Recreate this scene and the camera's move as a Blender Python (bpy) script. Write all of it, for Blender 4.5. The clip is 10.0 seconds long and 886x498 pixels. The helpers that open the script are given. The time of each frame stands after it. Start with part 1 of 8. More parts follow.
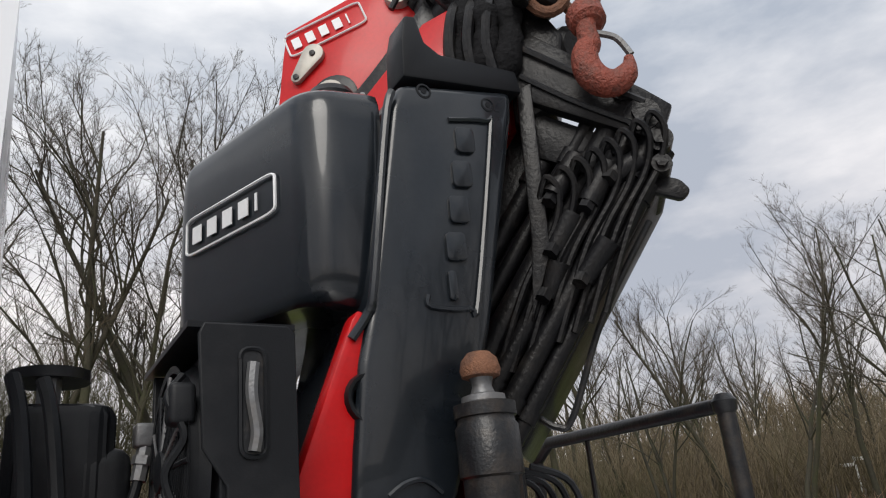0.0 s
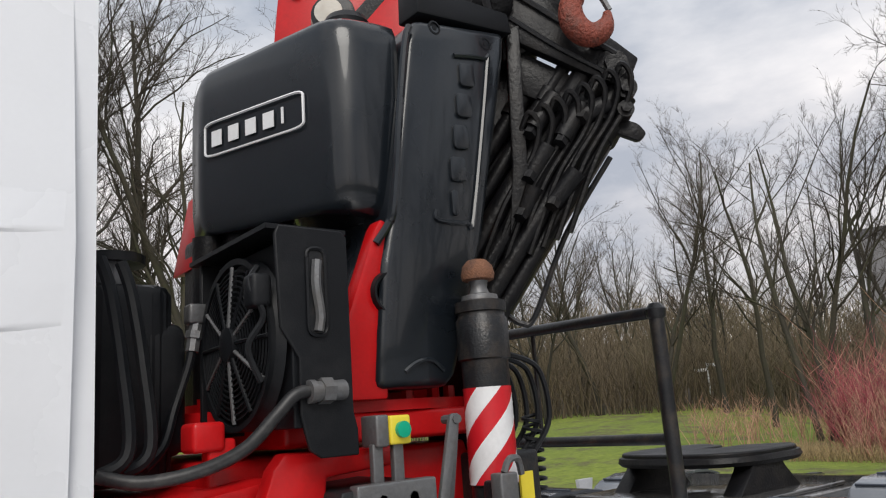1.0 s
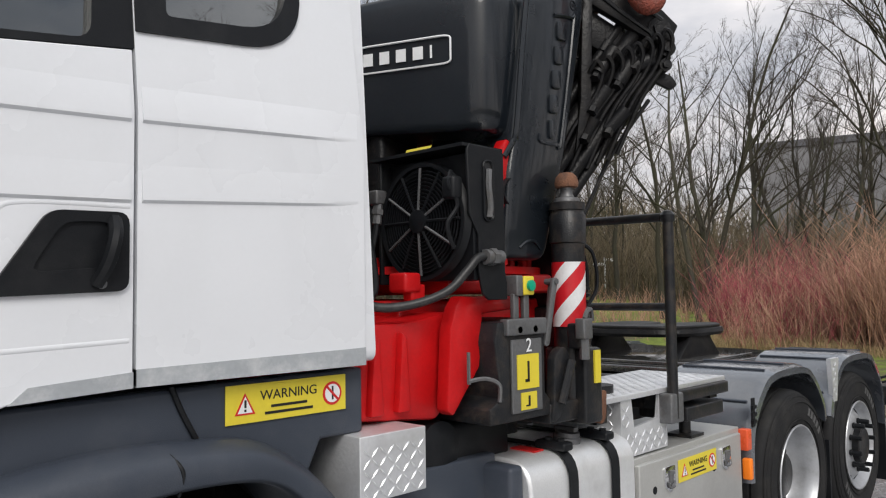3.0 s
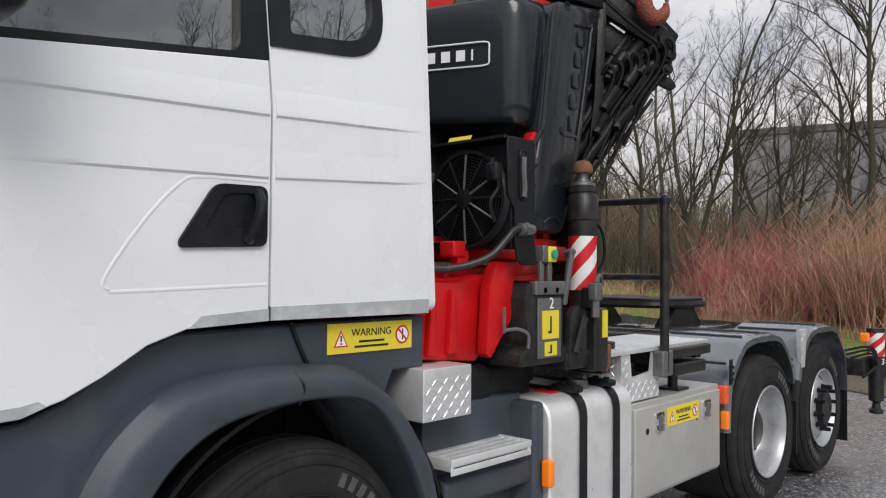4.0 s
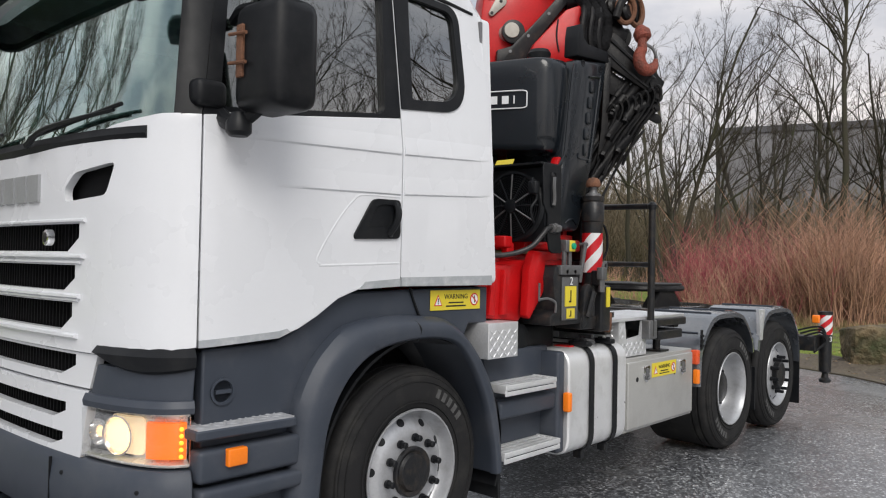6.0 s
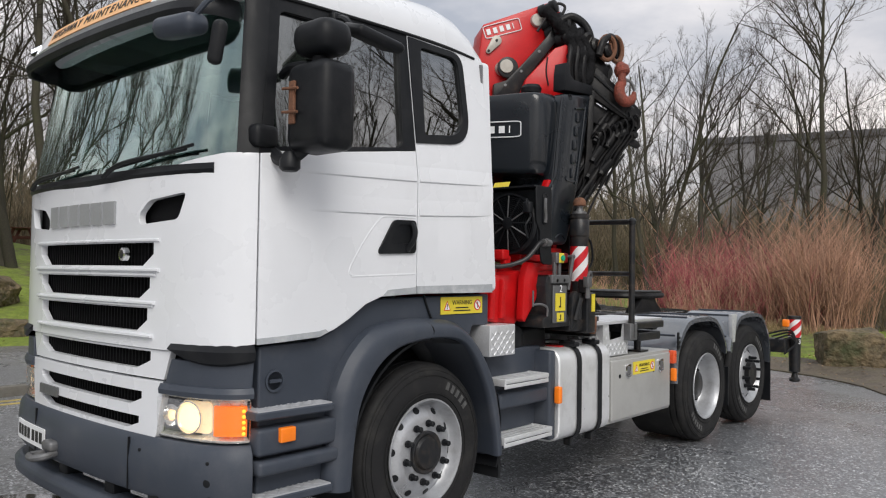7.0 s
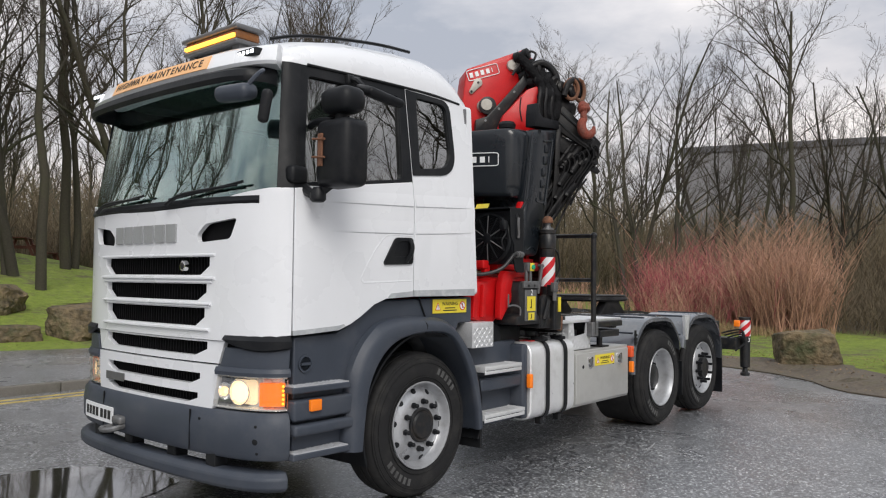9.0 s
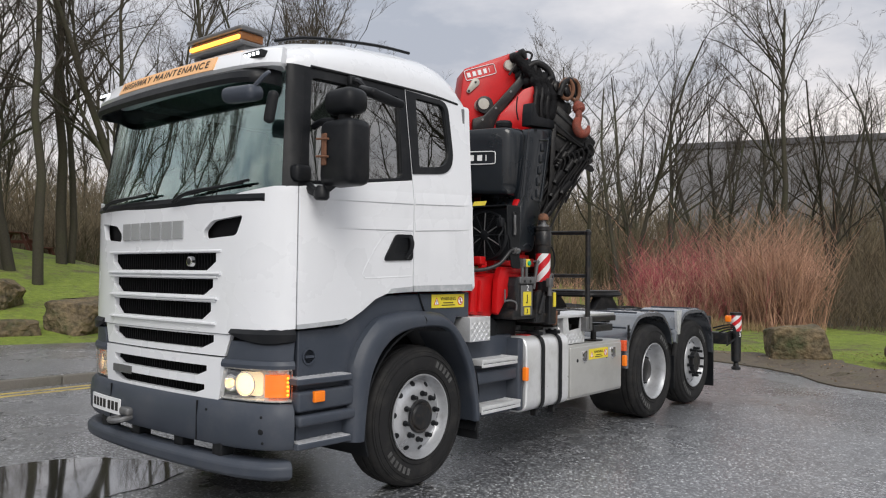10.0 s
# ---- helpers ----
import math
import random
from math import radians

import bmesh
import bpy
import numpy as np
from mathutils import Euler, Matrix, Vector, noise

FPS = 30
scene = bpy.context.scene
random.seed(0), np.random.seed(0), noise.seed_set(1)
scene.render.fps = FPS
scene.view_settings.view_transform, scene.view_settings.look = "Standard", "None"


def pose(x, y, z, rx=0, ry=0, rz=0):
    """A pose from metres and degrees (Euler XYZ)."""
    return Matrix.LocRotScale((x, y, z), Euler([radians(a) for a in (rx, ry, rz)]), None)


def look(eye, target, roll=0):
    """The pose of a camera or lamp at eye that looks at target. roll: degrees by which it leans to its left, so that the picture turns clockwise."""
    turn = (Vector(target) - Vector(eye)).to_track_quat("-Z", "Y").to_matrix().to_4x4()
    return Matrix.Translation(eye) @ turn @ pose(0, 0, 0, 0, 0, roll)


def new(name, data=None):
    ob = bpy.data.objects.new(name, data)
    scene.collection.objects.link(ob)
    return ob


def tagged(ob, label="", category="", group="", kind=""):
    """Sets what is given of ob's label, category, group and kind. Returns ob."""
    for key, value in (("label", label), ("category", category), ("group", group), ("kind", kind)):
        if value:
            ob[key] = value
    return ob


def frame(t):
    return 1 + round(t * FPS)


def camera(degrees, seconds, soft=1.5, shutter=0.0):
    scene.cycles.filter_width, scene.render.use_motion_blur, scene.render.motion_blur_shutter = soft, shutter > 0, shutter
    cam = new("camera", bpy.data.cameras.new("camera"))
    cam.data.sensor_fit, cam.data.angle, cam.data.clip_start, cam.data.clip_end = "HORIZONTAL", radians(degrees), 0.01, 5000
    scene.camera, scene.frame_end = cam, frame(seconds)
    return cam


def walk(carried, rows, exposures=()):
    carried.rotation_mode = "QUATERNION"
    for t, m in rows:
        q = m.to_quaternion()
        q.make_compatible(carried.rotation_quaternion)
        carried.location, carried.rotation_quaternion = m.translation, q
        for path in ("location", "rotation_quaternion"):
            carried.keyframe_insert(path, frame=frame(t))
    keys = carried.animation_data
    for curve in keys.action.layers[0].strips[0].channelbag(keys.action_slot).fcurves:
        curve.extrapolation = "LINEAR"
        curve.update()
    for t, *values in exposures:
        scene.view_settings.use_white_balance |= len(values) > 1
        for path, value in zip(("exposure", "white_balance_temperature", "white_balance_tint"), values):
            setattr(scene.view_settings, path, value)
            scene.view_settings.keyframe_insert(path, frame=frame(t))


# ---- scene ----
cam = camera(60.0, 10.0, soft=1.15)
PATH = [
    (0, (0.625, -1.477, 1.702), (1.592, 0.126, 2.405), -6.0),
    (0.5, (0.39, -1.498, 1.696), (1.506, 0.067, 2.25), -5.0),
    (1, (0.161, -1.602, 1.673), (1.386, -0.079, 2.099), -4.2),
    (1.5, (-0.098, -1.62, 1.644), (1.201, -0.135, 1.971), -3.5),
    (2, (-0.355, -1.64, 1.647), (0.998, -0.185, 1.88), -2.6),
    (2.5, (-0.666, -1.746, 1.64), (0.719, -0.312, 1.799), -1.7),
    (3, (-0.987, -1.769, 1.629), (0.442, -0.374, 1.742), -0.8),
    (4.5, (-1.86, -2.141, 1.555), (-0.391, -0.785, 1.591), 0.8),
    (5, (-2.162, -2.278, 1.55), (-0.684, -0.931, 1.575), 1.0),
    (5.5, (-2.516, -2.438, 1.529), (-1.034, -1.095, 1.557), 1.1),
    (7, (-3.416, -2.961, 1.536), (-1.908, -1.649, 1.597), 0.8),
    (7.5, (-3.704, -3.151, 1.532), (-2.187, -1.85, 1.608), 0.6),
    (8, (-3.93, -3.353, 1.539), (-2.407, -2.059, 1.628), 0.5),
    (8.5, (-4.102, -3.552, 1.543), (-2.577, -2.26, 1.632), 0.5),
    (9, (-4.274, -3.648, 1.534), (-2.742, -2.365, 1.614), 0.6),
    (9.5, (-4.383, -3.696, 1.536), (-2.848, -2.417, 1.612), 0.7),
    (10, (-4.418, -3.725, 1.536), (-2.876, -2.453, 1.604), 0.7),
]
LIFT = Vector((0, 0, 0.057))
walk(cam, [(t, look(Vector(eye) + LIFT, Vector(target) + LIFT, roll)) for t, eye, target, roll in PATH], [(0, 0.16), (10, 0.16)])

# ---- world and light ----
world = bpy.data.worlds.new("overcast_sky")
scene.world = world
world.use_nodes = True
wn, wl = world.node_tree.nodes, world.node_tree.links
wbg = wn["Background"]
wsky = wn.new("ShaderNodeTexSky")
wsky.sky_type, wsky.sun_disc = "NISHITA", False
wsky.sun_elevation, wsky.sun_rotation = radians(42), radians(215)
wsky_dim = wn.new("ShaderNodeVectorMath")
wsky_dim.operation = "SCALE"
wsky_dim.inputs["Scale"].default_value = 0.12
wl.new(wsky.outputs[0], wsky_dim.inputs[0])
wco = wn.new("ShaderNodeTexCoord")
wmap = wn.new("ShaderNodeMapping")
wmap.inputs["Scale"].default_value = (1.0, 1.0, 2.6)
wl.new(wco.outputs["Generated"], wmap.inputs[0])
wnoise = wn.new("ShaderNodeTexNoise")
wnoise.inputs["Scale"].default_value, wnoise.inputs["Detail"].default_value = 2.3, 7
wnoise.inputs["Roughness"].default_value = 0.55
wl.new(wmap.outputs[0], wnoise.inputs["Vector"])
wramp = wn.new("ShaderNodeValToRGB")
wramp.color_ramp.elements[0].position, wramp.color_ramp.elements[0].color = 0.36, (0.42, 0.44, 0.49, 1)
wramp.color_ramp.elements[1].position, wramp.color_ramp.elements[1].color = 0.64, (0.97, 0.925, 0.905, 1)
wl.new(wnoise.outputs["Fac"], wramp.inputs[0])
wmix = wn.new("ShaderNodeMixRGB")
wmix.inputs["Fac"].default_value = 0.86
wl.new(wsky_dim.outputs[0], wmix.inputs[1])
wl.new(wramp.outputs[0], wmix.inputs[2])
# an overcast sky is brightest overhead
wsep = wn.new("ShaderNodeSeparateXYZ")
wl.new(wco.outputs["Generated"], wsep.inputs[0])
wgrad = wn.new("ShaderNodeMapRange")
wgrad.inputs["From Min"].default_value, wgrad.inputs["From Max"].default_value = 0.0, 1.0
wgrad.inputs["To Min"].default_value, wgrad.inputs["To Max"].default_value = 1.12, 1.42
wl.new(wsep.outputs["Z"], wgrad.inputs["Value"])
wgain = wn.new("ShaderNodeVectorMath")
wgain.operation = "SCALE"
# thin cloud low down lets warm light through
wtint = wn.new("ShaderNodeValToRGB")
wtint.color_ramp.elements[0].position, wtint.color_ramp.elements[0].color = 0.05, (1.0, 0.935, 0.90, 1)
wtint.color_ramp.elements[1].position, wtint.color_ramp.elements[1].color = 0.55, (0.95, 0.985, 1.0, 1)
wl.new(wsep.outputs["Z"], wtint.inputs[0])
wmul = wn.new("ShaderNodeMixRGB")
wmul.blend_type = "MULTIPLY"
wmul.inputs["Fac"].default_value = 1.0
wl.new(wmix.outputs[0], wmul.inputs[1])
wl.new(wtint.outputs[0], wmul.inputs[2])
wl.new(wmul.outputs[0], wgain.inputs[0])
wl.new(wgrad.outputs[0], wgain.inputs["Scale"])
wl.new(wgain.outputs[0], wbg.inputs["Color"])
wbg.inputs["Strength"].default_value = 0.9

sun = new("sun", bpy.data.lights.new("sun", "SUN"))
sun.data.energy, sun.data.angle, sun.data.color = 1.75, radians(30), (1.0, 0.96, 0.9)
sun.matrix_world = look((-6, -9, 11), (1, 1, 0))

# ---- materials ----


def pbr(name, col, rough=0.5, metal=0.0, var=0.15, scale=4.0, bump=0.0, bscale=80.0, coat=0.0, dirt=None, amount=0.4, dscale=3.0, rvar=0.1, island=0.0, obrand=0.0, spec=0.5, depth=0.01):
    """A surface with two scales of colour change, fine relief and patches of dirt of their own colour."""
    m = bpy.data.materials.new(name)
    m.use_nodes = True
    n, l = m.node_tree.nodes, m.node_tree.links
    b = n["Principled BSDF"]
    b.inputs["Metallic"].default_value = metal
    b.inputs["Specular IOR Level"].default_value = spec
    b.inputs["Coat Weight"].default_value = coat
    b.inputs["Coat Roughness"].default_value = 0.06
    tc = n.new("ShaderNodeTexCoord")
    big, small = n.new("ShaderNodeTexNoise"), n.new("ShaderNodeTexNoise")
    big.inputs["Scale"].default_value, big.inputs["Detail"].default_value = scale, 6
    small.inputs["Scale"].default_value, small.inputs["Detail"].default_value = bscale, 3
    l.new(tc.outputs["Object"], big.inputs["Vector"])
    l.new(tc.outputs["Object"], small.inputs["Vector"])
    add = n.new("ShaderNodeMath")
    add.operation = "ADD"
    l.new(big.outputs["Fac"], add.inputs[0])
    l.new(small.outputs["Fac"], add.inputs[1])
    rng = n.new("ShaderNodeMapRange")
    rng.inputs["From Min"].default_value, rng.inputs["From Max"].default_value = 0.6, 1.4
    rng.inputs["To Min"].default_value, rng.inputs["To Max"].default_value = 1 - var, 1 + var
    l.new(add.outputs[0], rng.inputs["Value"])
    fac = rng.outputs[0]
    for socket, k in (("island", island), ("object", obrand)):
        if k:
            src = n.new("ShaderNodeNewGeometry").outputs["Random Per Island"] if socket == "island" else n.new("ShaderNodeObjectInfo").outputs["Random"]
            r2 = n.new("ShaderNodeMapRange")
            r2.inputs["To Min"].default_value, r2.inputs["To Max"].default_value = 1 - k, 1 + k
            l.new(src, r2.inputs["Value"])
            mu = n.new("ShaderNodeMath")
            mu.operation = "MULTIPLY"
            l.new(fac, mu.inputs[0])
            l.new(r2.outputs[0], mu.inputs[1])
            fac = mu.outputs[0]
    sc = n.new("ShaderNodeVectorMath")
    sc.operation = "SCALE"
    sc.inputs[0].default_value = col[:3]
    l.new(fac, sc.inputs["Scale"])
    out = sc.outputs[0]
    if dirt:
        dn = n.new("ShaderNodeTexNoise")
        dn.inputs["Scale"].default_value, dn.inputs["Detail"].default_value, dn.inputs["Roughness"].default_value = dscale, 9, 0.7
        l.new(tc.outputs["Object"], dn.inputs["Vector"])
        dr = n.new("ShaderNodeMapRange")
        dr.inputs["From Min"].default_value, dr.inputs["From Max"].default_value = 0.48, 0.72
        dr.inputs["To Max"].default_value = amount
        l.new(dn.outputs["Fac"], dr.inputs["Value"])
        mx = n.new("ShaderNodeMixRGB")
        mx.inputs[2].default_value = (*dirt, 1)
        l.new(dr.outputs[0], mx.inputs["Fac"])
        l.new(out, mx.inputs[1])
        out = mx.outputs[0]
    l.new(out, b.inputs["Base Color"])
    rr = n.new("ShaderNodeMapRange")
    rr.inputs["From Min"].default_value, rr.inputs["From Max"].default_value = 0.3, 0.7
    rr.inputs["To Min"].default_value, rr.inputs["To Max"].default_value = max(0.02, rough - rvar), min(1, rough + rvar)
    l.new(big.outputs["Fac"], rr.inputs["Value"])
    l.new(rr.outputs[0], b.inputs["Roughness"])
    if bump:
        bp = n.new("ShaderNodeBump")
        bp.inputs["Strength"].default_value, bp.inputs["Distance"].default_value = min(1, bump), depth
        l.new(small.outputs["Fac"], bp.inputs["Height"])
        l.new(bp.outputs[0], b.inputs["Normal"])
    return m


def glass(name, tint=(0.9, 0.95, 0.93), clear=0.75, gloss=0.1, sheen=(1, 1, 1)):
    """A thin pane: clear through, with a mirror gloss that grows at flat angles."""
    m = bpy.data.materials.new(name)
    m.use_nodes = True
    n, l = m.node_tree.nodes, m.node_tree.links
    n.remove(n["Principled BSDF"])
    tr, gl, mx, fr = n.new("ShaderNodeBsdfTransparent"), n.new("ShaderNodeBsdfGlossy"), n.new("ShaderNodeMixShader"), n.new("ShaderNodeLayerWeight")
    tr.inputs[0].default_value = (*[c * clear for c in tint], 1)
    gl.inputs["Color"].default_value = (*sheen, 1)
    gl.inputs["Roughness"].default_value = 0.01
    pw, sc = n.new("ShaderNodeMath"), n.new("ShaderNodeMath")
    pw.operation, pw.inputs[1].default_value = "POWER", 1.5
    sc.operation, sc.inputs[1].default_value, sc.inputs[2].default_value = "MULTIPLY_ADD", 0.8, gloss
    l.new(fr.outputs["Facing"], pw.inputs[0])
    l.new(pw.outputs[0], sc.inputs[0])
    l.new(sc.outputs[0], mx.inputs[0])
    l.new(tr.outputs[0], mx.inputs[1])
    l.new(gl.outputs[0], mx.inputs[2])
    l.new(mx.outputs[0], n["Material Output"].inputs["Surface"])
    return m


def lit(name, col, strength):
    m = pbr(name, col, 0.3, var=0.05)
    b = m.node_tree.nodes["Principled BSDF"]
    b.inputs["Emission Color"].default_value, b.inputs["Emission Strength"].default_value = (*col, 1), strength
    return m


WHITE = pbr("white_cab_paint", (0.74, 0.755, 0.785), 0.28, var=0.012, scale=2, coat=0.5, dirt=(0.6, 0.585, 0.56), amount=0.025, dscale=14, rvar=0.04)
WETGREY = pbr("wet_grey_plastic", (0.085, 0.095, 0.112), 0.2, var=0.15, scale=6, bump=0.06, bscale=250, coat=1.0, dirt=(0.15, 0.15, 0.155), amount=0.4, dscale=5, spec=1.0)
GREY = pbr("grey_plastic", (0.046, 0.055, 0.073), 0.42, var=0.12, bump=0.12, bscale=350, dirt=(0.11, 0.11, 0.115), amount=0.3, dscale=4, spec=0.35)
SILL = pbr("scuffed_grey_paint", (0.36, 0.38, 0.40), 0.5, var=0.1, dirt=(0.75, 0.75, 0.74), amount=0.5, dscale=9)
BLACK = pbr("black_plastic", (0.008, 0.009, 0.011), 0.45, var=0.2, bump=0.08, bscale=300, dirt=(0.05, 0.05, 0.05), amount=0.3, spec=0.22)
MESHBLACK = pbr("grille_black", (0.006, 0.006, 0.007), 0.7, var=0.3, spec=0.12)
COVER = pbr("black_moulded_cover", (0.009, 0.012, 0.016), 0.30, var=0.2, coat=0.4, dirt=(0.024, 0.027, 0.03), amount=0.2, dscale=6, spec=0.3)
WETSTEEL = pbr("wet_worn_steel", (0.06, 0.06, 0.06), 0.2, metal=0.3, var=0.5, scale=3, bump=0.15, bscale=60, coat=1.0, dirt=(0.16, 0.14, 0.11), amount=0.6, dscale=7, spec=1.0)
STEEL_BLK = pbr("black_painted_steel", (0.013, 0.014, 0.016), 0.38, var=0.3, bump=0.15, bscale=120, dirt=(0.10, 0.075, 0.055), amount=0.4, dscale=14, spec=0.35)
GREASY = pbr("greasy_black_steel", (0.006, 0.006, 0.007), 0.4, var=0.4, bump=0.25, bscale=70, dirt=(0.035, 0.03, 0.025), amount=0.45, dscale=11, spec=0.25)
RED = pbr("red_crane_paint", (0.52, 0.007, 0.009), 0.38, var=0.1, coat=0.08, dirt=(0.26, 0.008, 0.008), amount=0.35, dscale=6, spec=0.3)
OLIVE = pbr("olive_sapling_bark", (0.062, 0.056, 0.026), 0.9, var=0.3, scale=0.5, island=0.4)
RUST = pbr("rusty_steel", (0.17, 0.075, 0.04), 0.75, var=0.35, bump=0.5, bscale=160, dirt=(0.05, 0.03, 0.025), amount=0.7, dscale=30)
HOOKRED = pbr("worn_red_hook", (0.21, 0.045, 0.026), 0.6, var=0.4, bump=0.6, bscale=80, depth=0.02, dirt=(0.07, 0.045, 0.035), amount=0.9, dscale=16)
RUBBER = pbr("tyre_rubber", (0.018, 0.018, 0.019), 0.72, var=0.2, bump=0.12, bscale=240, dirt=(0.07, 0.067, 0.06), amount=0.35, dscale=6, spec=0.2)
TYREMARK = pbr("worn_tyre_letter", (0.085, 0.085, 0.085), 0.7, var=0.4, dirt=(0.02, 0.02, 0.02), amount=0.9, dscale=40)
RIM = pbr("silver_rim_paint", (0.45, 0.46, 0.48), 0.36, metal=0.55, var=0.08, dirt=(0.2, 0.19, 0.18), amount=0.4, dscale=12)
ALU = pbr("brushed_aluminium", (0.78, 0.79, 0.80), 0.36, metal=0.5, var=0.08, bump=0.08, bscale=160, dirt=(0.4, 0.39, 0.38), amount=0.4, dscale=5)
INOX = pbr("stainless_box", (0.50, 0.50, 0.485), 0.42, metal=0.45, var=0.06, dirt=(0.33, 0.32, 0.31), amount=0.4, dscale=3)
CHEQ = pbr("chequer_aluminium", (0.74, 0.75, 0.77), 0.38, metal=0.55, var=0.12, bump=0.1, dirt=(0.36, 0.35, 0.34), amount=0.3, dscale=10)
TREAD = pbr("pale_tread", (0.42, 0.43, 0.455), 0.5, metal=0.1, var=0.1, dirt=(0.22, 0.22, 0.22), amount=0.4, dscale=12)
GALV = pbr("grey_metal_bracket", (0.16, 0.163, 0.168), 0.45, metal=0.5, var=0.2, bump=0.15, dirt=(0.12, 0.10, 0.08), amount=0.5, dscale=16)
YELLOW = pbr("yellow_sticker", (0.74, 0.60, 0.045), 0.4, var=0.05, dirt=(0.5, 0.45, 0.1), amount=0.2)
INK = pbr("black_print", (0.012, 0.012, 0.012), 0.45, var=0.1)
WPRINT = pbr("white_print", (0.78, 0.79, 0.8), 0.4, var=0.05)
REDPRINT = pbr("red_print", (0.6, 0.02, 0.02), 0.4, var=0.05)
SILVERLET = pbr("silver_lettering", (0.36, 0.37, 0.38), 0.4, metal=0.3, var=0.08)
ORANGESIGN = pbr("faded_orange_sign", (0.86, 0.48, 0.22), 0.45, var=0.05, dirt=(0.9, 0.62, 0.4), amount=0.4)
STRIPE_W = pbr("white_reflective_band", (0.74, 0.74, 0.75), 0.4, var=0.05, dirt=(0.45, 0.43, 0.42), amount=0.3, dscale=15)
STRIPE_R = pbr("red_reflective_band", (0.55, 0.012, 0.02), 0.38, var=0.08, dirt=(0.3, 0.02, 0.02), amount=0.3, dscale=15)
AMBER = lit("amber_lens", (0.85, 0.20, 0.012), 0.12)
BLINK = lit("lit_indicator", (0.95, 0.17, 0.006), 0.55)
BEACON = lit("lit_beacon", (1.0, 0.42, 0.05), 2.5)
LAMP = lit("lit_headlamp", (1.0, 0.70, 0.34), 1.9)
BOWL = lit("lit_reflector", (1.0, 0.80, 0.50), 0.5)
REFLECTOR = pbr("lamp_reflector", (0.75, 0.74, 0.70), 0.25, metal=0.55, var=0.12, scale=12)
AMBERDOT = lit("amber_led", (1.0, 0.40, 0.03), 1.4)
LED = lit("white_led", (0.9, 0.95, 1.0), 3.0)
CHROME = pbr("chrome", (0.8, 0.8, 0.8), 0.12, metal=1.0, var=0.05)
GREEN = pbr("green_button", (0.0, 0.35, 0.2), 0.35, var=0.05)
GLASS = glass("window_glass", (0.78, 0.95, 0.90), 0.75, 0.14, (0.86, 1.0, 0.97))
DARKGLASS = glass("tinted_glass", (0.7, 0.8, 0.76), 0.36, 0.11)
LENS = glass("lamp_glass", (1, 1, 1), 0.97, 0.02)
TRIM = pbr("cab_lining", (0.16, 0.16, 0.17), 0.8, var=0.1, bump=0.1)
CLOTH = pbr("black_sleeve_cloth", (0.009, 0.009, 0.010), 0.85, var=0.4, bump=0.6, bscale=45, depth=0.02, spec=0.15)
SEATCLOTH = pbr("seat_cloth", (0.03, 0.032, 0.036), 0.9, var=0.2, bump=0.2)
CURTAIN = pbr("pale_curtain", (0.55, 0.55, 0.54), 0.9, var=0.1, bump=0.1, bscale=40)
ROCK = pbr("sandstone_boulder", (0.125, 0.093, 0.052), 0.8, var=0.85, scale=3.0, bump=1.0, bscale=9, depth=0.08, dirt=(0.035, 0.050, 0.013), amount=0.95, dscale=1.9)
BARK = pbr("mossy_bark", (0.05, 0.044, 0.031), 0.9, var=0.35, scale=1.0, bump=0.6, bscale=30, dirt=(0.055, 0.066, 0.022), amount=0.7, dscale=0.9, obrand=0.3)
TWIG = pbr("bare_twigs", (0.056, 0.043, 0.029), 0.9, var=0.3, scale=0.6, obrand=0.3)
BRUSH = pbr("winter_scrub", (0.13, 0.10, 0.062), 0.95, var=0.4, scale=0.25, island=0.45, dirt=(0.05, 0.065, 0.022), amount=0.8, dscale=0.22)
REDSTEM = pbr("red_dogwood_stems", (0.34, 0.075, 0.09), 0.8, var=0.3, scale=0.5, island=0.5)
TANSTEM = pbr("tan_dry_stems", (0.41, 0.235, 0.16), 0.9, var=0.3, scale=0.6, island=0.5)
LITTER = pbr("fallen_leaves", (0.26, 0.17, 0.09), 0.8, var=0.3, island=0.6)
DEADGRASS = pbr("dry_grass", (0.30, 0.22, 0.11), 0.95, var=0.3, island=0.45)
GRASSBLADE = pbr("grass_blades", (0.19, 0.30, 0.04), 0.7, var=0.4, scale=0.7, island=0.45, dirt=(0.16, 0.13, 0.06), amount=0.7, dscale=0.8)
WOODTABLE = pbr("red_stained_wood", (0.11, 0.035, 0.022), 0.7, var=0.25, bump=0.3, bscale=30)
KERB = pbr("worn_concrete_kerb", (0.13, 0.12, 0.105), 0.85, var=0.25, scale=2, bump=0.4, bscale=60, dirt=(0.05, 0.055, 0.03), amount=0.6, obrand=0.15)
CLAD = pbr("grey_steel_cladding", (0.22, 0.218, 0.225), 0.6, var=0.06, scale=0.05)
SOIL = pbr("trodden_soil", (0.105, 0.083, 0.06), 0.75, var=0.6, scale=5, bump=0.8, bscale=25, dirt=(0.05, 0.06, 0.02), amount=0.6, dscale=2.5)
YLINE = pbr("worn_yellow_line", (0.42, 0.32, 0.09), 0.8, var=0.3, bump=0.3, dirt=(0.09, 0.085, 0.08), amount=1.0, dscale=5)


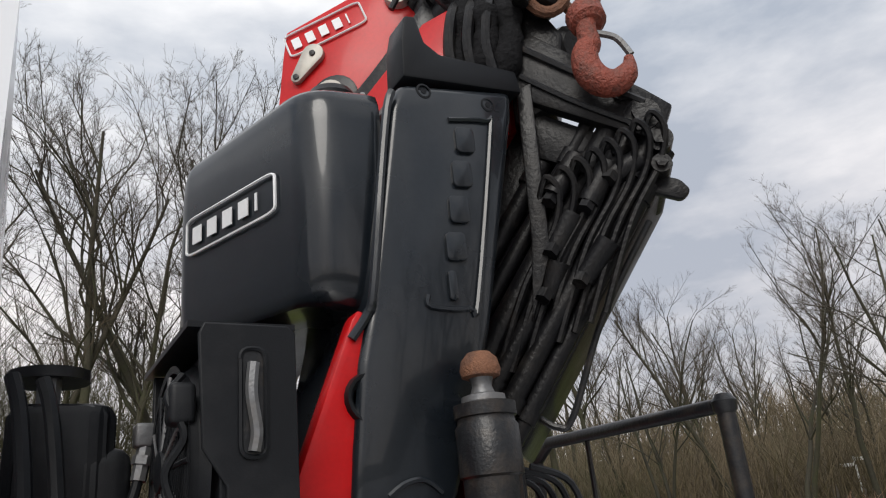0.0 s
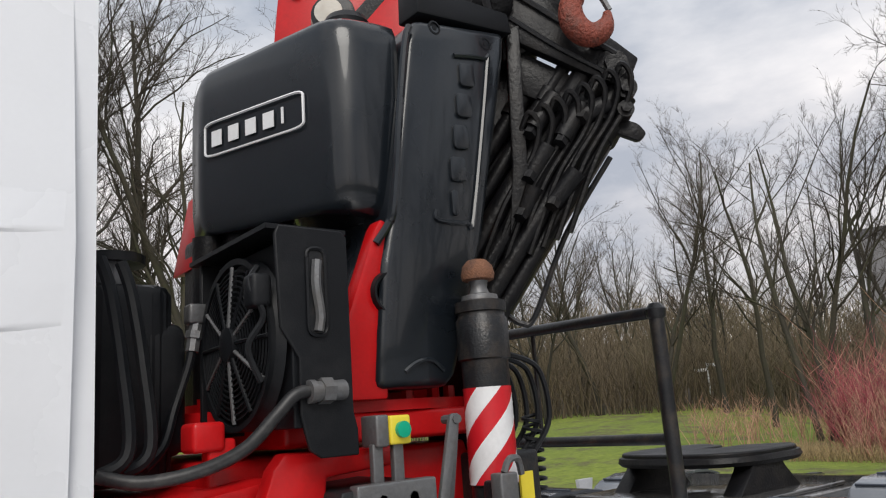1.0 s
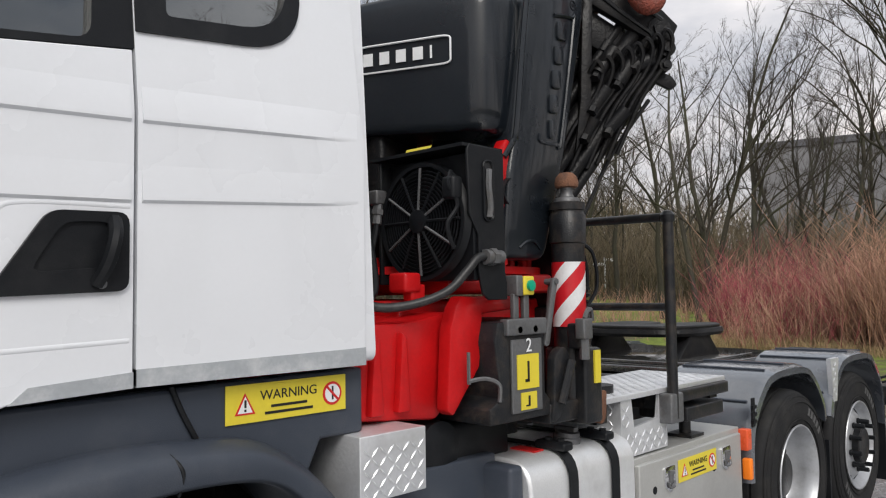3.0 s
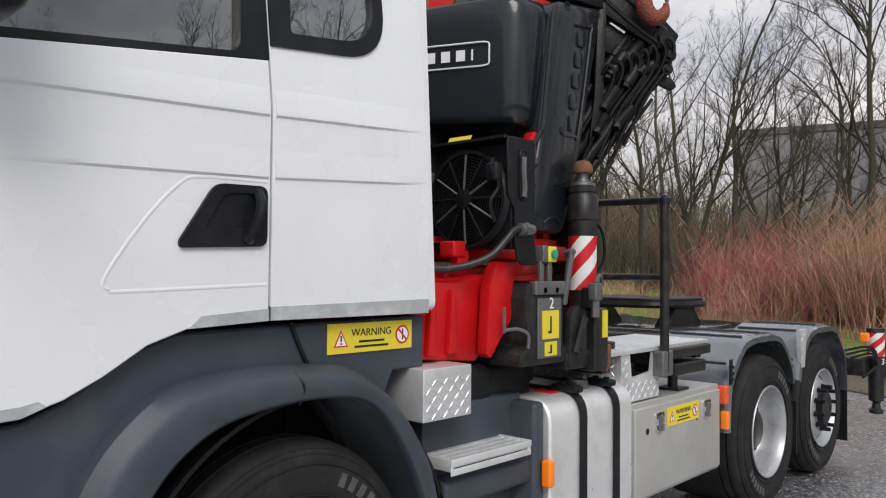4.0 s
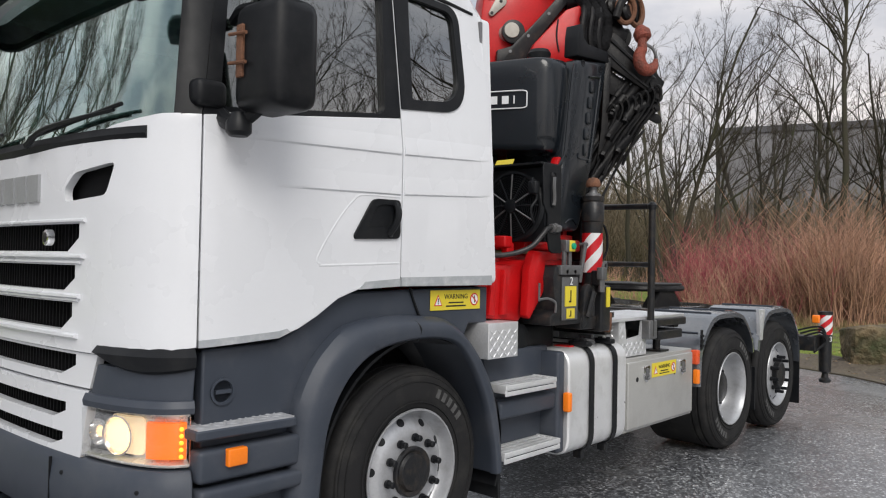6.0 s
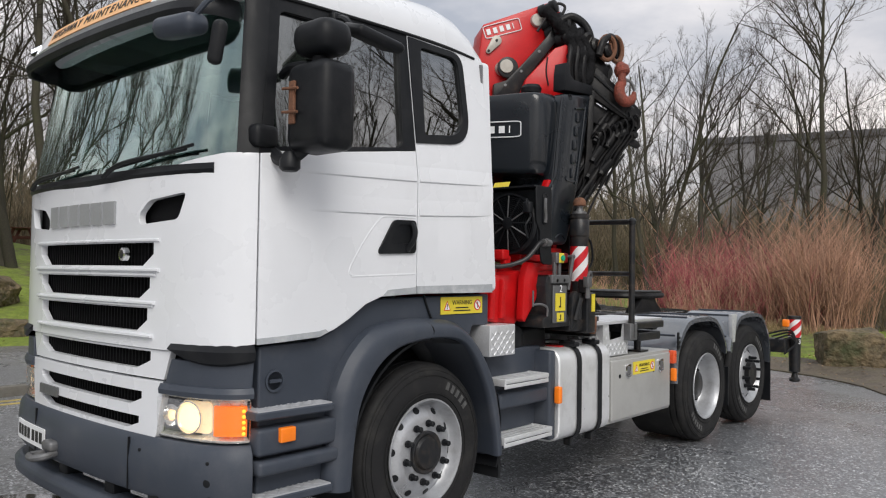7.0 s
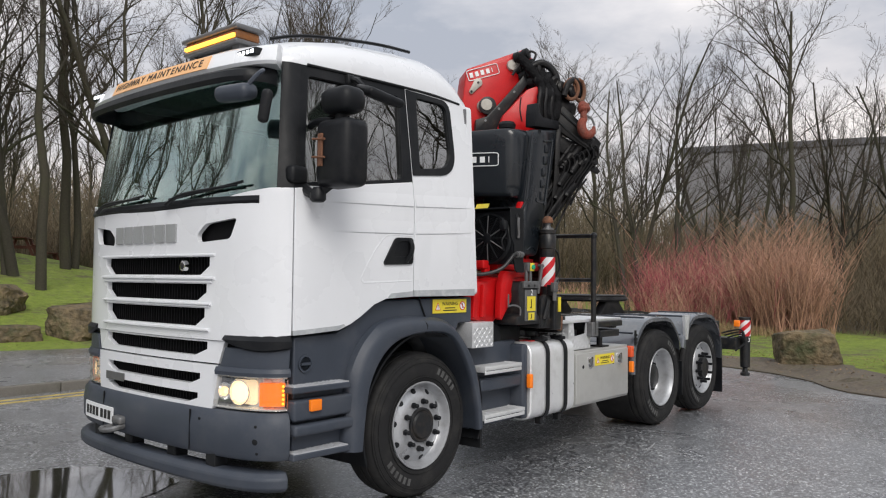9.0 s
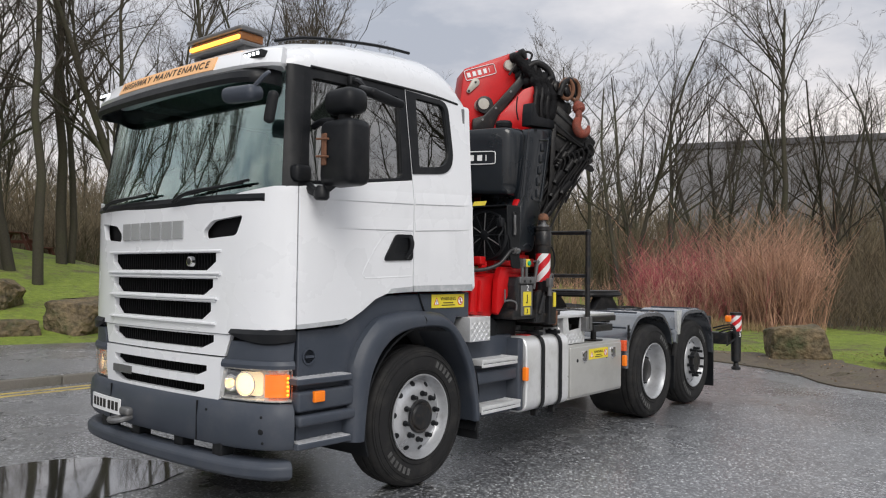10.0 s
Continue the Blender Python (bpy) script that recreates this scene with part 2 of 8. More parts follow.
def ground_material(name, kind):
    m = bpy.data.materials.new(name)
    m.use_nodes = True
    n, l = m.node_tree.nodes, m.node_tree.links
    b = n["Principled BSDF"]
    tc = n.new("ShaderNodeTexCoord")

    def nz(scale, detail=6, rough=0.6):
        t = n.new("ShaderNodeTexNoise")
        t.inputs["Scale"].default_value, t.inputs["Detail"].default_value, t.inputs["Roughness"].default_value = scale, detail, rough
        l.new(tc.outputs["Object"], t.inputs["Vector"])
        return t.outputs["Fac"]

    def ramp(src, *stops):
        r = n.new("ShaderNodeValToRGB")
        while len(r.color_ramp.elements) < len(stops):
            r.color_ramp.elements.new(0.5)
        for e, (p, c) in zip(r.color_ramp.elements, stops):
            e.position, e.color = p, (*c, 1)
        l.new(src, r.inputs[0])
        return r.outputs[0]

    def mix(a, c, fac, how="MIX"):
        x = n.new("ShaderNodeMixRGB")
        x.blend_type = how
        for sock, v in ((x.inputs[1], a), (x.inputs[2], c), (x.inputs[0], fac)):
            if isinstance(v, (tuple, float)):
                sock.default_value = (*v, 1) if isinstance(v, tuple) else v
            else:
                l.new(v, sock)
        return x.outputs[0]

    bp = n.new("ShaderNodeBump")
    bp.inputs["Distance"].default_value = 0.012
    if kind == "asphalt":
        vor = n.new("ShaderNodeTexVoronoi")
        vor.inputs["Scale"].default_value = 62
        l.new(tc.outputs["Object"], vor.inputs["Vector"])
        stone = ramp(vor.outputs["Color"], (0.0, (0.012, 0.013, 0.016)), (0.5, (0.065, 0.067, 0.073)), (0.78, (0.28, 0.286, 0.298)), (1.0, (0.85, 0.86, 0.87)))
        wide = ramp(nz(0.55, 8, 0.65), (0.35, (0.75, 0.76, 0.79)), (0.65, (1.4, 1.4, 1.4)))
        l.new(mix(stone, wide, 1.0, "MULTIPLY"), b.inputs["Base Color"])
        wet = ramp(nz(0.4, 7, 0.6), (0.34, (0.22, 0.22, 0.22)), (0.64, (0.55, 0.55, 0.55)))
        l.new(wet, b.inputs["Roughness"])
        film = ramp(nz(0.33, 6, 0.6), (0.36, (0.20, 0.20, 0.20)), (0.64, (0.36, 0.36, 0.36)))
        l.new(film, b.inputs["Coat Roughness"])
        b.inputs["Coat Weight"].default_value = 1.0
        b.inputs["Coat IOR"].default_value = 2.3
        b.inputs["Specular IOR Level"].default_value = 0.9
        bp.inputs["Strength"].default_value = 0.3
        l.new(vor.outputs["Distance"], bp.inputs["Height"])
    elif kind == "grass":
        fine = ramp(nz(4.5, 12, 0.82), (0.30, (0.07, 0.095, 0.016)), (0.48, (0.18, 0.24, 0.034)), (0.62, (0.26, 0.325, 0.056)), (0.75, (0.40, 0.42, 0.14)))
        far = ramp(nz(0.07, 6, 0.6), (0.35, (0.75, 0.8, 0.7)), (0.65, (1.15, 1.1, 0.9)))
        soil = ramp(nz(0.6, 12, 0.78), (0.50, (0, 0, 0)), (0.60, (0.85, 0.85, 0.85)))
        earth = ramp(nz(9, 8, 0.7), (0.3, (0.06, 0.045, 0.03)), (0.7, (0.15, 0.115, 0.075)))
        green = mix(fine, far, 1.0, "MULTIPLY")
        lawn = mix(green, earth, soil)
        sep = n.new("ShaderNodeSeparateXYZ")
        l.new(tc.outputs["Object"], sep.inputs[0])
        # past the lawn the floor of the wood is leaf litter
        ln = n.new("ShaderNodeVectorMath")
        ln.operation = "LENGTH"
        l.new(tc.outputs["Object"], ln.inputs[0])
        wob = n.new("ShaderNodeMath")
        wob.operation = "MULTIPLY_ADD"
        wob.inputs[1].default_value = 8.0
        l.new(nz(0.15), wob.inputs[0])
        l.new(ln.outputs["Value"], wob.inputs[2])
        # the litter comes forward on the east side
        east = n.new("ShaderNodeVectorMath")
        east.operation = "DOT_PRODUCT"
        east.inputs[1].default_value = (0.25 / 3, -1 / 3, 0)
        l.new(tc.outputs["Object"], east.inputs[0])
        lift = n.new("ShaderNodeMapRange")
        lift.inputs["From Min"].default_value, lift.inputs["From Max"].default_value = -0.5, 0.5
        lift.inputs["To Max"].default_value = 20
        l.new(east.outputs["Value"], lift.inputs["Value"])
        far_in = n.new("ShaderNodeMath")
        l.new(wob.outputs[0], far_in.inputs[0])
        l.new(lift.outputs[0], far_in.inputs[1])
        wob = far_in
        edge = n.new("ShaderNodeMapRange")
        edge.inputs["From Min"].default_value, edge.inputs["From Max"].default_value = 43, 46
        l.new(wob.outputs[0], edge.inputs["Value"])
        litter = ramp(nz(3, 9, 0.75), (0.3, (0.028, 0.022, 0.014)), (0.6, (0.075, 0.056, 0.032)), (0.8, (0.05, 0.065, 0.02)))
        l.new(mix(lawn, litter, edge.outputs[0]), b.inputs["Base Color"])
        b.inputs["Roughness"].default_value = 0.9
        bp.inputs["Strength"].default_value = 1.0
        bp.inputs["Distance"].default_value = 0.05
        l.new(nz(14, 8, 0.75), bp.inputs["Height"])
    l.new(bp.outputs[0], b.inputs["Normal"])
    return m


ASPHALT = ground_material("wet_asphalt", "asphalt")
GRASS = ground_material("grass_and_leaf_litter", "grass")
WATER = pbr("puddle_water", (0.015, 0.015, 0.014), 0.03, var=0.05, rvar=0.01)
for some in (WATER,):
    some.node_tree.nodes["Principled BSDF"].inputs["IOR"].default_value = 1.45
    some.node_tree.nodes["Principled BSDF"].inputs["Coat Weight"].default_value = 1.0

# ---- mesh tools ----
BASES = {}


def thing(name, base, label, category, group="", kind="", lift=None):
    ob = new(name)
    ob.location = Vector(base) + (lift or Vector())
    ob.empty_display_size = 0.2
    BASES[name_key(ob)] = Vector(base)
    return tagged(ob, label, category, group, kind)


def name_key(ob):
    return ob.name


def part(name, bm, material, parent, label="", smooth=35, bevel=0.0):
    """Links a bmesh, in world coordinates, as one mesh object under a thing or a part."""
    me = bpy.data.meshes.new(name)
    bmesh.ops.recalc_face_normals(bm, faces=bm.faces)
    bm.to_mesh(me)
    bm.free()
    for mt in material if isinstance(material, (list, tuple)) else (material,):
        me.materials.append(mt)
    me.shade_smooth()
    me.set_sharp_from_angle(angle=radians(smooth))
    ob = new(name, me)
    if parent is not None:
        ob.parent = parent
        if parent.type == "EMPTY":
            ob.matrix_parent_inverse = Matrix.Translation(-BASES[parent.name])
    if bevel:
        bv = ob.modifiers.new("bevel", "BEVEL")
        bv.width, bv.segments, bv.limit_method, bv.angle_limit = bevel, 2, "ANGLE", radians(40)
    if label:
        tagged(ob, label)
    return ob


def solo(name, bm, material, label, category, group="", kind="", smooth=35, bevel=0.0):
    return tagged(part(name, bm, material, None, "", smooth, bevel), label, category, group, kind)


def box(bm, x0, x1, y0, y1, z0, z1, bev=0.0, m=None):
    v = bmesh.ops.create_cube(bm, size=1.0)["verts"]
    t = Matrix.Translation(((x0 + x1) / 2, (y0 + y1) / 2, (z0 + z1) / 2)) @ Matrix.Diagonal((abs(x1 - x0), abs(y1 - y0), abs(z1 - z0), 1))
    bmesh.ops.transform(bm, matrix=(m @ t) if m else t, verts=v)
    if bev:
        edges = list({e for q in v for e in q.link_edges})
        bmesh.ops.bevel(bm, geom=edges, offset=bev, segments=3, profile=0.5, affect="EDGES")
    return bm


def ring(c, ax, r, n, up=None):
    ax = ax.normalized()
    u = ax.orthogonal().normalized() if up is None else up
    w = ax.cross(u)
    return [c + r * (math.cos(2 * math.pi * k / n) * u + math.sin(2 * math.pi * k / n) * w) for k in range(n)]


def skin(bm, rings, caps=True):
    vs = [[bm.verts.new(p) for p in r] for r in rings]
    n = len(vs[0])
    for a, b in zip(vs, vs[1:]):
        for k in range(n):
            bm.faces.new((a[k], a[(k + 1) % n], b[(k + 1) % n], b[k]))
    if caps:
        bm.faces.new(vs[0][::-1])
        bm.faces.new(vs[-1])
    return bm


def rod(bm, p0, p1, r, n=12, r1=None):
    p0, p1 = Vector(p0), Vector(p1)
    return skin(bm, [ring(p0, p1 - p0, r, n), ring(p1, p1 - p0, r if r1 is None else r1, n)])


def lathe(bm, c, ax, prof, n=24, caps=True):
    """Turns (distance along the axis, radius) pairs round the axis from c."""
    c, ax = Vector(c), Vector(ax).normalized()
    u = ax.orthogonal().normalized()
    return skin(bm, [ring(c + a * ax, ax, max(r, 0.0005), n, u) for a, r in prof], caps)


def curve_pts(pts, per=6):
    pts = [Vector(p) for p in pts]
    out = []
    for i in range(len(pts) - 1):
        p0, p1, p2, p3 = pts[max(i - 1, 0)], pts[i], pts[i + 1], pts[min(i + 2, len(pts) - 1)]
        for k in range(per):
            t = k / per
            out.append(0.5 * (2 * p1 + (p2 - p0) * t + (2 * p0 - 5 * p1 + 4 * p2 - p3) * t * t + (3 * p1 - p0 - 3 * p2 + p3) * t**3))
    return out + [pts[-1]]


def tube(bm, pts, r, n=8, per=6, straight=False):
    p = [Vector(q) for q in pts] if straight else curve_pts(pts, per)
    up = (p[1] - p[0]).orthogonal().normalized()
    rings = []
    for i, q in enumerate(p):
        d = (p[min(i + 1, len(p) - 1)] - p[max(i - 1, 0)]).normalized()
        up = (up - d * up.dot(d)).normalized()
        rad = r(i / (len(p) - 1)) if callable(r) else r
        rings.append(ring(q, d, rad, n, up))
    return skin(bm, rings)


def prism(bm, pts, axis, a, b, bev=0.0):
    """A flat outline pushed along an axis from a to b. pts: the two other coordinates, in xyz order."""
    put = {"x": lambda p, v: (v, p[0], p[1]), "y": lambda p, v: (p[0], v, p[1]), "z": lambda p, v: (p[0], p[1], v)}[axis]
    lo, hi = [bm.verts.new(put(p, a)) for p in pts], [bm.verts.new(put(p, b)) for p in pts]
    n = len(pts)
    fs = [bm.faces.new(lo[::-1]), bm.faces.new(hi)] + [bm.faces.new((lo[k], lo[(k + 1) % n], hi[(k + 1) % n], hi[k])) for k in range(n)]
    bmesh.ops.recalc_face_normals(bm, faces=fs)
    if bev:
        bmesh.ops.bevel(bm, geom=list({e for f in fs for e in f.edges}), offset=bev, segments=2, profile=0.5, affect="EDGES")
    return bm


def rounded(pts, r, n=4):
    """A polygon with its corners rounded; r: one radius or one for each corner."""
    out, m = [], len(pts)
    for i in range(m):
        p, a, b = Vector(pts[i]), Vector(pts[i - 1]), Vector(pts[(i + 1) % m])
        q = r[i] if isinstance(r, (list, tuple)) else r
        q = min(q, 0.45 * (a - p).length, 0.45 * (b - p).length)
        s, e = p + (a - p).normalized() * q, p + (b - p).normalized() * q
        if q < 1e-4:
            out.append(tuple(p))
            continue
        for k in range(n + 1):
            t = k / n
            out.append(tuple((1 - t) ** 2 * s + 2 * t * (1 - t) * p + t * t * e))
    return out


def sheet(bm, outer, holes, cuts, place, thick):
    """A plate from an outline with holes in its own two coordinates, cut so that it can bend, laid by place() and thickened inwards."""
    bm2 = bmesh.new()
    for loop in (outer, *holes):
        vs = [bm2.verts.new((p[0], p[1], 0)) for p in loop]
        for k in range(len(vs)):
            bm2.edges.new((vs[k], vs[(k + 1) % len(vs)]))
    bmesh.ops.triangle_fill(bm2, edges=bm2.edges[:], use_beauty=True, normal=(0, 0, 1))
    for ax, values in enumerate(cuts):
        for v in values:
            co, no = [0, 0, 0], [0, 0, 0]
            co[ax], no[ax] = v, 1
            bmesh.ops.bisect_plane(bm2, geom=bm2.verts[:] + bm2.edges[:] + bm2.faces[:], plane_co=co, plane_no=no, dist=1e-4)
    front = {q: bm.verts.new(place(q.co.x, q.co.y, 0.0)) for q in bm2.verts}
    back = {q: bm.verts.new(place(q.co.x, q.co.y, thick)) for q in bm2.verts}
    for f in bm2.faces:
        bm.faces.new([front[q] for q in f.verts])
        bm.faces.new([back[q] for q in reversed(f.verts)])
    for e in bm2.edges:
        if len(e.link_faces) == 1:
            a, b = e.verts
            bm.faces.new((front[a], front[b], back[b], back[a]))
    bm2.free()
    return bm


def letters(name, text, size, m, material, parent, depth=0.001, squeeze=1.0):
    """Words in the built-in font as a mesh part, centred on the pose m, read along its x."""
    cu = bpy.data.curves.new(name, "FONT")
    cu.body, cu.size, cu.align_x, cu.align_y, cu.extrude = text, size, "CENTER", "CENTER", depth
    tmp = bpy.data.objects.new(name + "_tmp", cu)
    me = bpy.data.meshes.new_from_object(tmp)
    me.name = name
    bpy.data.objects.remove(tmp)
    me.transform(m @ Matrix.Diagonal((squeeze, 1, 1, 1)))
    me.materials.clear()
    me.materials.append(material)
    ob = new(name, me)
    ob.parent = parent
    if parent is not None and parent.type == "EMPTY":
        ob.matrix_parent_inverse = Matrix.Translation(-BASES[parent.name])
    return ob


def lozenges(bm, o, u, v, w, h, pitch=0.03, lift=0.0035):
    """The raised pattern of chequer plate on the rectangle o, u * w, v * h."""
    o, u, v = Vector(o), Vector(u).normalized(), Vector(v).normalized()
    nrm = u.cross(v)
    for i in range(int(w / pitch)):
        for j in range(int(h / pitch)):
            c = o + u * (i + 0.5) * pitch + v * (j + 0.5) * pitch + nrm * 0.0005
            d = (u + v).normalized() if (i + j) % 2 else (u - v).normalized()
            e = nrm.cross(d)
            a, b = c + d * pitch * 0.62, c - d * pitch * 0.62
            s, t = c + e * pitch * 0.17, c - e * pitch * 0.17
            top = c + nrm * lift
            q = [bm.verts.new(p) for p in (a, s, b, t, top + d * pitch * 0.2, top - d * pitch * 0.2)]
            for f in ((0, 1, 4), (1, 2, 5), (1, 5, 4), (2, 3, 5), (3, 0, 4), (3, 4, 5)):
                bm.faces.new([q[k] for k in f])
    return bm

# ---- ground, road, verge ----
YC = 1.28


def lawn_height(x, y):
    """The lie of the land: level round the road, a bank past the pavement, rising ground under the woods."""
    bank = 0.15 * max(0.0, min(y - 13.0, 15.0)) * min(1, max(0, (16 - x) / 8.0))
    r = math.hypot(x, y)
    side = min(1, max(0, (x + 0.6 * y) / 12))
    rise = 0.036 * max(0, min(r, 48) - 14) * min(1, max(0, (y - 0.38 * x - 2) / 5)) * min(1, max(0, (x - 8) / 8))
    return 0.05 + bank + rise + 0.012 * max(0, r - 12) * side + 0.13 * max(0, min(r - 46, 44)) * (1 + 0.5 * noise.noise((x * 0.05, y * 0.05, 2))) + 0.05 * noise.noise((x * 0.3, y * 0.3, 0))


def make_ground():
    bm = bmesh.new()
    radii = [0, 6, 9] + [10 + 1.2 * k for k in range(34)] + [54, 60, 70, 85, 110, 150, 250, 500, 1200, 3000]
    n = 96
    rings = []
    for r in radii[1:]:
        row = []
        for k in range(n):
            a = 2 * math.pi * k / n
            x, y = r * math.cos(a) + 2, r * math.sin(a)
            road = on_road(x, y) or (x > 7 and any(on_road(x + a, y + b) for a, b in ((-0.9, 0), (-0.6, -0.6), (0, -0.9), (-0.6, 0.6), (0, 0.9))))
            row.append(bm.verts.new((x, y, -0.06 if road else (lawn_height(x, y) if r < 200 else 9.0))))
        rings.append(row)
    mid = bm.verts.new((2, 0, -0.06))
    for k in range(n):
        bm.faces.new((mid, rings[0][k], rings[0][(k + 1) % n]))
    for a, b in zip(rings, rings[1:]):
        for k in range(n):
            bm.faces.new((a[k], b[k], b[(k + 1) % n], a[(k + 1) % n]))
    solo("ground", bm, GRASS, "damp winter lawn running into leaf litter under the woods", "ground", kind="structure", smooth=80)


# outline of the tarmac, anticlockwise from the west
ROAD = [(-45, 12.7), (1.5, 12.7), (4.5, 11.6), (7.5, 8.6), (9.6, 5.2), (11.0, 2.6), (10.6, 0.6), (8.9, -1.2), (9.5, -3.0), (11, -7), (11.5, -12), (8, -20), (-45, -20)]


def on_road(x, y):
    hit = False
    for (ax, ay), (bx, by) in zip(ROAD, ROAD[1:] + ROAD[:1]):
        if (ay > y) != (by > y) and x < (bx - ax) * (y - ay) / (by - ay) + ax:
            hit = not hit
    return hit


make_ground()
bm = bmesh.new()
edge = [(p.x, p.y) for p in curve_pts([(x, y, 0) for x, y in ROAD], 5)]
vs = [bm.verts.new((x + 0.12 * noise.noise((x, y, 3)), y + 0.12 * noise.noise((x, y, 7)), 0.0)) for x, y in edge]
bm.faces.new(vs)
bmesh.ops.triangulate(bm, faces=bm.faces[:])
solo("road", bm, ASPHALT, "wet dark tarmac with pale stone chippings", "road", kind="structure")

# raised footway along the far side, with its kerb stones
bm = bmesh.new()
prism(bm, [(-45, 7.35), (1.4, 7.35), (3.6, 7.9), (5.6, 9.2), (4.2, 11.7), (1.5, 12.72), (-45, 12.72)], "z", -0.05, 0.11)
solo("pavement", bm, ASPHALT, "dark tarmac footway raised behind a kerb", "pavement", kind="structure")
kerb_row = thing("kerb", (0, 7.2, 0), "row of worn concrete kerb stones at the road's edge", "kerb", kind="structure")
kx = -20.0
KERBME = None
while kx < 1.3:
    if KERBME is None:
        bm = bmesh.new()
        box(bm, -0.45, 0.45, -0.07, 0.07, -0.1, 0.125, 0.015)
        k = part("kerb_stone", bm, KERB, kerb_row)
        KERBME = k.data
    else:
        k = new("kerb_stone", KERBME)
        k.parent, k.matrix_parent_inverse = kerb_row, Matrix.Translation(-BASES["kerb"])
    k.location = (kx, 7.27 + random.uniform(-0.01, 0.01), random.uniform(-0.006, 0.006))
    kx += 0.912
for yy in (6.62, 6.86):
    bm = bmesh.new()
    box(bm, -20, 1.2, yy, yy + 0.09, -0.01, 0.004)
    solo("yellow_line", bm, YLINE, "worn yellow parking line on the tarmac", "road marking", "double yellow lines", "structure")

# trodden soil between the tarmac and the lawn
bm = bmesh.new()
strip = [(8.3, -3.6), (7.95, -1.4), (9.75, 0.5), (10.3, 2.45), (9.1, 5.0), (7.4, 8.7), (8.1, 9.1), (10.1, 5.5), (11.7, 2.75), (11.8, 0.5), (10.6, -0.8), (9.8, -2.0), (10.0, -3.9)]
loop = [(p.x + 0.15 * noise.noise((p.x * 2, p.y * 2, 4)), p.y + 0.15 * noise.noise((p.x * 2, p.y * 2, 9))) for p in curve_pts([(x, y, 0) for x, y in strip + strip[:1]], 5)[:-1]]
sheet(bm, loop, [], [list(np.arange(7, 13, 0.3)), list(np.arange(-4, 10, 0.3))], lambda x, y, d: Vector((x, y, (0.022 if on_road(x, y) else lawn_height(x, y) + 0.03 + 0.03 * noise.noise((x * 3, y * 3, 0))) - d)), 0.05)
solo("soil_verge", bm, SOIL, "strip of trodden brown soil beside the tarmac", "soil", kind="structure", smooth=80)

# puddle in front of the bumper
bm = bmesh.new()
pud = [(-3.6, 1.7), (-2.9, 2.5), (-2.0, 2.95), (-1.35, 2.88), (-0.95, 2.3), (-1.0, 1.75), (-1.7, 1.55), (-2.5, 1.25), (-3.3, 1.1)]
out = curve_pts([(x, y, 0) for x, y in pud + pud[:1]], 8)[:-1]
bm.faces.new([bm.verts.new((p.x + 0.09 * noise.noise((p.x * 4, p.y * 4, 1)), p.y + 0.09 * noise.noise((p.x * 4, p.y * 4, 5)), 0.006)) for p in out])
solo("puddle", bm, WATER, "shallow rain puddle on the tarmac", "puddle", kind="structure")

# ---- truck: plan of the cab ----
half = [(0.50, YC), (0.605, 0.6), (0.615, 0.16), (0.60, 0.075), (0.545, 0.05), (0.2, 0.05), (-0.3, 0.05), (-0.75, 0.05), (-1.0, 0.052), (-1.22, 0.065), (-1.35, 0.125), (-1.43, 0.27), (-1.48, 0.5), (-1.51, 0.86)]
half = half[1:]
nodes = half + [(-1.52, YC)] + [(x, 2 * YC - y) for x, y in half[::-1]]
plan = [Vector((p.x, p.y)) for p in curve_pts([(x, y, 0) for x, y in nodes], 10)]
PS = np.concatenate([[0], np.cumsum([(b - a).length for a, b in zip(plan, plan[1:])])])
PX, PY = np.array([p.x for p in plan]), np.array([p.y for p in plan])
MID = PS[-1] / 2
hm = len(plan) // 2 + 1
ix = [i for i in range(hm) if PX[i] < 0.555]


def sx(x):
    """Place along the cab's plan of a point on the near flank."""
    return float(np.interp(-x, -PX[ix], PS[ix]))


def sy(y):
    """Place along the plan of a point on the front."""
    fr = [i for i in range(len(plan)) if PX[i] < -1.1]
    return float(np.interp(y, PY[fr], PS[fr]))


def cab(s, z, depth=0.0):
    """The cab's skin: upright below the belt, leaning in above it."""
    x, y = np.interp(s, PS, PX), np.interp(s, PS, PY)
    dx, dy = np.interp(s + 0.02, PS, PX) - np.interp(s - 0.02, PS, PX), np.interp(s + 0.02, PS, PY) - np.interp(s - 0.02, PS, PY)
    nx, ny = -dy, dx
    q = math.hypot(nx, ny)
    nx, ny = nx / q, ny / q
    if nx * (x + 0.5) + ny * (y - YC) < 0:
        nx, ny = -nx, -ny
    up = max(0, z - 2.08)
    lean = up * (0.13 * ny * ny + (0.17 if nx < 0 else 0.03) * nx * nx)
    return Vector((x - nx * (lean + depth), y - ny * (lean + depth), z))


def skinned(bm, outer, holes=(), thick=0.03, out=0.0, flip=False, step=0.09):
    """A panel on the cab's skin; flip lays it on the far flank."""
    s0, s1 = min(p[0] for p in outer), max(p[0] for p in outer)
    z0, z1 = min(p[1] for p in outer), max(p[1] for p in outer)
    cuts = [list(np.arange(s0 + step, s1, step)), [v for v in (2.08, 2.3, 2.55, 2.75) if z0 < v < z1]]
    place = (lambda s, z, d: cab(2 * MID - s, z, d - out)) if flip else (lambda s, z, d: cab(s, z, d - out))
    return sheet(bm, outer, holes, cuts, place, thick)


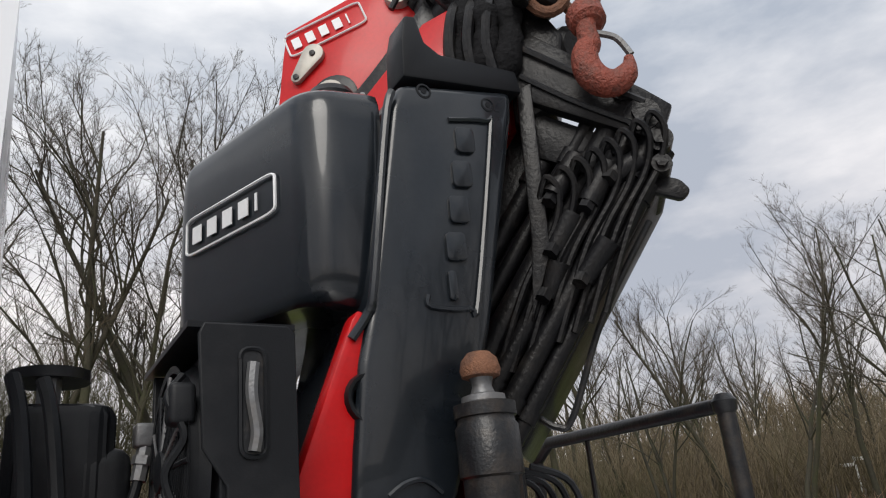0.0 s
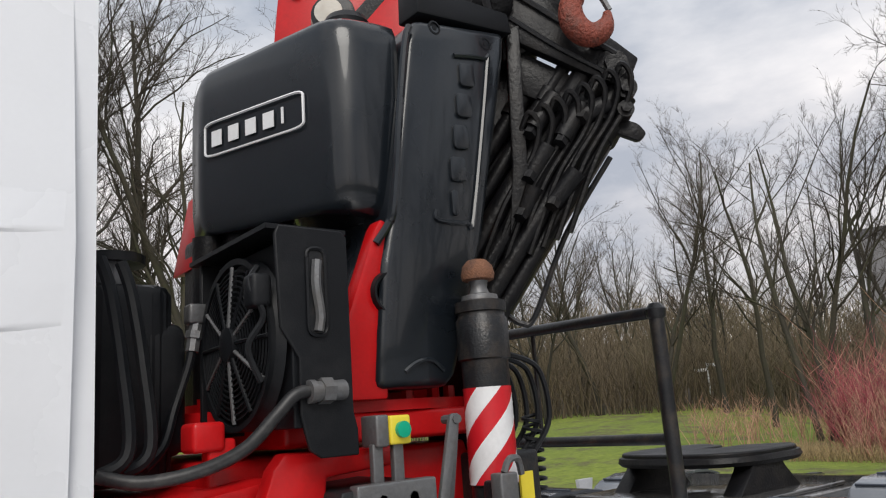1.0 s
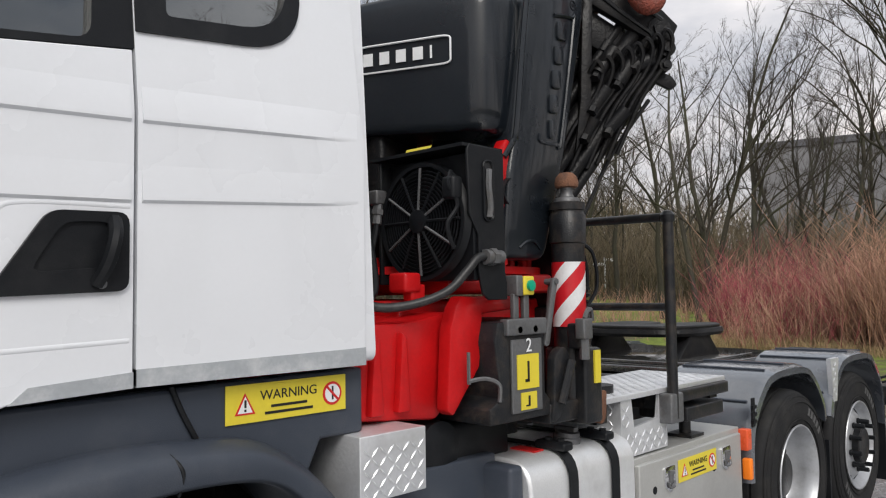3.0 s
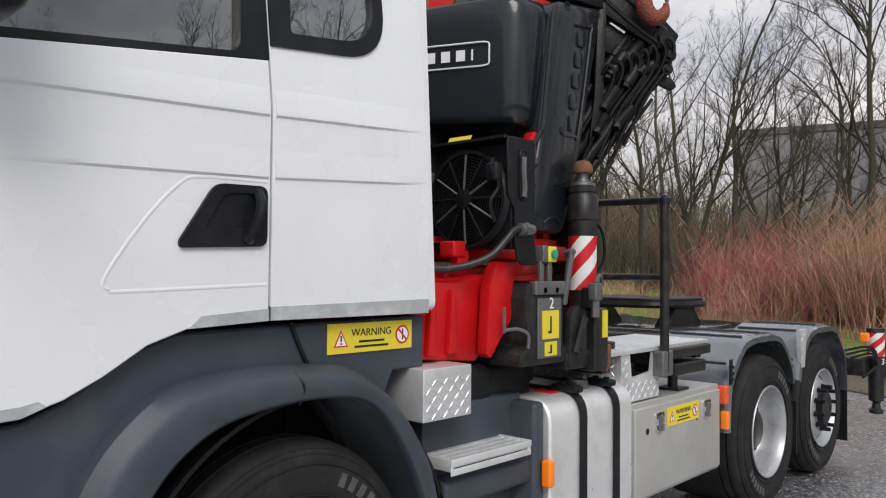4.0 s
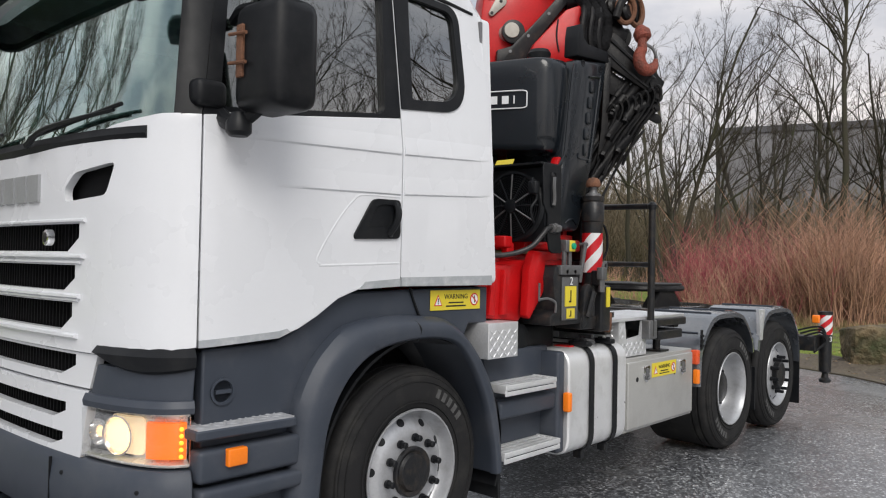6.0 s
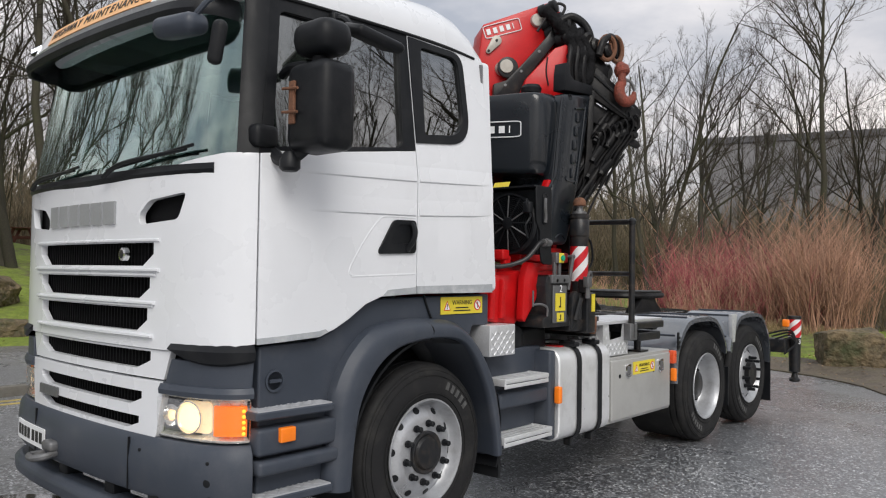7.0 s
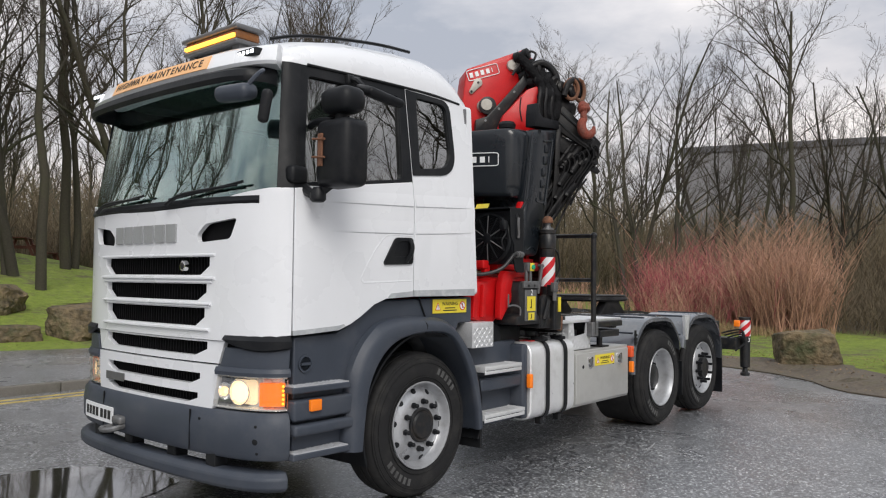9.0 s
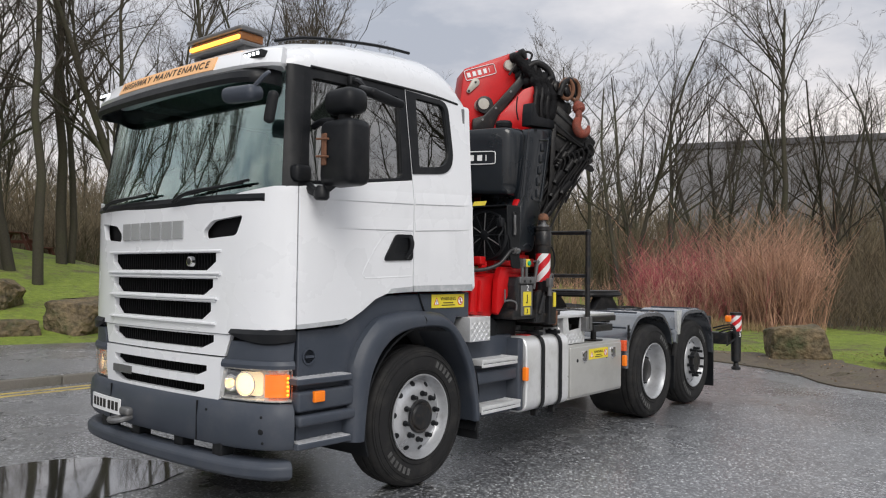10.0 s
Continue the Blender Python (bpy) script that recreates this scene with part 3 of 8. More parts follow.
def sweep(bm, prof, s0, s1, n=60, front=False):
    """A cross-section of (outwards, height) pairs carried round the cab's plan."""
    rows = []
    for k in range(n + 1):
        s = s0 + (s1 - s0) * k / n
        w = 1.0
        if front:
            q = cab(s, 1.5) - cab(s, 1.5, 0.1)
            w = min(1.0, max(0.12, -q.x / 0.1 * 1.1))
        rows.append([cab(s, z, -o * w) for o, z in prof])
    return skin(bm, rows)


truck = thing("truck", (2.0, YC, 0), "white three-axle tractor unit with grey plastic skirts, headlights on", "truck", lift=LIFT)

# front panel with its three slots and the two corner intakes
fl, fr_ = sx(-1.262), 2 * MID - sx(-1.262)
intake_n = rounded([(sy(0.375), 1.905), (sy(0.43), 1.775), (sy(0.735), 1.755), (sy(0.745), 1.81), (sy(0.66), 1.875)], 0.03)
intake_f = [(2 * MID - s, z) for s, z in intake_n[::-1]]


def slot(y0, y1, z0, z1, cut=0.09):
    return [(sy(y0), z1), (sy(y1), z1), (sy(y1), (z0 + z1) / 2), (sy(y1 - cut), z0), (sy(y0 + cut), z0), (sy(y0), (z0 + z1) / 2)]


bm = bmesh.new()
top = [(fl, 2.09), (sx(-1.262) + 0.15, 2.085), (sy(0.4), 2.05), (sy(0.6), 2.0), (sy(1.0), 1.985), (MID, 1.98)]
outer = top + [(2 * MID - s, z) for s, z in top[-2::-1]] + [(fr_, 1.185), (sy(2 * YC - 0.45), 1.14), (sy(0.45), 1.14), (fl, 1.185)]
SLOTS = [slot(0.61, 1.96, 1.548, 1.665), slot(0.635, 1.93, 1.385, 1.492), slot(0.65, 1.91, 1.222, 1.338)]
skinned(bm, outer, SLOTS + [intake_n, intake_f], 0.035)
front_panel = part("front_panel", bm, WHITE, truck, "white front panel with three grille slots", bevel=0.006)
for z0, z1, a, b in ((1.54, 1.672, 0.56, 2.01), (1.376, 1.50, 0.585, 1.98), (1.213, 1.346, 0.60, 1.96)):
    bm = bmesh.new()
    for zz, oo in ((z0 - 0.012, 0.02), (z1 + 0.004, 0.012)):
        sweep(bm, [(-0.004, zz - 0.012), (oo, zz - 0.004), (oo, zz + 0.004), (-0.004, zz + 0.012)], sy(a), sy(b), 24)
    part("slot_lip", bm, WHITE, front_panel)
bm = bmesh.new()
skinned(bm, [(sy(0.3), 1.93), (sy(2 * YC - 0.3), 1.93), (sy(2 * YC - 0.3), 0.68), (sy(0.3), 0.68)], (), 0.02, -0.06)
part("grille_backing", bm, MESHBLACK, truck, "black mesh behind the grille slots")
for z0, z1 in ((1.56, 1.65), (1.40, 1.48), (1.235, 1.325), (1.045, 1.12), (0.86, 0.91), (0.745, 0.79)):
    bm = bmesh.new()
    for k in range(46):
        yy = 0.56 + k * 0.032
        p = cab(sy(yy), (z0 + z1) / 2, 0.05)
        box(bm, p.x - 0.006, p.x + 0.006, p.y - 0.004, p.y + 0.004, z0 - 0.02, z1 + 0.02)
    part("grille_mesh", bm, MESHBLACK, truck)
bm = bmesh.new()
skinned(bm, [(sy(0.47), 1.135), (sy(2.09), 1.135), (sy(2.04), 0.995), (sy(0.52), 0.995)], [slot(0.63, 1.93, 1.035, 1.125, 0.12)], 0.035, -0.012)
part("grille_strip", bm, WHITE, truck, bevel=0.005)
bm = bmesh.new()
skinned(bm, rounded([(sy(0.50), 0.985), (sy(2.06), 0.985), (sy(2.0), 0.70), (sy(0.56), 0.70)], 0.03), [slot(0.68, 1.88, 0.855, 0.925, 0.1), slot(0.70, 1.86, 0.735, 0.80, 0.1)], 0.04, 0.0)
part("lower_grille", bm, WHITE, truck, "white lower grille with two slots", bevel=0.006)
# silver maker's letters as plain shapes, model plate and badge
for k in range(6):
    y0 = 1.775 - k * 0.139
    bm = bmesh.new()
    skinned(bm, [(sy(y0), 1.885), (sy(y0 - 0.115), 1.885), (sy(y0 - 0.115), 1.765), (sy(y0), 1.765)], (), 0.012, 0.012)
    part("letter_block", bm, SILVERLET, front_panel, "silver lettering block")
bm = bmesh.new()
lathe(bm, cab(sy(0.87), 1.607, -0.02), (1, 0, 0), [(0, 0.02), (0.004, 0.034), (0.03, 0.036)], 16)
part("badge", bm, CHROME, front_panel, "small round chrome badge")
bm = bmesh.new()
lathe(bm, cab(sy(0.87), 1.607, -0.023), (1, 0, 0), [(0, 0.012), (0.003, 0.023), (0.006, 0.023)], 16)
part("badge_centre", bm, STEEL_BLK, front_panel)
bm = bmesh.new()
skinned(bm, [(sy(1.88), 0.845), (sy(1.60), 0.845), (sy(1.60), 0.79), (sy(1.88), 0.79)], (), 0.01, 0.012)
part("model_plate", bm, GALV, truck, "small dark metal model plate")

# bumper, under-run bar, corners
bm = bmesh.new()
bs = sx(-1.27)
sweep(bm, [(-0.05, 0.44), (0.01, 0.43), (0.035, 0.47), (0.04, 0.60), (0.03, 0.68), (0.0, 0.715), (-0.06, 0.715)], bs, 2 * MID - bs, 70)
bumper = part("bumper", bm, GREY, truck, "dark grey plastic front bumper", bevel=0.004)
for yy in (0.72, 2 * YC - 0.72):
    bm = bmesh.new()
    sweep(bm, [(0.036, 0.445), (0.042, 0.445), (0.042, 0.70), (0.03, 0.70)], sy(yy), sy(yy) + 0.006, 2)
    part("bumper_joint", bm, BLACK, bumper)
bm = bmesh.new()
sweep(bm, [(-0.12, 0.26), (0.0, 0.24), (0.05, 0.27), (0.055, 0.33), (0.02, 0.365), (-0.1, 0.36)], sx(-1.28), 2 * MID - sx(-1.28), 50)
part("underrun_bar", bm, GREY, truck, "dark grey bar below the bumper", bevel=0.01)
for yy in (0.55, 1.0, 1.56, 2.0):
    bm = bmesh.new()
    box(bm, -1.50, -1.40, yy - 0.05, yy + 0.05, 0.33, 0.46, 0.01)
    part("bar_bracket", bm, BLACK, truck)
for z, yy in ((0.64, 0.2), (0.55, 0.2), (0.48, 0.19), (0.65, 0.63)):
    bm = bmesh.new()
    p = cab(sy(yy), z, -0.04)
    rr = 0.02 if z == 0.55 else 0.009
    lathe(bm, p + Vector((0.02, 0.01, 0)), (-0.86, -0.5, 0), [(0, rr), (0.02, rr), (0.022, rr * 0.6)], 12)
    part("bumper_bolt", bm, BLACK, bumper)
# number plate: plain bars for its characters
bm = bmesh.new()
skinned(bm, rounded([(sy(2.17), 0.60), (sy(1.67), 0.60), (sy(1.67), 0.485), (sy(2.17), 0.485)], 0.01), (), 0.008, 0.05)
plate = part("number_plate", bm, WPRINT, truck, "white front number plate")
for k in range(7):
    y0 = 2.135 - k * 0.062 - (0.02 if k > 3 else 0)
    bm = bmesh.new()
    skinned(bm, [(sy(y0), 0.575), (sy(y0 - 0.042), 0.575), (sy(y0 - 0.042), 0.512), (sy(y0), 0.512)], (), 0.003, 0.053)
    part("character_bar", bm, INK, plate)
bm = bmesh.new()
box(bm, -1.60, -1.50, 1.50, 1.62, 0.50, 0.56, 0.02)
tube(bm, [(-1.56, 1.66, 0.47), (-1.64, 1.66, 0.47), (-1.66, 1.58, 0.47), (-1.62, 1.52, 0.48), (-1.55, 1.52, 0.49)], 0.02, 8)
part("towing_eye", bm, GALV, truck, "grey steel towing eye")

for far in (False, True):
    # grey corner above the lamps, black lip, headlamp
    F = lambda s: 2 * MID - s if far else s  # noqa: E731
    bm = bmesh.new()
    skinned(bm, [(sx(-1.262), 1.10), (sy(0.46), 1.10), (sy(0.52), 0.93), (sx(-1.27), 0.93)], (), 0.04, -0.005, far)
    corner = part("corner_panel", bm, GREY, truck, "grey plastic corner above the headlamp", bevel=0.004)
    bm = bmesh.new()
    a, b = sx(-1.265), sy(0.46)
    rows = []
    for k in range(21):
        u = k / 20
        s, low = F(a) + (F(b) - F(a)) * u, 1.10 - 0.035 * math.sin(math.pi * u) + 0.04 * u
        rows.append([cab(s, low + 0.02, 0.02), cab(s, low, -0.004), cab(s, low + 0.012, -0.02), cab(s, 1.15, -0.024), cab(s, 1.185, 0.008), cab(s, 1.18, 0.04)])
    skin(bm, rows)
    part("air_lip", bm, BLACK, truck, "black air deflector lip", smooth=40)
    bm = bmesh.new()
    sweep(bm, [(-0.03, 0.93), (0.012, 0.932), (0.016, 0.955), (0.004, 0.98), (-0.03, 0.99)], F(sx(-1.265)), F(sy(0.525)), 20)
    part("corner_ledge", bm, GREY, corner)
    bm = bmesh.new()
    a, b = sx(-1.275), sy(0.545)
    sweep(bm, [(-0.075, 0.725), (-0.015, 0.725), (-0.015, 0.735), (-0.062, 0.745), (-0.062, 0.91), (-0.015, 0.92), (-0.015, 0.93), (-0.075, 0.93)], F(a), F(b), 20)
    head = part("headlamp", bm, REFLECTOR, truck, "lit headlamp with amber indicator")
    bm = bmesh.new()
    sweep(bm, [(-0.012, 0.725), (0.0, 0.735), (0.004, 0.915), (-0.012, 0.925), (-0.016, 0.915), (-0.016, 0.735)], F(a), F(b), 24)
    pane = part("lens", bm, LENS, head, "clear headlamp lens")
    pane.visible_shadow = False
    for yy, r, on in ((0.475, 0.05, False), (0.355, 0.074, True)):
        p = cab(sy(yy), 0.828, 0.07)
        p.y = 2 * YC - p.y if far else p.y
        d = Vector((-0.95, -0.3 if not far else 0.3, 0))
        bm = bmesh.new()
        lathe(bm, p, d, [(0, r * 0.2), (0.006, r * 0.6), (0.03, r * 0.92), (0.05, r * 1.08), (0.052, r), (0.032, r * 0.85), (0.012, r * 0.4)], 20, False)
        part("reflector", bm, CHROME, head)
        bm = bmesh.new()
        if on:
            lathe(bm, p, d, [(0.014, 0.02), (0.034, r * 0.88), (0.044, r * 0.80), (0.050, r * 0.4)], 20)
            part("bulb", bm, LAMP, head, "lit headlamp bulb")
        else:
            lathe(bm, p, d, [(0.01, 0.008), (0.032, 0.02), (0.04, 0.018), (0.046, 0.006)], 12)
            part("bulb", bm, LAMP, head, "small side bulb")
    # the bulb's light on the bowl is put in as the bowl's own glow
    bm = bmesh.new()
    skinned(bm, rounded([(sy(0.235), 0.755), (sy(0.425), 0.755), (sy(0.425), 0.905), (sy(0.235), 0.905)], 0.03), (), 0.006, -0.052, far)
    part("lit_bowl", bm, BOWL, head, "warm lit reflector bowl")
    bm = bmesh.new()
    a, b = sx(-1.285), sy(0.205)
    sweep(bm, [(-0.05, 0.76), (-0.03, 0.752), (-0.022, 0.755), (-0.022, 0.893), (-0.03, 0.896), (-0.05, 0.893)], F(a), F(b), 12)
    blink = part("indicator", bm, BLINK, head, "lit amber indicator lens")
    for k in range(5):
        bm = bmesh.new()
        p = cab(F(a - (a - b) * 0.14), 0.775 + 0.026 * k, -0.02)
        bmesh.ops.create_icosphere(bm, subdivisions=2, radius=0.009, matrix=Matrix.Translation(p + Vector((0.002, 0, 0))))
        part("led", bm, AMBERDOT, blink, "amber light-emitting dot")

    # lower flank in front of the wheel: grey shell, two steps
    Y = (lambda v: 2 * YC - v) if far else (lambda v: v)
    flank = [(-1.22, 1.17), (-0.88, 1.18), (-0.78, 1.22), (-0.60, 1.34), (-0.47, 1.385), (0.56, 1.40), (0.56, 1.20), (0.40, 1.20), (0.33, 1.06), (0.2, 1.16), (-0.1, 1.2), (-0.45, 1.12), (-0.68, 0.85), (-0.76, 0.42), (-1.22, 0.42)]
    bm = bmesh.new()
    prism(bm, flank, "y", Y(0.10), Y(0.16))
    skirt = part("side_skirt", bm, GREY, truck, "dark grey plastic skirt round the wheel", bevel=0.01)
    for z, x0, x1 in ((0.872, -1.285, -0.83), (0.468, -1.275, -0.83)):
        bm = bmesh.new()
        prism(bm, rounded([(x0, Y(0.02)), (x1, Y(0.0)), (x1, Y(0.3)), (x0, Y(0.3))], 0.01), "z", z - 0.04, z)
        st = part("step", bm, GREY, truck, "grey plastic entry step", bevel=0.008)
        bm = bmesh.new()
        prism(bm, [(x0 + 0.01, Y(0.025)), (x1 - 0.01, Y(0.006)), (x1 - 0.01, Y(0.2)), (x0 + 0.01, Y(0.2))], "z", z - 0.01, z + 0.006)
        if not far:
            lozenges(bm, (x0 + 0.015, 0.026, z + 0.006), (1, -0.04, 0), (0, 1, 0), x1 - x0 - 0.03, 0.14, 0.034)
        part("tread_plate", bm, TREAD, st, "light chequered tread plate")
    bm = bmesh.new()
    box(bm, -1.265, -0.78, Y(0.03), Y(0.12), 0.66, 0.79, 0.02)
    box(bm, -1.265, -0.77, Y(0.015), Y(0.12), 0.57, 0.64, 0.02)
    part("step_panel", bm, GREY, truck, "ribbed grey panel between the steps")
    bm = bmesh.new()
    box(bm, -1.15, -1.06, Y(0.008), Y(0.05), 0.715, 0.785, 0.008)
    part("side_indicator", bm, AMBER, truck, "small amber side lamp")
    bm = bmesh.new()
    lathe(bm, (-1.13, Y(0.094), 1.0), (0, -1 if not far else 1, 0), [(-0.01, 0.055), (0.004, 0.055), (0.005, 0.045), (-0.006, 0.043), (-0.006, 0.0)], 20)
    box(bm, -1.165, -1.095, min(Y(0.085), Y(0.1)), max(Y(0.085), Y(0.1)), 0.992, 1.008)
    part("filler_cap", bm, GREY, skirt, "round black plastic cap")

    # wheel arch: an outer and an inner edge, steep in front and sloping behind
    bm = bmesh.new()
    rim_o = curve_pts([(x, 0, z) for x, z in ((-0.835, 0.41), (-0.825, 0.6), (-0.80, 0.86), (-0.74, 1.02), (-0.64, 1.145), (-0.50, 1.235), (-0.25, 1.268), (0.02, 1.258), (0.16, 1.235), (0.29, 1.16), (0.43, 1.02), (0.54, 0.84), (0.60, 0.60), (0.625, 0.38))], 4)
    rim_i = curve_pts([(x, 0, z) for x, z in ((-0.695, 0.40), (-0.675, 0.6), (-0.64, 0.80), (-0.57, 0.94), (-0.47, 1.045), (-0.33, 1.115), (-0.12, 1.145), (0.07, 1.142), (0.19, 1.115), (0.28, 1.05), (0.38, 0.92), (0.47, 0.74), (0.53, 0.53), (0.555, 0.36))], 4)
    rows = []
    for po, pi in zip(rim_o, rim_i):
        at = lambda k, yy: Vector((pi.x + (po.x - pi.x) * k, Y(yy), pi.z + (po.z - pi.z) * k))  # noqa: E731
        rows.append([at(k, yy) for k, yy in ((0.0, 0.045), (0.03, 0.018), (0.10, 0.004), (0.35, -0.004), (0.62, 0.002), (0.74, 0.012), (0.80, 0.022), (0.97, 0.050), (1.0, 0.075), (1.0, 0.13), (0.7, 0.42), (0.3, 0.42), (0.12, 0.07))])
    skin(bm, rows)
    arch = part("wheel_arch", bm, GREY, truck, "grey plastic front wheel arch", bevel=0.004)
    bm = bmesh.new()
    rows = []
    for k in range(37):
        a = radians(200 - 220 * k / 36)
        rows.append([Vector((q * math.cos(a), Y(yy), 0.5 + q * math.sin(a))) for q, yy in ((0.66, 0.06), (0.66, 0.62), (0.645, 0.62), (0.645, 0.06))])
    skin(bm, rows)
    part("arch_liner", bm, BLACK, truck)
    bm = bmesh.new()
    tube(bm, [(-0.115, Y(0.068), 1.262), (-0.10, Y(0.018), 1.235), (-0.085, Y(-0.003), 1.20), (-0.085, Y(0.02), 1.143)], 0.005, 6)
    part("arch_joint", bm, BLACK, arch)
    bm = bmesh.new()
    prism(bm, [(0.62, 0.75), (0.66, 0.60), (0.66, 0.20), (0.64, 0.20), (0.62, 0.5)], "y", Y(0.06), Y(0.45))
    part("mudflap", bm, BLACK, truck, "black rubber mudflap")

    # door
    hx = lambda p: [(sx(x), z) for x, z in p]  # noqa: E731
    bm = bmesh.new()
    dl = [(-1.255, 2.09), (-0.19, 2.235), (-0.19, 1.415), (-0.46, 1.40), (-0.58, 1.36), (-0.70, 1.285), (-0.80, 1.235), (-0.90, 1.205), (-1.255, 1.185)]
    skinned(bm, hx(dl), (), 0.04, 0.004, far)
    door = part("door", bm, WHITE, truck, "white cab door with black handle", bevel=0.007)
    # pressed creases
    crease = [((-1.2, 2.02), (-0.20, 2.06)), ((-1.0, 1.84), (-0.2, 1.863))]
    bm = bmesh.new()
    for (xa, za), (xb, zb) in crease:
        rows = []
        for k in range(21):
            s = sx(xa + (xb - xa) * k / 20)
            z = za + (zb - za) * k / 20
            e = 0.008 * min(1, k / 7) - 0.0008
            rows.append([cab(F(s), z - 0.010, -0.0035), cab(F(s), z - 0.002, -0.004 - e), cab(F(s), z + 0.008, -0.004 - e), cab(F(s), z + 0.09, -0.0035)])
        skin(bm, rows)
    part("crease", bm, WHITE, door)
    # recess moulding round the handle
    bm = bmesh.new()
    rim = curve_pts([cab(F(sx(x)), z, 0.0055) for x, z in ((-0.2, 1.845), (-0.43, 1.84), (-0.5, 1.81), (-0.60, 1.70), (-0.70, 1.55), (-0.69, 1.515), (-0.64, 1.51), (-0.2, 1.525))], 6)
    tube(bm, rim, 0.0115, 12, straight=True)
    part("handle_recess", bm, WHITE, door)
    bm = bmesh.new()
    hp = rounded([(-0.385, 1.826), (-0.205, 1.83), (-0.205, 1.643), (-0.495, 1.632), (-0.498, 1.652)], 0.03)
    skinned(bm, hx(hp), [hx(rounded([(-0.355, 1.80), (-0.245, 1.805), (-0.245, 1.70), (-0.425, 1.685)], 0.03))], 0.02, 0.016, far)
    hnd = part("handle", bm, BLACK, door, "black plastic door handle", bevel=0.004)
    bm = bmesh.new()
    skinned(bm, hx(hp), (), 0.006, 0.007, far)
    part("handle_cup", bm, BLACK, hnd)
    bm = bmesh.new()
    tube(bm, [cab(F(sx(x)), z, -d) for x, z, d in ((-0.24, 1.81, 0.012), (-0.25, 1.77, 0.045), (-0.265, 1.71, 0.045), (-0.28, 1.66, 0.012))], 0.017, 8)
    part("grip", bm, BLACK, hnd)
    bm = bmesh.new()
    p = cab(F(sx(-0.27)), 1.66, -0.016)
    lathe(bm, p, (0, -1 if not far else 1, 0), [(0, 0.012), (0.004, 0.012), (0.005, 0.008)], 12)
    part("lock", bm, GALV, hnd)
    bm = bmesh.new()
    skinned(bm, hx([(-1.255, 1.212), (-0.90, 1.232), (-0.86, 1.24), (-0.84, 1.225), (-0.90, 1.203), (-1.255, 1.183)]), (), 0.03, 0.008, far)
    part("door_sill", bm, SILL, door, "scuffed grey lower edge")
    bm = bmesh.new()
    skinned(bm, hx([(-0.19, 1.45), (-0.42, 1.435), (-0.46, 1.40), (-0.19, 1.412)]), (), 0.03, 0.008, far)
    part("door_sill", bm, SILL, door, "scuffed grey lower edge")
    # window frame and pane
    bm = bmesh.new()
    wf = [(-1.258, 2.09), (-1.16, 2.90), (-0.12, 2.935), (-0.12, 2.25), (-0.19, 2.24)]
    wh = rounded([(-1.19, 2.13), (-1.10, 2.835), (-0.25, 2.862), (-0.285, 2.245)], 0.04)
    skinned(bm, hx(wf), [hx(wh)], 0.05, -0.004, far)
    wframe = part("window_frame", bm, BLACK, door, "black window frame", bevel=0.005)
    bm = bmesh.new()
    skinned(bm, hx(wh), (), 0.005, -0.03, far)
    part("window_pane", bm, DARKGLASS, door, "door window").visible_shadow = False
    # flank behind the door with the corner window
    bm = bmesh.new()
    qh = rounded([(-0.125, 2.32), (-0.10, 2.905), (0.29, 2.905), (0.307, 2.367)], [0.02, 0.03, 0.09, 0.18], 8)
    rp2 = [(-0.18, 2.237), (-0.18, 1.415), (0.53, 1.415), (0.53, 2.93), (-0.18, 2.935)]
    skinned(bm, hx(rp2), [hx(qh)], 0.04, 0.0, far)
    rear = part("side_panel", bm, WHITE, truck, "white cab side behind the door", bevel=0.006)
    bm = bmesh.new()
    skinned(bm, hx(rounded([(-0.178, 2.285), (-0.178, 2.925), (0.315, 2.925), (0.332, 2.34)], [0.004, 0.004, 0.10, 0.20], 8)), [hx(rounded([(-0.098, 2.345), (-0.075, 2.885), (0.268, 2.887), (0.284, 2.392)], [0.02, 0.03, 0.07, 0.165], 8))], 0.03, 0.008, far)
    part("window_seal", bm, BLACK, rear, "black rubber window seal")
    bm = bmesh.new()
    skinned(bm, hx(qh), (), 0.005, -0.012, far)
    part("corner_window", bm, DARKGLASS, rear, "dark corner window").visible_shadow = False
    bm = bmesh.new()
    for (xa, za), (xb, zb) in (((-0.17, 2.062), (0.52, 2.10)), ((-0.17, 1.865), (0.52, 1.905))):
        rows = []
        for k in range(9):
            s, z = sx(xa + (xb - xa) * k / 8), za + (zb - za) * k / 8
            e = 0.008 * min(1, (8 - k) / 2) - 0.0008
            rows.append([cab(F(s), z - 0.010, 0.0005), cab(F(s), z - 0.002, -e), cab(F(s), z + 0.008, -e), cab(F(s), z + 0.09, 0.0005)])
        skin(bm, rows)
    part("crease", bm, WHITE, rear)
    bm = bmesh.new()
    skinned(bm, hx([(-0.18, 1.455), (0.53, 1.465), (0.53, 1.412), (-0.18, 1.412)]), (), 0.03, 0.004, far)
    part("panel_sill", bm, SILL, rear, "scuffed grey lower edge")
    # front pillar
    bm = bmesh.new()
    skinned(bm, [(sx(-1.262), 2.088), (sx(-1.352), 2.08), (sx(-1.352), 2.9), (sx(-1.16), 2.9)], (), 0.05, -0.002, far)
    part("front_pillar", bm, BLACK, truck, "black windscreen pillar")

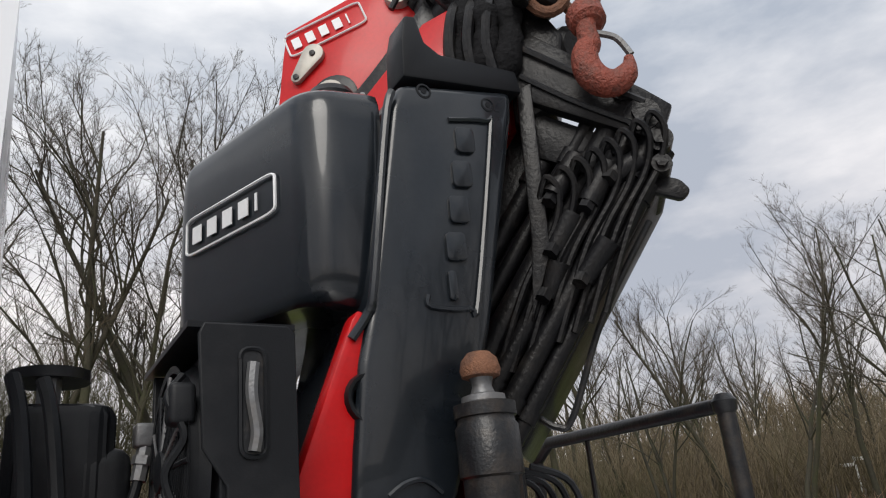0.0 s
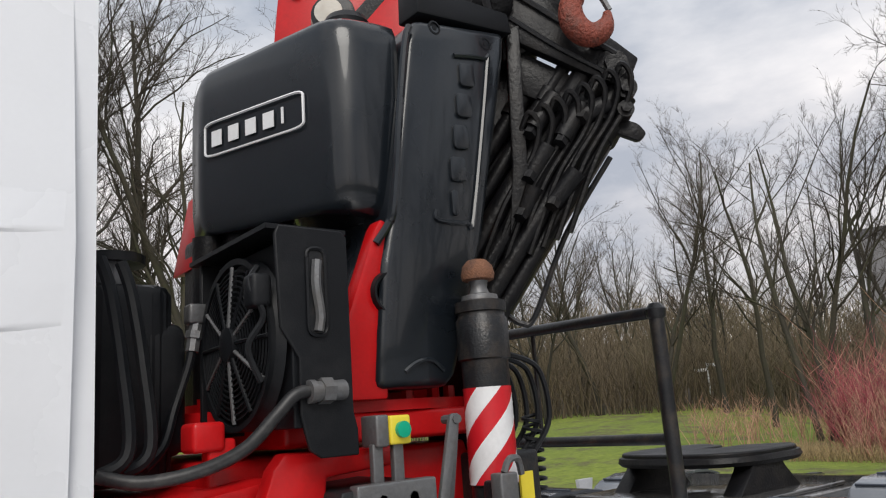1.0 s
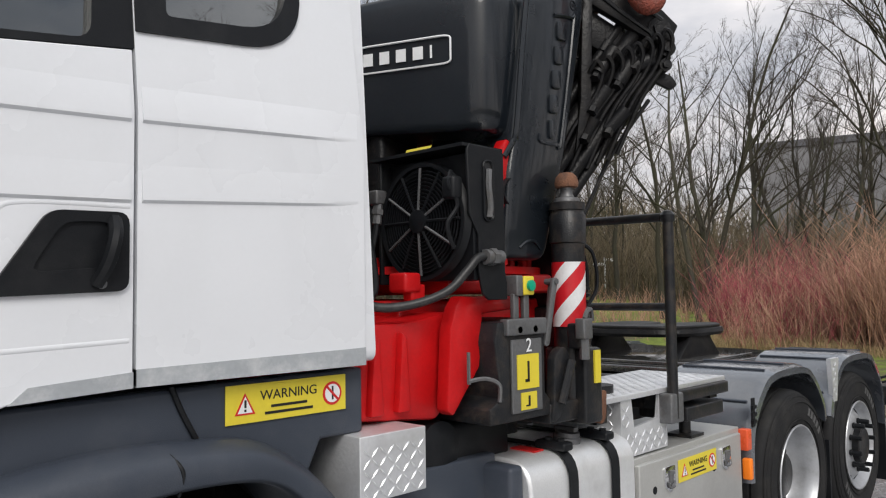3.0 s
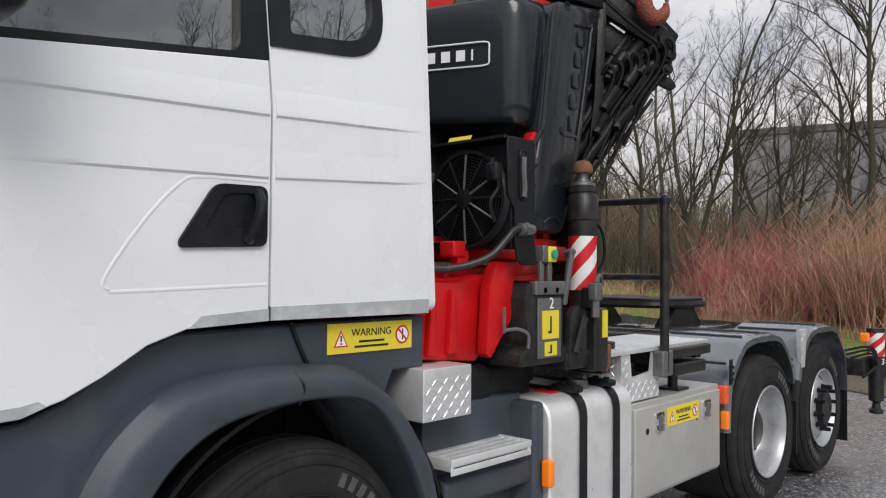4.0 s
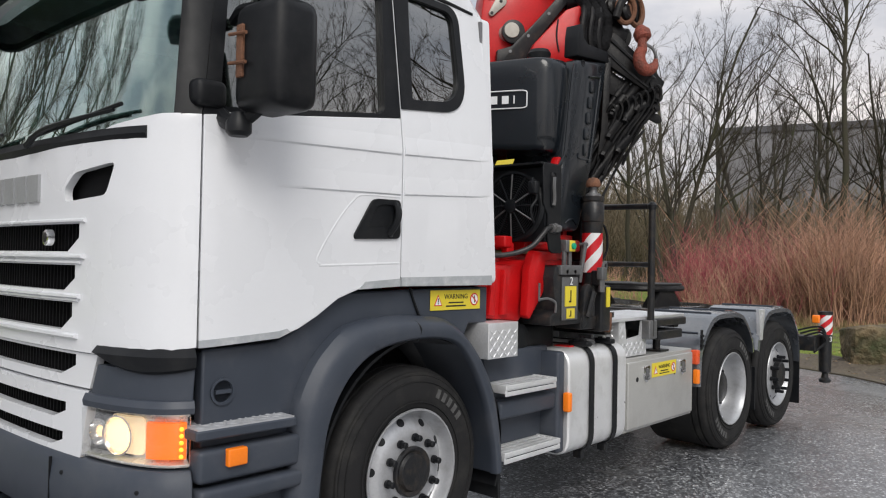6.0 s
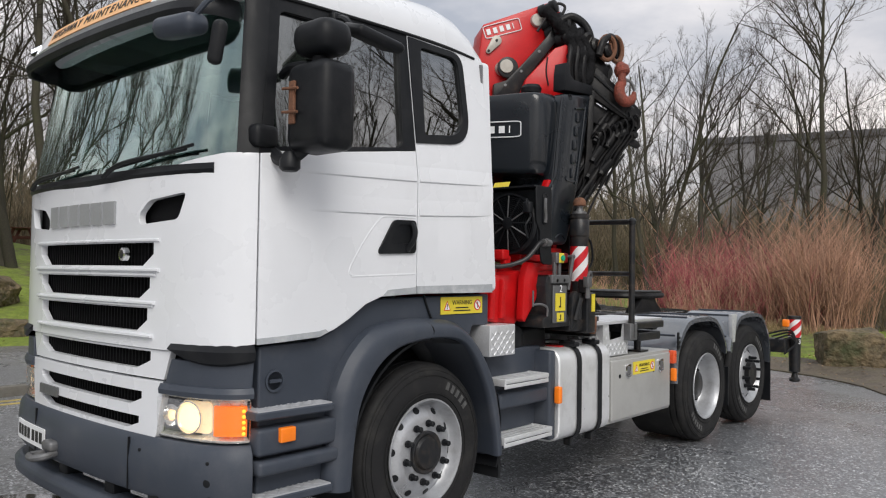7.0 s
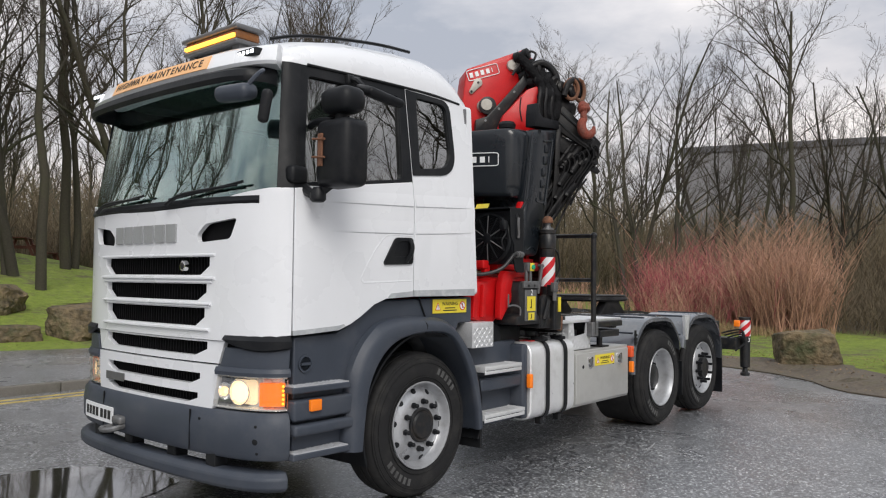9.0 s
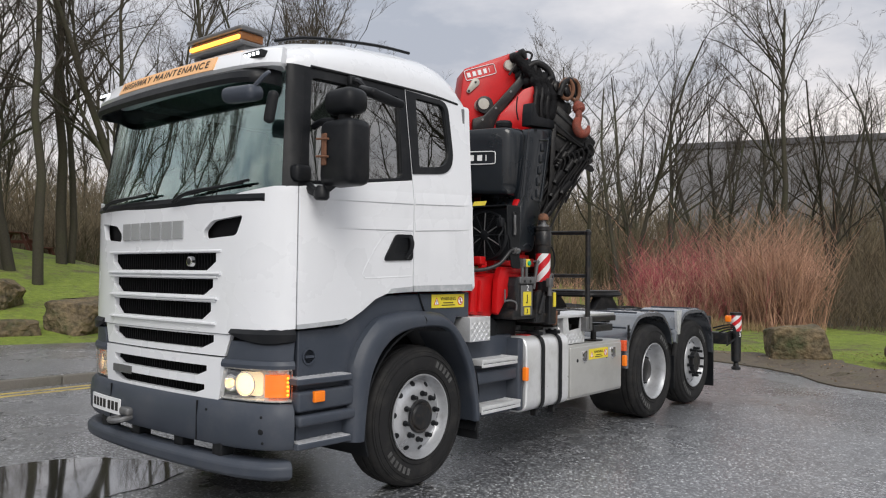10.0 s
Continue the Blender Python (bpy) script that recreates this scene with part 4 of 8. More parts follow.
# rear wall, roof, visor, windscreen
bm = bmesh.new()
prism(bm, rounded([(0.057, 1.418), (2 * YC - 0.057, 1.418), (2 * YC - 0.14, 2.93), (0.14, 2.93)], 0.04), "x", 0.522, 0.58)
part("rear_wall", bm, WHITE, truck, "white cab rear wall")
bm = bmesh.new()
ROOF = [(-1.31, 2.90, 2.915), (-1.32, 2.9, 2.96), (-1.29, 2.9, 3.0), (-1.18, 2.9, 3.075), (-0.95, 2.905, 3.18), (-0.6, 2.915, 3.275), (-0.1, 2.925, 3.335), (0.2, 2.925, 3.35), (0.34, 2.92, 3.32), (0.45, 2.92, 3.23), (0.53, 2.92, 3.06), (0.555, 2.92, 2.93)]
rows = []
for x, ze, zt in ROOF:
    row = []
    inset = 0.165 if x > -1.1 else 0.165 + (-1.1 - x) * 0.9
    hw = YC - inset
    for k in range(33):
        a = math.pi * k / 32
        c, s = math.cos(a), math.sin(a)
        row.append(Vector((x - 0.12 * (1 - abs(c) ** 2.5) * min(1, max(0, (-0.85 - x) / 0.4)), YC - hw * math.copysign(abs(c) ** 0.55, c), ze + (zt - ze) * abs(s) ** 0.75)))
    row += [Vector((x, 2 * YC - inset - 0.03, ze - 0.01)), Vector((x, inset + 0.03, ze - 0.01))]
    rows.append(row)
skin(bm, rows)
roof = part("roof", bm, WHITE, truck, "white domed cab roof", smooth=50)
for yy in (0.16, 2 * YC - 0.16):
    bm = bmesh.new()
    tube(bm, [(-1.1, yy, 2.905), (-0.5, yy, 2.93), (0.1, yy, 2.945), (0.45, yy, 2.93)], 0.01, 6)
    part("roof_seam", bm, BLACK, roof)
bm = bmesh.new()
tube(bm, [(-1.2, 0.42, 3.10), (-0.9, 0.40, 3.19), (-0.3, 0.38, 3.28), (0.1, 0.38, 3.31)], 0.012, 6)
part("roof_rail", bm, BLACK, roof)
bm = bmesh.new()
sweep(bm, [(0.03, 2.858), (0.13, 2.853), (0.185, 2.82), (0.197, 2.775), (0.18, 2.745), (0.163, 2.75), (0.155, 2.785), (0.05, 2.83)], sx(-1.14), 2 * MID - sx(-1.14), 80, True)
for q in bm.verts:
    # the ends taper in to the pillars
    w = abs(q.co.y - YC)
    if w > 0.85:
        q.co.y = YC + math.copysign(0.85 + (w - 0.85) * 0.58, q.co.y - YC)
part("sun_visor", bm, BLACK, truck, "black external sun visor across the cab", bevel=0.004)
bm = bmesh.new()
sweep(bm, [(-0.02, 2.85), (0.135, 2.85), (0.152, 2.87), (0.128, 2.965), (0.10, 2.985), (0.03, 3.0), (-0.04, 3.0)], sy(0.14), sy(2 * YC - 0.14), 40, True)
part("visor_top", bm, WHITE, truck, "white panel over the visor")
bm = bmesh.new()
rows = []
for k in range(21):
    s = sy(0.66) + (sy(1.88) - sy(0.66)) * k / 20
    rows.append([cab(s, 2.872, -0.160), cab(s, 2.966, -0.135), cab(s, 2.966, -0.10), cab(s, 2.872, -0.11)])
skin(bm, rows)
sign = part("roof_sign", bm, ORANGESIGN, truck, "faded orange strip with dark lettering")
adv = {"I": 0.036, " ": 0.034, "W": 0.078, "M": 0.073}
words = "HIGHWAY MAINTENANCE"
total = sum(adv.get(ch, 0.0625) for ch in words)
run = 1.27 + total / 2
for ch in words:
    run -= adv.get(ch, 0.0625) / 2
    if ch != " ":
        s = sy(run)
        q = cab(s, 2.919, -0.1505)
        d = (cab(s - 0.02, 2.919) - cab(s + 0.02, 2.919)).normalized()
        up = (cab(s, 2.966, -0.135) - cab(s, 2.872, -0.160)).normalized()
        nn = d.cross(up)
        letters("letter", ch, 0.079, Matrix(((d.x, up.x, nn.x, q.x), (d.y, up.y, nn.y, q.y), (d.z, up.z, nn.z, q.z), (0, 0, 0, 1))), INK, sign, 0.001)
    run -= adv.get(ch, 0.0625) / 2
for yy in (0.33, 2 * YC - 0.33):
    bm = bmesh.new()
    p = cab(sy(yy), 2.93, -0.135)
    box(bm, p.x - 0.012, p.x + 0.05, yy - 0.10, yy + 0.10, 2.905, 2.955, 0.008)
    led = part("marker_lamp", bm, BLACK, truck, "small lit marker lamp")
    for k in range(4):
        bm = bmesh.new()
        yk = yy - 0.066 + 0.044 * k
        box(bm, p.x - 0.016, p.x - 0.008, yk - 0.013, yk + 0.013, 2.92, 2.942, 0.003)
        part("led", bm, LED, led)
bm = bmesh.new()
skinned(bm, [(sx(-1.345), 2.06), (sy(0.5), 2.01), (MID, 1.99), (sy(2 * YC - 0.5), 2.01), (2 * MID - sx(-1.345), 2.06), (2 * MID - sx(-1.345), 2.86), (sx(-1.345), 2.86)], (), 0.006, -0.015)
part("windscreen", bm, GLASS, truck, "large clear windscreen").visible_shadow = False
bm = bmesh.new()
sweep(bm, [(-0.06, 1.985), (-0.005, 1.985), (0.012, 2.01), (0.0, 2.04), (-0.06, 2.06)], sy(0.22), sy(2 * YC - 0.22), 40)
part("scuttle", bm, BLACK, truck, "black strip under the windscreen")
for y0, y1, z1 in ((1.05, 0.36, 2.105), (2.08, 1.40, 2.075)):
    a, b = cab(sy(y0), 2.035, -0.03), cab(sy(y1), z1, -0.03)
    bm = bmesh.new()
    tube(bm, [a + Vector((0, 0, -0.02)), a * 0.7 + b * 0.3 + Vector((-0.02, 0, 0.015)), b], lambda t: 0.016 - 0.008 * t, 6)
    wp = part("wiper", bm, BLACK, truck, "black windscreen wiper")
    bm = bmesh.new()
    c = a * 0.35 + b * 0.65
    d = (b - a).normalized()
    rod(bm, c - d * 0.42 + Vector((-0.004, 0, 0.008)), c + d * 0.3 + Vector((0, 0, 0.012)), 0.009, 6)
    part("wiper_blade", bm, BLACK, wp)

# warning beacons on the roof
bm = bmesh.new()
box(bm, -1.19, -0.97, 0.82, 1.48, 3.165, 3.195, 0.012)
box(bm, -1.14, -1.02, 0.85, 0.93, 3.06, 3.17)
box(bm, -1.14, -1.02, 1.39, 1.47, 3.06, 3.17)
bar = part("beacon_bar", bm, GALV, truck, "grey roof light bar with a lit amber module")
bm = bmesh.new()
box(bm, -1.20, -0.96, 0.80, 1.50, 3.262, 3.295, 0.015)
part("bar_lid", bm, GALV, bar)
bm = bmesh.new()
box(bm, -1.18, -0.98, 0.83, 1.47, 3.196, 3.262, 0.014)
part("amber_dome", bm, pbr("amber_dome", (0.22, 0.085, 0.025), 0.25, var=0.2), bar, "dark amber plastic dome")
bm = bmesh.new()
box(bm, -1.197, -1.10, 0.84, 1.46, 3.203, 3.232, 0.010)
part("amber_light", bm, BEACON, bar, "lit amber warning light")

# mirrors
bm = bmesh.new()
box(bm, -1.22, -1.01, -0.34, -0.05, 2.085, 2.50, 0.055)
mirror = part("door_mirror", bm, BLACK, truck, "large black door mirror")
bm = bmesh.new()
box(bm, -1.21, -1.01, -0.32, -0.06, 2.535, 2.70, 0.065)
rod(bm, (-1.11, -0.18, 2.48), (-1.11, -0.18, 2.57), 0.04)
part("wide_mirror", bm, BLACK, mirror)
bm = bmesh.new()
tube(bm, [(-1.1, 0.12, 2.50), (-1.14, 0.0, 2.51), (-1.13, -0.12, 2.50)], 0.024, 8)
part("mirror_arm", bm, BLACK, mirror)
bm = bmesh.new()
tube(bm, [(-1.17, 0.12, 2.13), (-1.18, 0.02, 2.06), (-1.17, -0.05, 2.06), (-1.14, -0.12, 2.11)], 0.032, 8)
part("mirror_arm", bm, BLACK, mirror)
bm = bmesh.new()
lathe(bm, (-1.185, -0.06, 2.00), (0, 0, 1), [(0, 0.035), (0.015, 0.05), (0.05, 0.05), (0.09, 0.03)], 16)
part("mirror_foot", bm, BLACK, mirror)
bm = bmesh.new()
box(bm, -1.232, -1.215, -0.14, -0.10, 2.21, 2.41, 0.004)
for z in (2.26, 2.37):
    rod(bm, (-1.235, -0.17, z), (-1.235, -0.06, z + 0.01), 0.007, 8)
part("mirror_clamp", bm, RUST, mirror, "rusty clamp plate on the mirror back")
bm = bmesh.new()
box(bm, -0.15, 0.15, -0.10, 0.10, -0.03, 0.03, 0.028, Matrix.Translation((-0.70, -0.10, 2.74)) @ pose(0, 0, 0, 18, 10, -8))
tube(bm, [(-0.74, 0.20, 2.875), (-0.745, 0.08, 2.865), (-0.74, 0.0, 2.79)], 0.02, 8)
box(bm, -0.78, -0.66, 0.12, 0.2, 2.84, 2.91, 0.015)
part("kerb_mirror", bm, BLACK, truck, "black kerb mirror over the door")
bm = bmesh.new()
box(bm, -0.07, 0.07, -0.13, 0.13, -0.05, 0.05, 0.045, Matrix.Translation((-1.63, 0.17, 2.62)) @ pose(0, 0, 0, 0, -10, 12))
tube(bm, [(-1.52, 0.06, 2.76), (-1.58, 0.03, 2.72), (-1.62, 0.09, 2.64)], 0.014, 8)
part("front_mirror", bm, GREY, truck, "grey front mirror hung from the visor")
bm = bmesh.new()
box(bm, -0.03, 0.03, -0.035, 0.035, -0.10, 0.10, 0.03, Matrix.Translation((-1.56, -0.02, 2.53)) @ pose(0, 0, 0, 12, 0, 10))
part("mirror_arm", bm, BLACK, truck)
bm = bmesh.new()
box(bm, -1.30, -1.16, 0.05, 0.14, 2.12, 2.23, 0.03)
part("camera_pod", bm, BLACK, truck, "black plastic pod on the pillar")

# inside of the cab
bm = bmesh.new()
box(bm, -1.25, 0.53, 0.2, 2 * YC - 0.2, 1.40, 1.44)
box(bm, -1.30, -0.98, 0.28, 2 * YC - 0.28, 1.44, 1.98, 0.05)
part("dashboard", bm, TRIM, truck, "dark dashboard and cab floor")
bm = bmesh.new()
box(bm, 0.50, 0.535, 0.14, 2 * YC - 0.14, 1.44, 2.90)
part("rear_lining", bm, TRIM, truck)
for yy in (0.68, 2 * YC - 0.68):
    bm = bmesh.new()
    box(bm, -0.60, -0.10, yy - 0.25, yy + 0.25, 1.75, 1.92, 0.06)
    box(bm, -0.18, 0.0, yy - 0.24, yy + 0.24, 1.88, 2.52, 0.07)
    box(bm, -0.13, -0.03, yy - 0.13, yy + 0.13, 2.50, 2.70, 0.05)
    part("cab_seat", bm, SEATCLOTH, truck, "dark cloth cab seat")
bm = bmesh.new()
c = Vector((-0.80, 2 * YC - 0.68, 2.10))
ax = Vector((0.75, 0, 0.65)).normalized()
tube(bm, ring(c, ax, 0.22, 24) + [ring(c, ax, 0.22, 24)[0]], 0.017, 8, straight=True)
rod(bm, c, c - ax * 0.3, 0.03)
for q in ring(c, ax, 0.21, 3):
    rod(bm, c, q, 0.014, 6)
part("steering_wheel", bm, BLACK, truck, "black steering wheel")
bm = bmesh.new()
for k in range(12):
    lathe(bm, (-1.05 + 0.018 * k, 0.235 + 0.012 * (k % 2), 2.08), (0, 0, 1), [(0, 0.012), (0.75, 0.011)], 6)
part("curtain", bm, CURTAIN, truck, "pale folded side curtain")

# ---- truck: wheels, chassis, tank, lockers ----


WHEELS = {"front": (0.095, 0.470), "drive": (0.0, 0.474), "tag": (0.03, 0.478)}


def wheel(x, near, kind, label):
    """One wheel: tyre, rim, hub and nuts, its outer face towards the camera's side."""
    sgn = 1 if near else -1
    inset, height = WHEELS[kind]
    y0 = inset if near else 2 * YC - inset
    ax = Vector((0, -sgn, 0))
    c = Vector((x, y0, height))
    bm = bmesh.new()
    w = 0.3 if kind != "drive" else 0.62
    lathe(bm, c, ax, [(-0.02, 0.310), (-0.008, 0.325), (0.0, 0.37), (0.004, 0.42), (-0.004, 0.47), (-0.016, 0.499), (-0.024, 0.502), (-0.027, 0.496), (-0.033, 0.506), (-0.045, 0.518), (-0.07, 0.526), (-0.085, 0.527), (-0.088, 0.513), (-0.1, 0.513), (-0.103, 0.529), (-0.145, 0.530), (-0.148, 0.515), (-0.16, 0.515), (-0.163, 0.530), (-0.21, 0.529), (-w + 0.03, 0.52), (-w, 0.45), (-w + 0.02, 0.31)], 72, False)
    tyre = part("tyre", bm, RUBBER, truck, label)
    for r in (0.350, 0.455, 0.487):
        bm = bmesh.new()
        lathe(bm, c, ax, [(-0.012, r - 0.005), (0.0045 if r < 0.47 else -0.007, r - 0.002), (0.0045 if r < 0.47 else -0.007, r + 0.002), (-0.02, r + 0.006)], 64, False)
        part("sidewall_rib", bm, RUBBER, tyre)
    # raised maker's lettering as plain blocks
    for a0, cnt in ((36, 5), (214, 6)):
        for k in range(cnt):
            a = radians(a0 + k * 7.2)
            bm = bmesh.new()
            m = Matrix.Translation(c + Vector((sgn * math.cos(a) * 0.412, -sgn * 0.0035, math.sin(a) * 0.412))) @ Euler((0, -sgn * a + math.pi / 2, 0)).to_matrix().to_4x4()
            box(bm, -0.014, 0.014, -0.002, 0.002, -0.024, 0.024, m=m)
            part("sidewall_letter", bm, TYREMARK, tyre)
    bm = bmesh.new()
    if kind == "drive":
        prof = [(-0.014, 0.310), (-0.002, 0.318), (0.004, 0.315), (0.003, 0.307), (-0.02, 0.296), (-0.04, 0.288), (-0.08, 0.283), (-0.15, 0.275), (-0.172, 0.262), (-0.18, 0.235), (-0.167, 0.20), (-0.16, 0.16), (-0.16, 0.0)]
    else:
        prof = [(-0.014, 0.310), (-0.002, 0.318), (0.004, 0.315), (0.003, 0.307), (-0.03, 0.292), (-0.055, 0.284), (-0.068, 0.272), (-0.062, 0.258), (-0.035, 0.225), (-0.022, 0.20), (-0.018, 0.15), (-0.018, 0.0)]
    lathe(bm, c, ax, prof, 48, False)
    rim = part("rim", bm, RIM, truck, "silver painted steel rim")
    dep = -0.16 if kind == "drive" else -0.018
    rr = 0.170
    for k in range(10):
        a = 2 * math.pi * (k + 0.3) / 10
        p = c + ax * dep + Vector((math.cos(a) * rr, 0, math.sin(a) * rr))
        bm = bmesh.new()
        ln = 0.045 if kind == "front" else (0.075 if kind == "tag" else 0.03)
        lathe(bm, p, ax, [(0, 0.021), (0.012, 0.022), (0.014, 0.016), (ln, 0.016), (ln + 0.004, 0.012)], 10)
        part("wheel_nut", bm, BLACK, rim, "black wheel nut")
    if kind != "drive":
        for k in range(10):
            a = 2 * math.pi * (k + 0.8) / 10
            p = c + ax * -0.050 + Vector((math.cos(a) * 0.250, 0, math.sin(a) * 0.250))
            bm = bmesh.new()
            lathe(bm, p, ax + Vector((math.cos(a), 0, math.sin(a))) * 0.7, [(-0.004, 0.022), (0.0, 0.022), (0.0005, 0.0)], 14)
            part("hand_hole", bm, BLACK, rim)
    bm = bmesh.new()
    if kind == "front":
        lathe(bm, c, ax, [(-0.03, 0.128), (0.0, 0.126), (0.004, 0.118), (-0.004, 0.10), (0.012, 0.09), (0.018, 0.06), (0.02, 0.0)], 28)
    elif kind == "tag":
        lathe(bm, c, ax, [(-0.03, 0.13), (0.025, 0.128), (0.03, 0.118), (0.02, 0.10), (0.022, 0.05), (0.02, 0.0)], 28)
    else:
        lathe(bm, c, ax, [(-0.2, 0.14), (-0.10, 0.135), (-0.09, 0.12), (-0.09, 0.0)], 28)
    part("hub", bm, STEEL_BLK, rim, "black wheel hub")


for near in (True, False):
    wheel(-0.02, near, "front", "worn black front tyre")
    wheel(3.91, near, "drive", "black drive-axle tyre")
    wheel(5.18, near, "tag", "black rear-axle tyre")
for x in (-0.02, 3.91, 5.18):
    bm = bmesh.new()
    rod(bm, (x, 0.35, 0.475), (x, 2 * YC - 0.35, 0.475), 0.085, 16)
    lathe(bm, (x, YC - 0.25, 0.475), (0, 1, 0), [(0, 0.1), (0.1, 0.2), (0.4, 0.2), (0.5, 0.1)], 16)
    part("axle", bm, STEEL_BLK, truck)
for y0 in (0.86, 1.62):
    bm = bmesh.new()
    prism(bm, [(y0, 0.74), (y0 + 0.08, 0.74), (y0 + 0.08, 0.755), (y0 + 0.015, 0.755), (y0 + 0.015, 1.005), (y0 + 0.08, 1.005), (y0 + 0.08, 1.02), (y0, 1.02)] if y0 < YC else [(y0, 0.74), (y0 + 0.08, 0.74), (y0 + 0.08, 1.02), (y0, 1.02), (y0, 1.005), (y0 + 0.065, 1.005), (y0 + 0.065, 0.755), (y0, 0.755)], "x", -1.2, 6.5)
    part("chassis_rail", bm, STEEL_BLK, truck, "dark steel chassis rail")
for x in (0.6, 1.8, 3.2, 4.5, 6.4):
    bm = bmesh.new()
    box(bm, x - 0.05, x + 0.05, 0.88, 1.68, 0.78, 0.98)
    part("cross_member", bm, STEEL_BLK, truck)
bm = bmesh.new()
box(bm, -0.9, 0.5, 0.85, 1.7, 0.55, 1.38, 0.05)
part("engine", bm, STEEL_BLK, truck)

# rear mudguards
for near in (True, False):
    Y = (lambda v: v) if near else (lambda v: 2 * YC - v)
    for xc, a0, a1 in ((3.88, 176, 22), (5.195, 158, 4)):
        rows = []
        for k in range(37):
            a = radians(a0 + (a1 - a0) * k / 36)
            c, s = math.cos(a), math.sin(a)
            sq = 1 / (abs(c) ** 3 + abs(s) ** 3) ** (1 / 3)
            ro = 0.64 * min(sq, 1.09)
            rib = 0.006 if k % 6 == 0 else 0
            rows.append([Vector((xc + q * c, Y(yy), 0.51 + q * s)) for q, yy in ((ro - 0.055, 0.02), (ro - 0.015, 0.025), (ro + rib, 0.07), (ro + rib, 0.62), (ro - 0.015, 0.62), (ro - 0.02, 0.08), (ro - 0.055, 0.032))])
        bm = bmesh.new()
        skin(bm, rows)
        guard = part("mudguard", bm, WETGREY, truck, "ribbed grey plastic mudguard", smooth=50)
        for k in range(3, 37, 6):
            a = radians(a0 + (a1 - a0) * k / 36)
            c, s = math.cos(a), math.sin(a)
            sq = min(1 / (abs(c) ** 3 + abs(s) ** 3) ** (1 / 3), 1.09)
            bm = bmesh.new()
            rod(bm, (xc + 0.645 * sq * c, Y(0.08), 0.51 + 0.645 * sq * s), (xc + 0.645 * sq * c, Y(0.6), 0.51 + 0.645 * sq * s), 0.008, 6)
            part("guard_rib", bm, GREY, guard)
    bm = bmesh.new()
    prism(bm, [(4.60, 1.14), (4.76, 1.14), (4.70, 0.85), (4.63, 0.85)], "y", Y(0.02), Y(0.05))
    gp = part("gap_plate", bm, CHEQ, truck, "chequer plate between the mudguards")
    if near:
        bm = bmesh.new()
        lozenges(bm, (4.63, 0.02, 0.88), (1, 0, 0), (0, 0, 1), 0.10, 0.26, 0.034)
        tagged(part("raised_pattern", bm, CHEQ, gp), kind="stuff")
    for x in (4.56, 5.86):
        bm = bmesh.new()
        box(bm, x, x + 0.02, Y(0.04), Y(0.60), 0.10 if x > 5 else 0.2, 0.78 if x > 5 else 0.6)
        part("mudflap", bm, BLACK, truck, "black rubber mudflap")
bm = bmesh.new()
box(bm, 3.27, 3.31, 0.012, 0.022, 0.86, 1.02, 0.004, pose(0, 0, 0))
for z in (0.88, 0.92, 0.96):
    box(bm, 3.265, 3.315, 0.005, 0.02, z, z + 0.02)
part("guard_latch", bm, BLACK, truck)

# fuel tank, with straps and cap
bm = bmesh.new()
prism(bm, rounded([(0.0, 0.33), (0.62, 0.33), (0.62, 1.0), (0.0, 1.0)], 0.12, 6), "x", 1.27, 2.0)
tank = part("fuel_tank", bm, ALU, truck, "silver aluminium fuel tank with two black straps", bevel=0.012)
for x in (1.50, 1.80):
    bm = bmesh.new()
    o = rounded([(-0.012, 0.318), (0.632, 0.318), (0.632, 1.012), (-0.012, 1.012)], 0.125, 6)
    loop = [Vector((0, p[0], p[1])) for p in o]
    rows = []
    for p in loop + loop[:1]:
        q = Vector((0, 0.31 + (p.y - 0.31) * 0.985, 0.665 + (p.z - 0.665) * 0.985))
        rows.append([Vector((x, p.y, p.z)), Vector((x + 0.055, p.y, p.z)), Vector((x + 0.055, q.y, q.z)), Vector((x, q.y, q.z))])
    skin(bm, rows, False)
    strap = part("strap", bm, BLACK, tank, "black rubber-faced tank strap")
    bm = bmesh.new()
    box(bm, x - 0.005, x + 0.06, 0.01, 0.16, 1.0, 1.035, 0.012)
    for yy in (0.05, 0.11):
        rod(bm, (x + 0.0275, yy, 1.03), (x + 0.0275, yy, 1.045), 0.015, 8)
    part("strap_clamp", bm, BLACK, strap)
    bm = bmesh.new()
    box(bm, x + 0.01, x + 0.045, 0.05, 0.12, 0.27, 0.34, 0.01)
    part("strap_hook", bm, STEEL_BLK, strap)
bm = bmesh.new()
lathe(bm, (1.69, 0.14, 0.99), (0, -0.15, 1), [(0, 0.06), (0.035, 0.058), (0.04, 0.052), (0.055, 0.05), (0.06, 0.0)], 20)
box(bm, 1.675, 1.705, 0.09, 0.19, 1.045, 1.062)
part("tank_cap", bm, GALV, tank, "grey tank cap")
bm = bmesh.new()
box(bm, 1.42, 1.48, 0.1, 0.22, 1.0, 1.006)
part("tank_sticker", bm, REDPRINT, tank, "faded red sticker")
bm = bmesh.new()
box(bm, 1.225, 1.268, -0.03, 0.02, 0.62, 0.74, 0.012)
part("marker_lamp", bm, AMBER, truck, "amber side marker lamp")
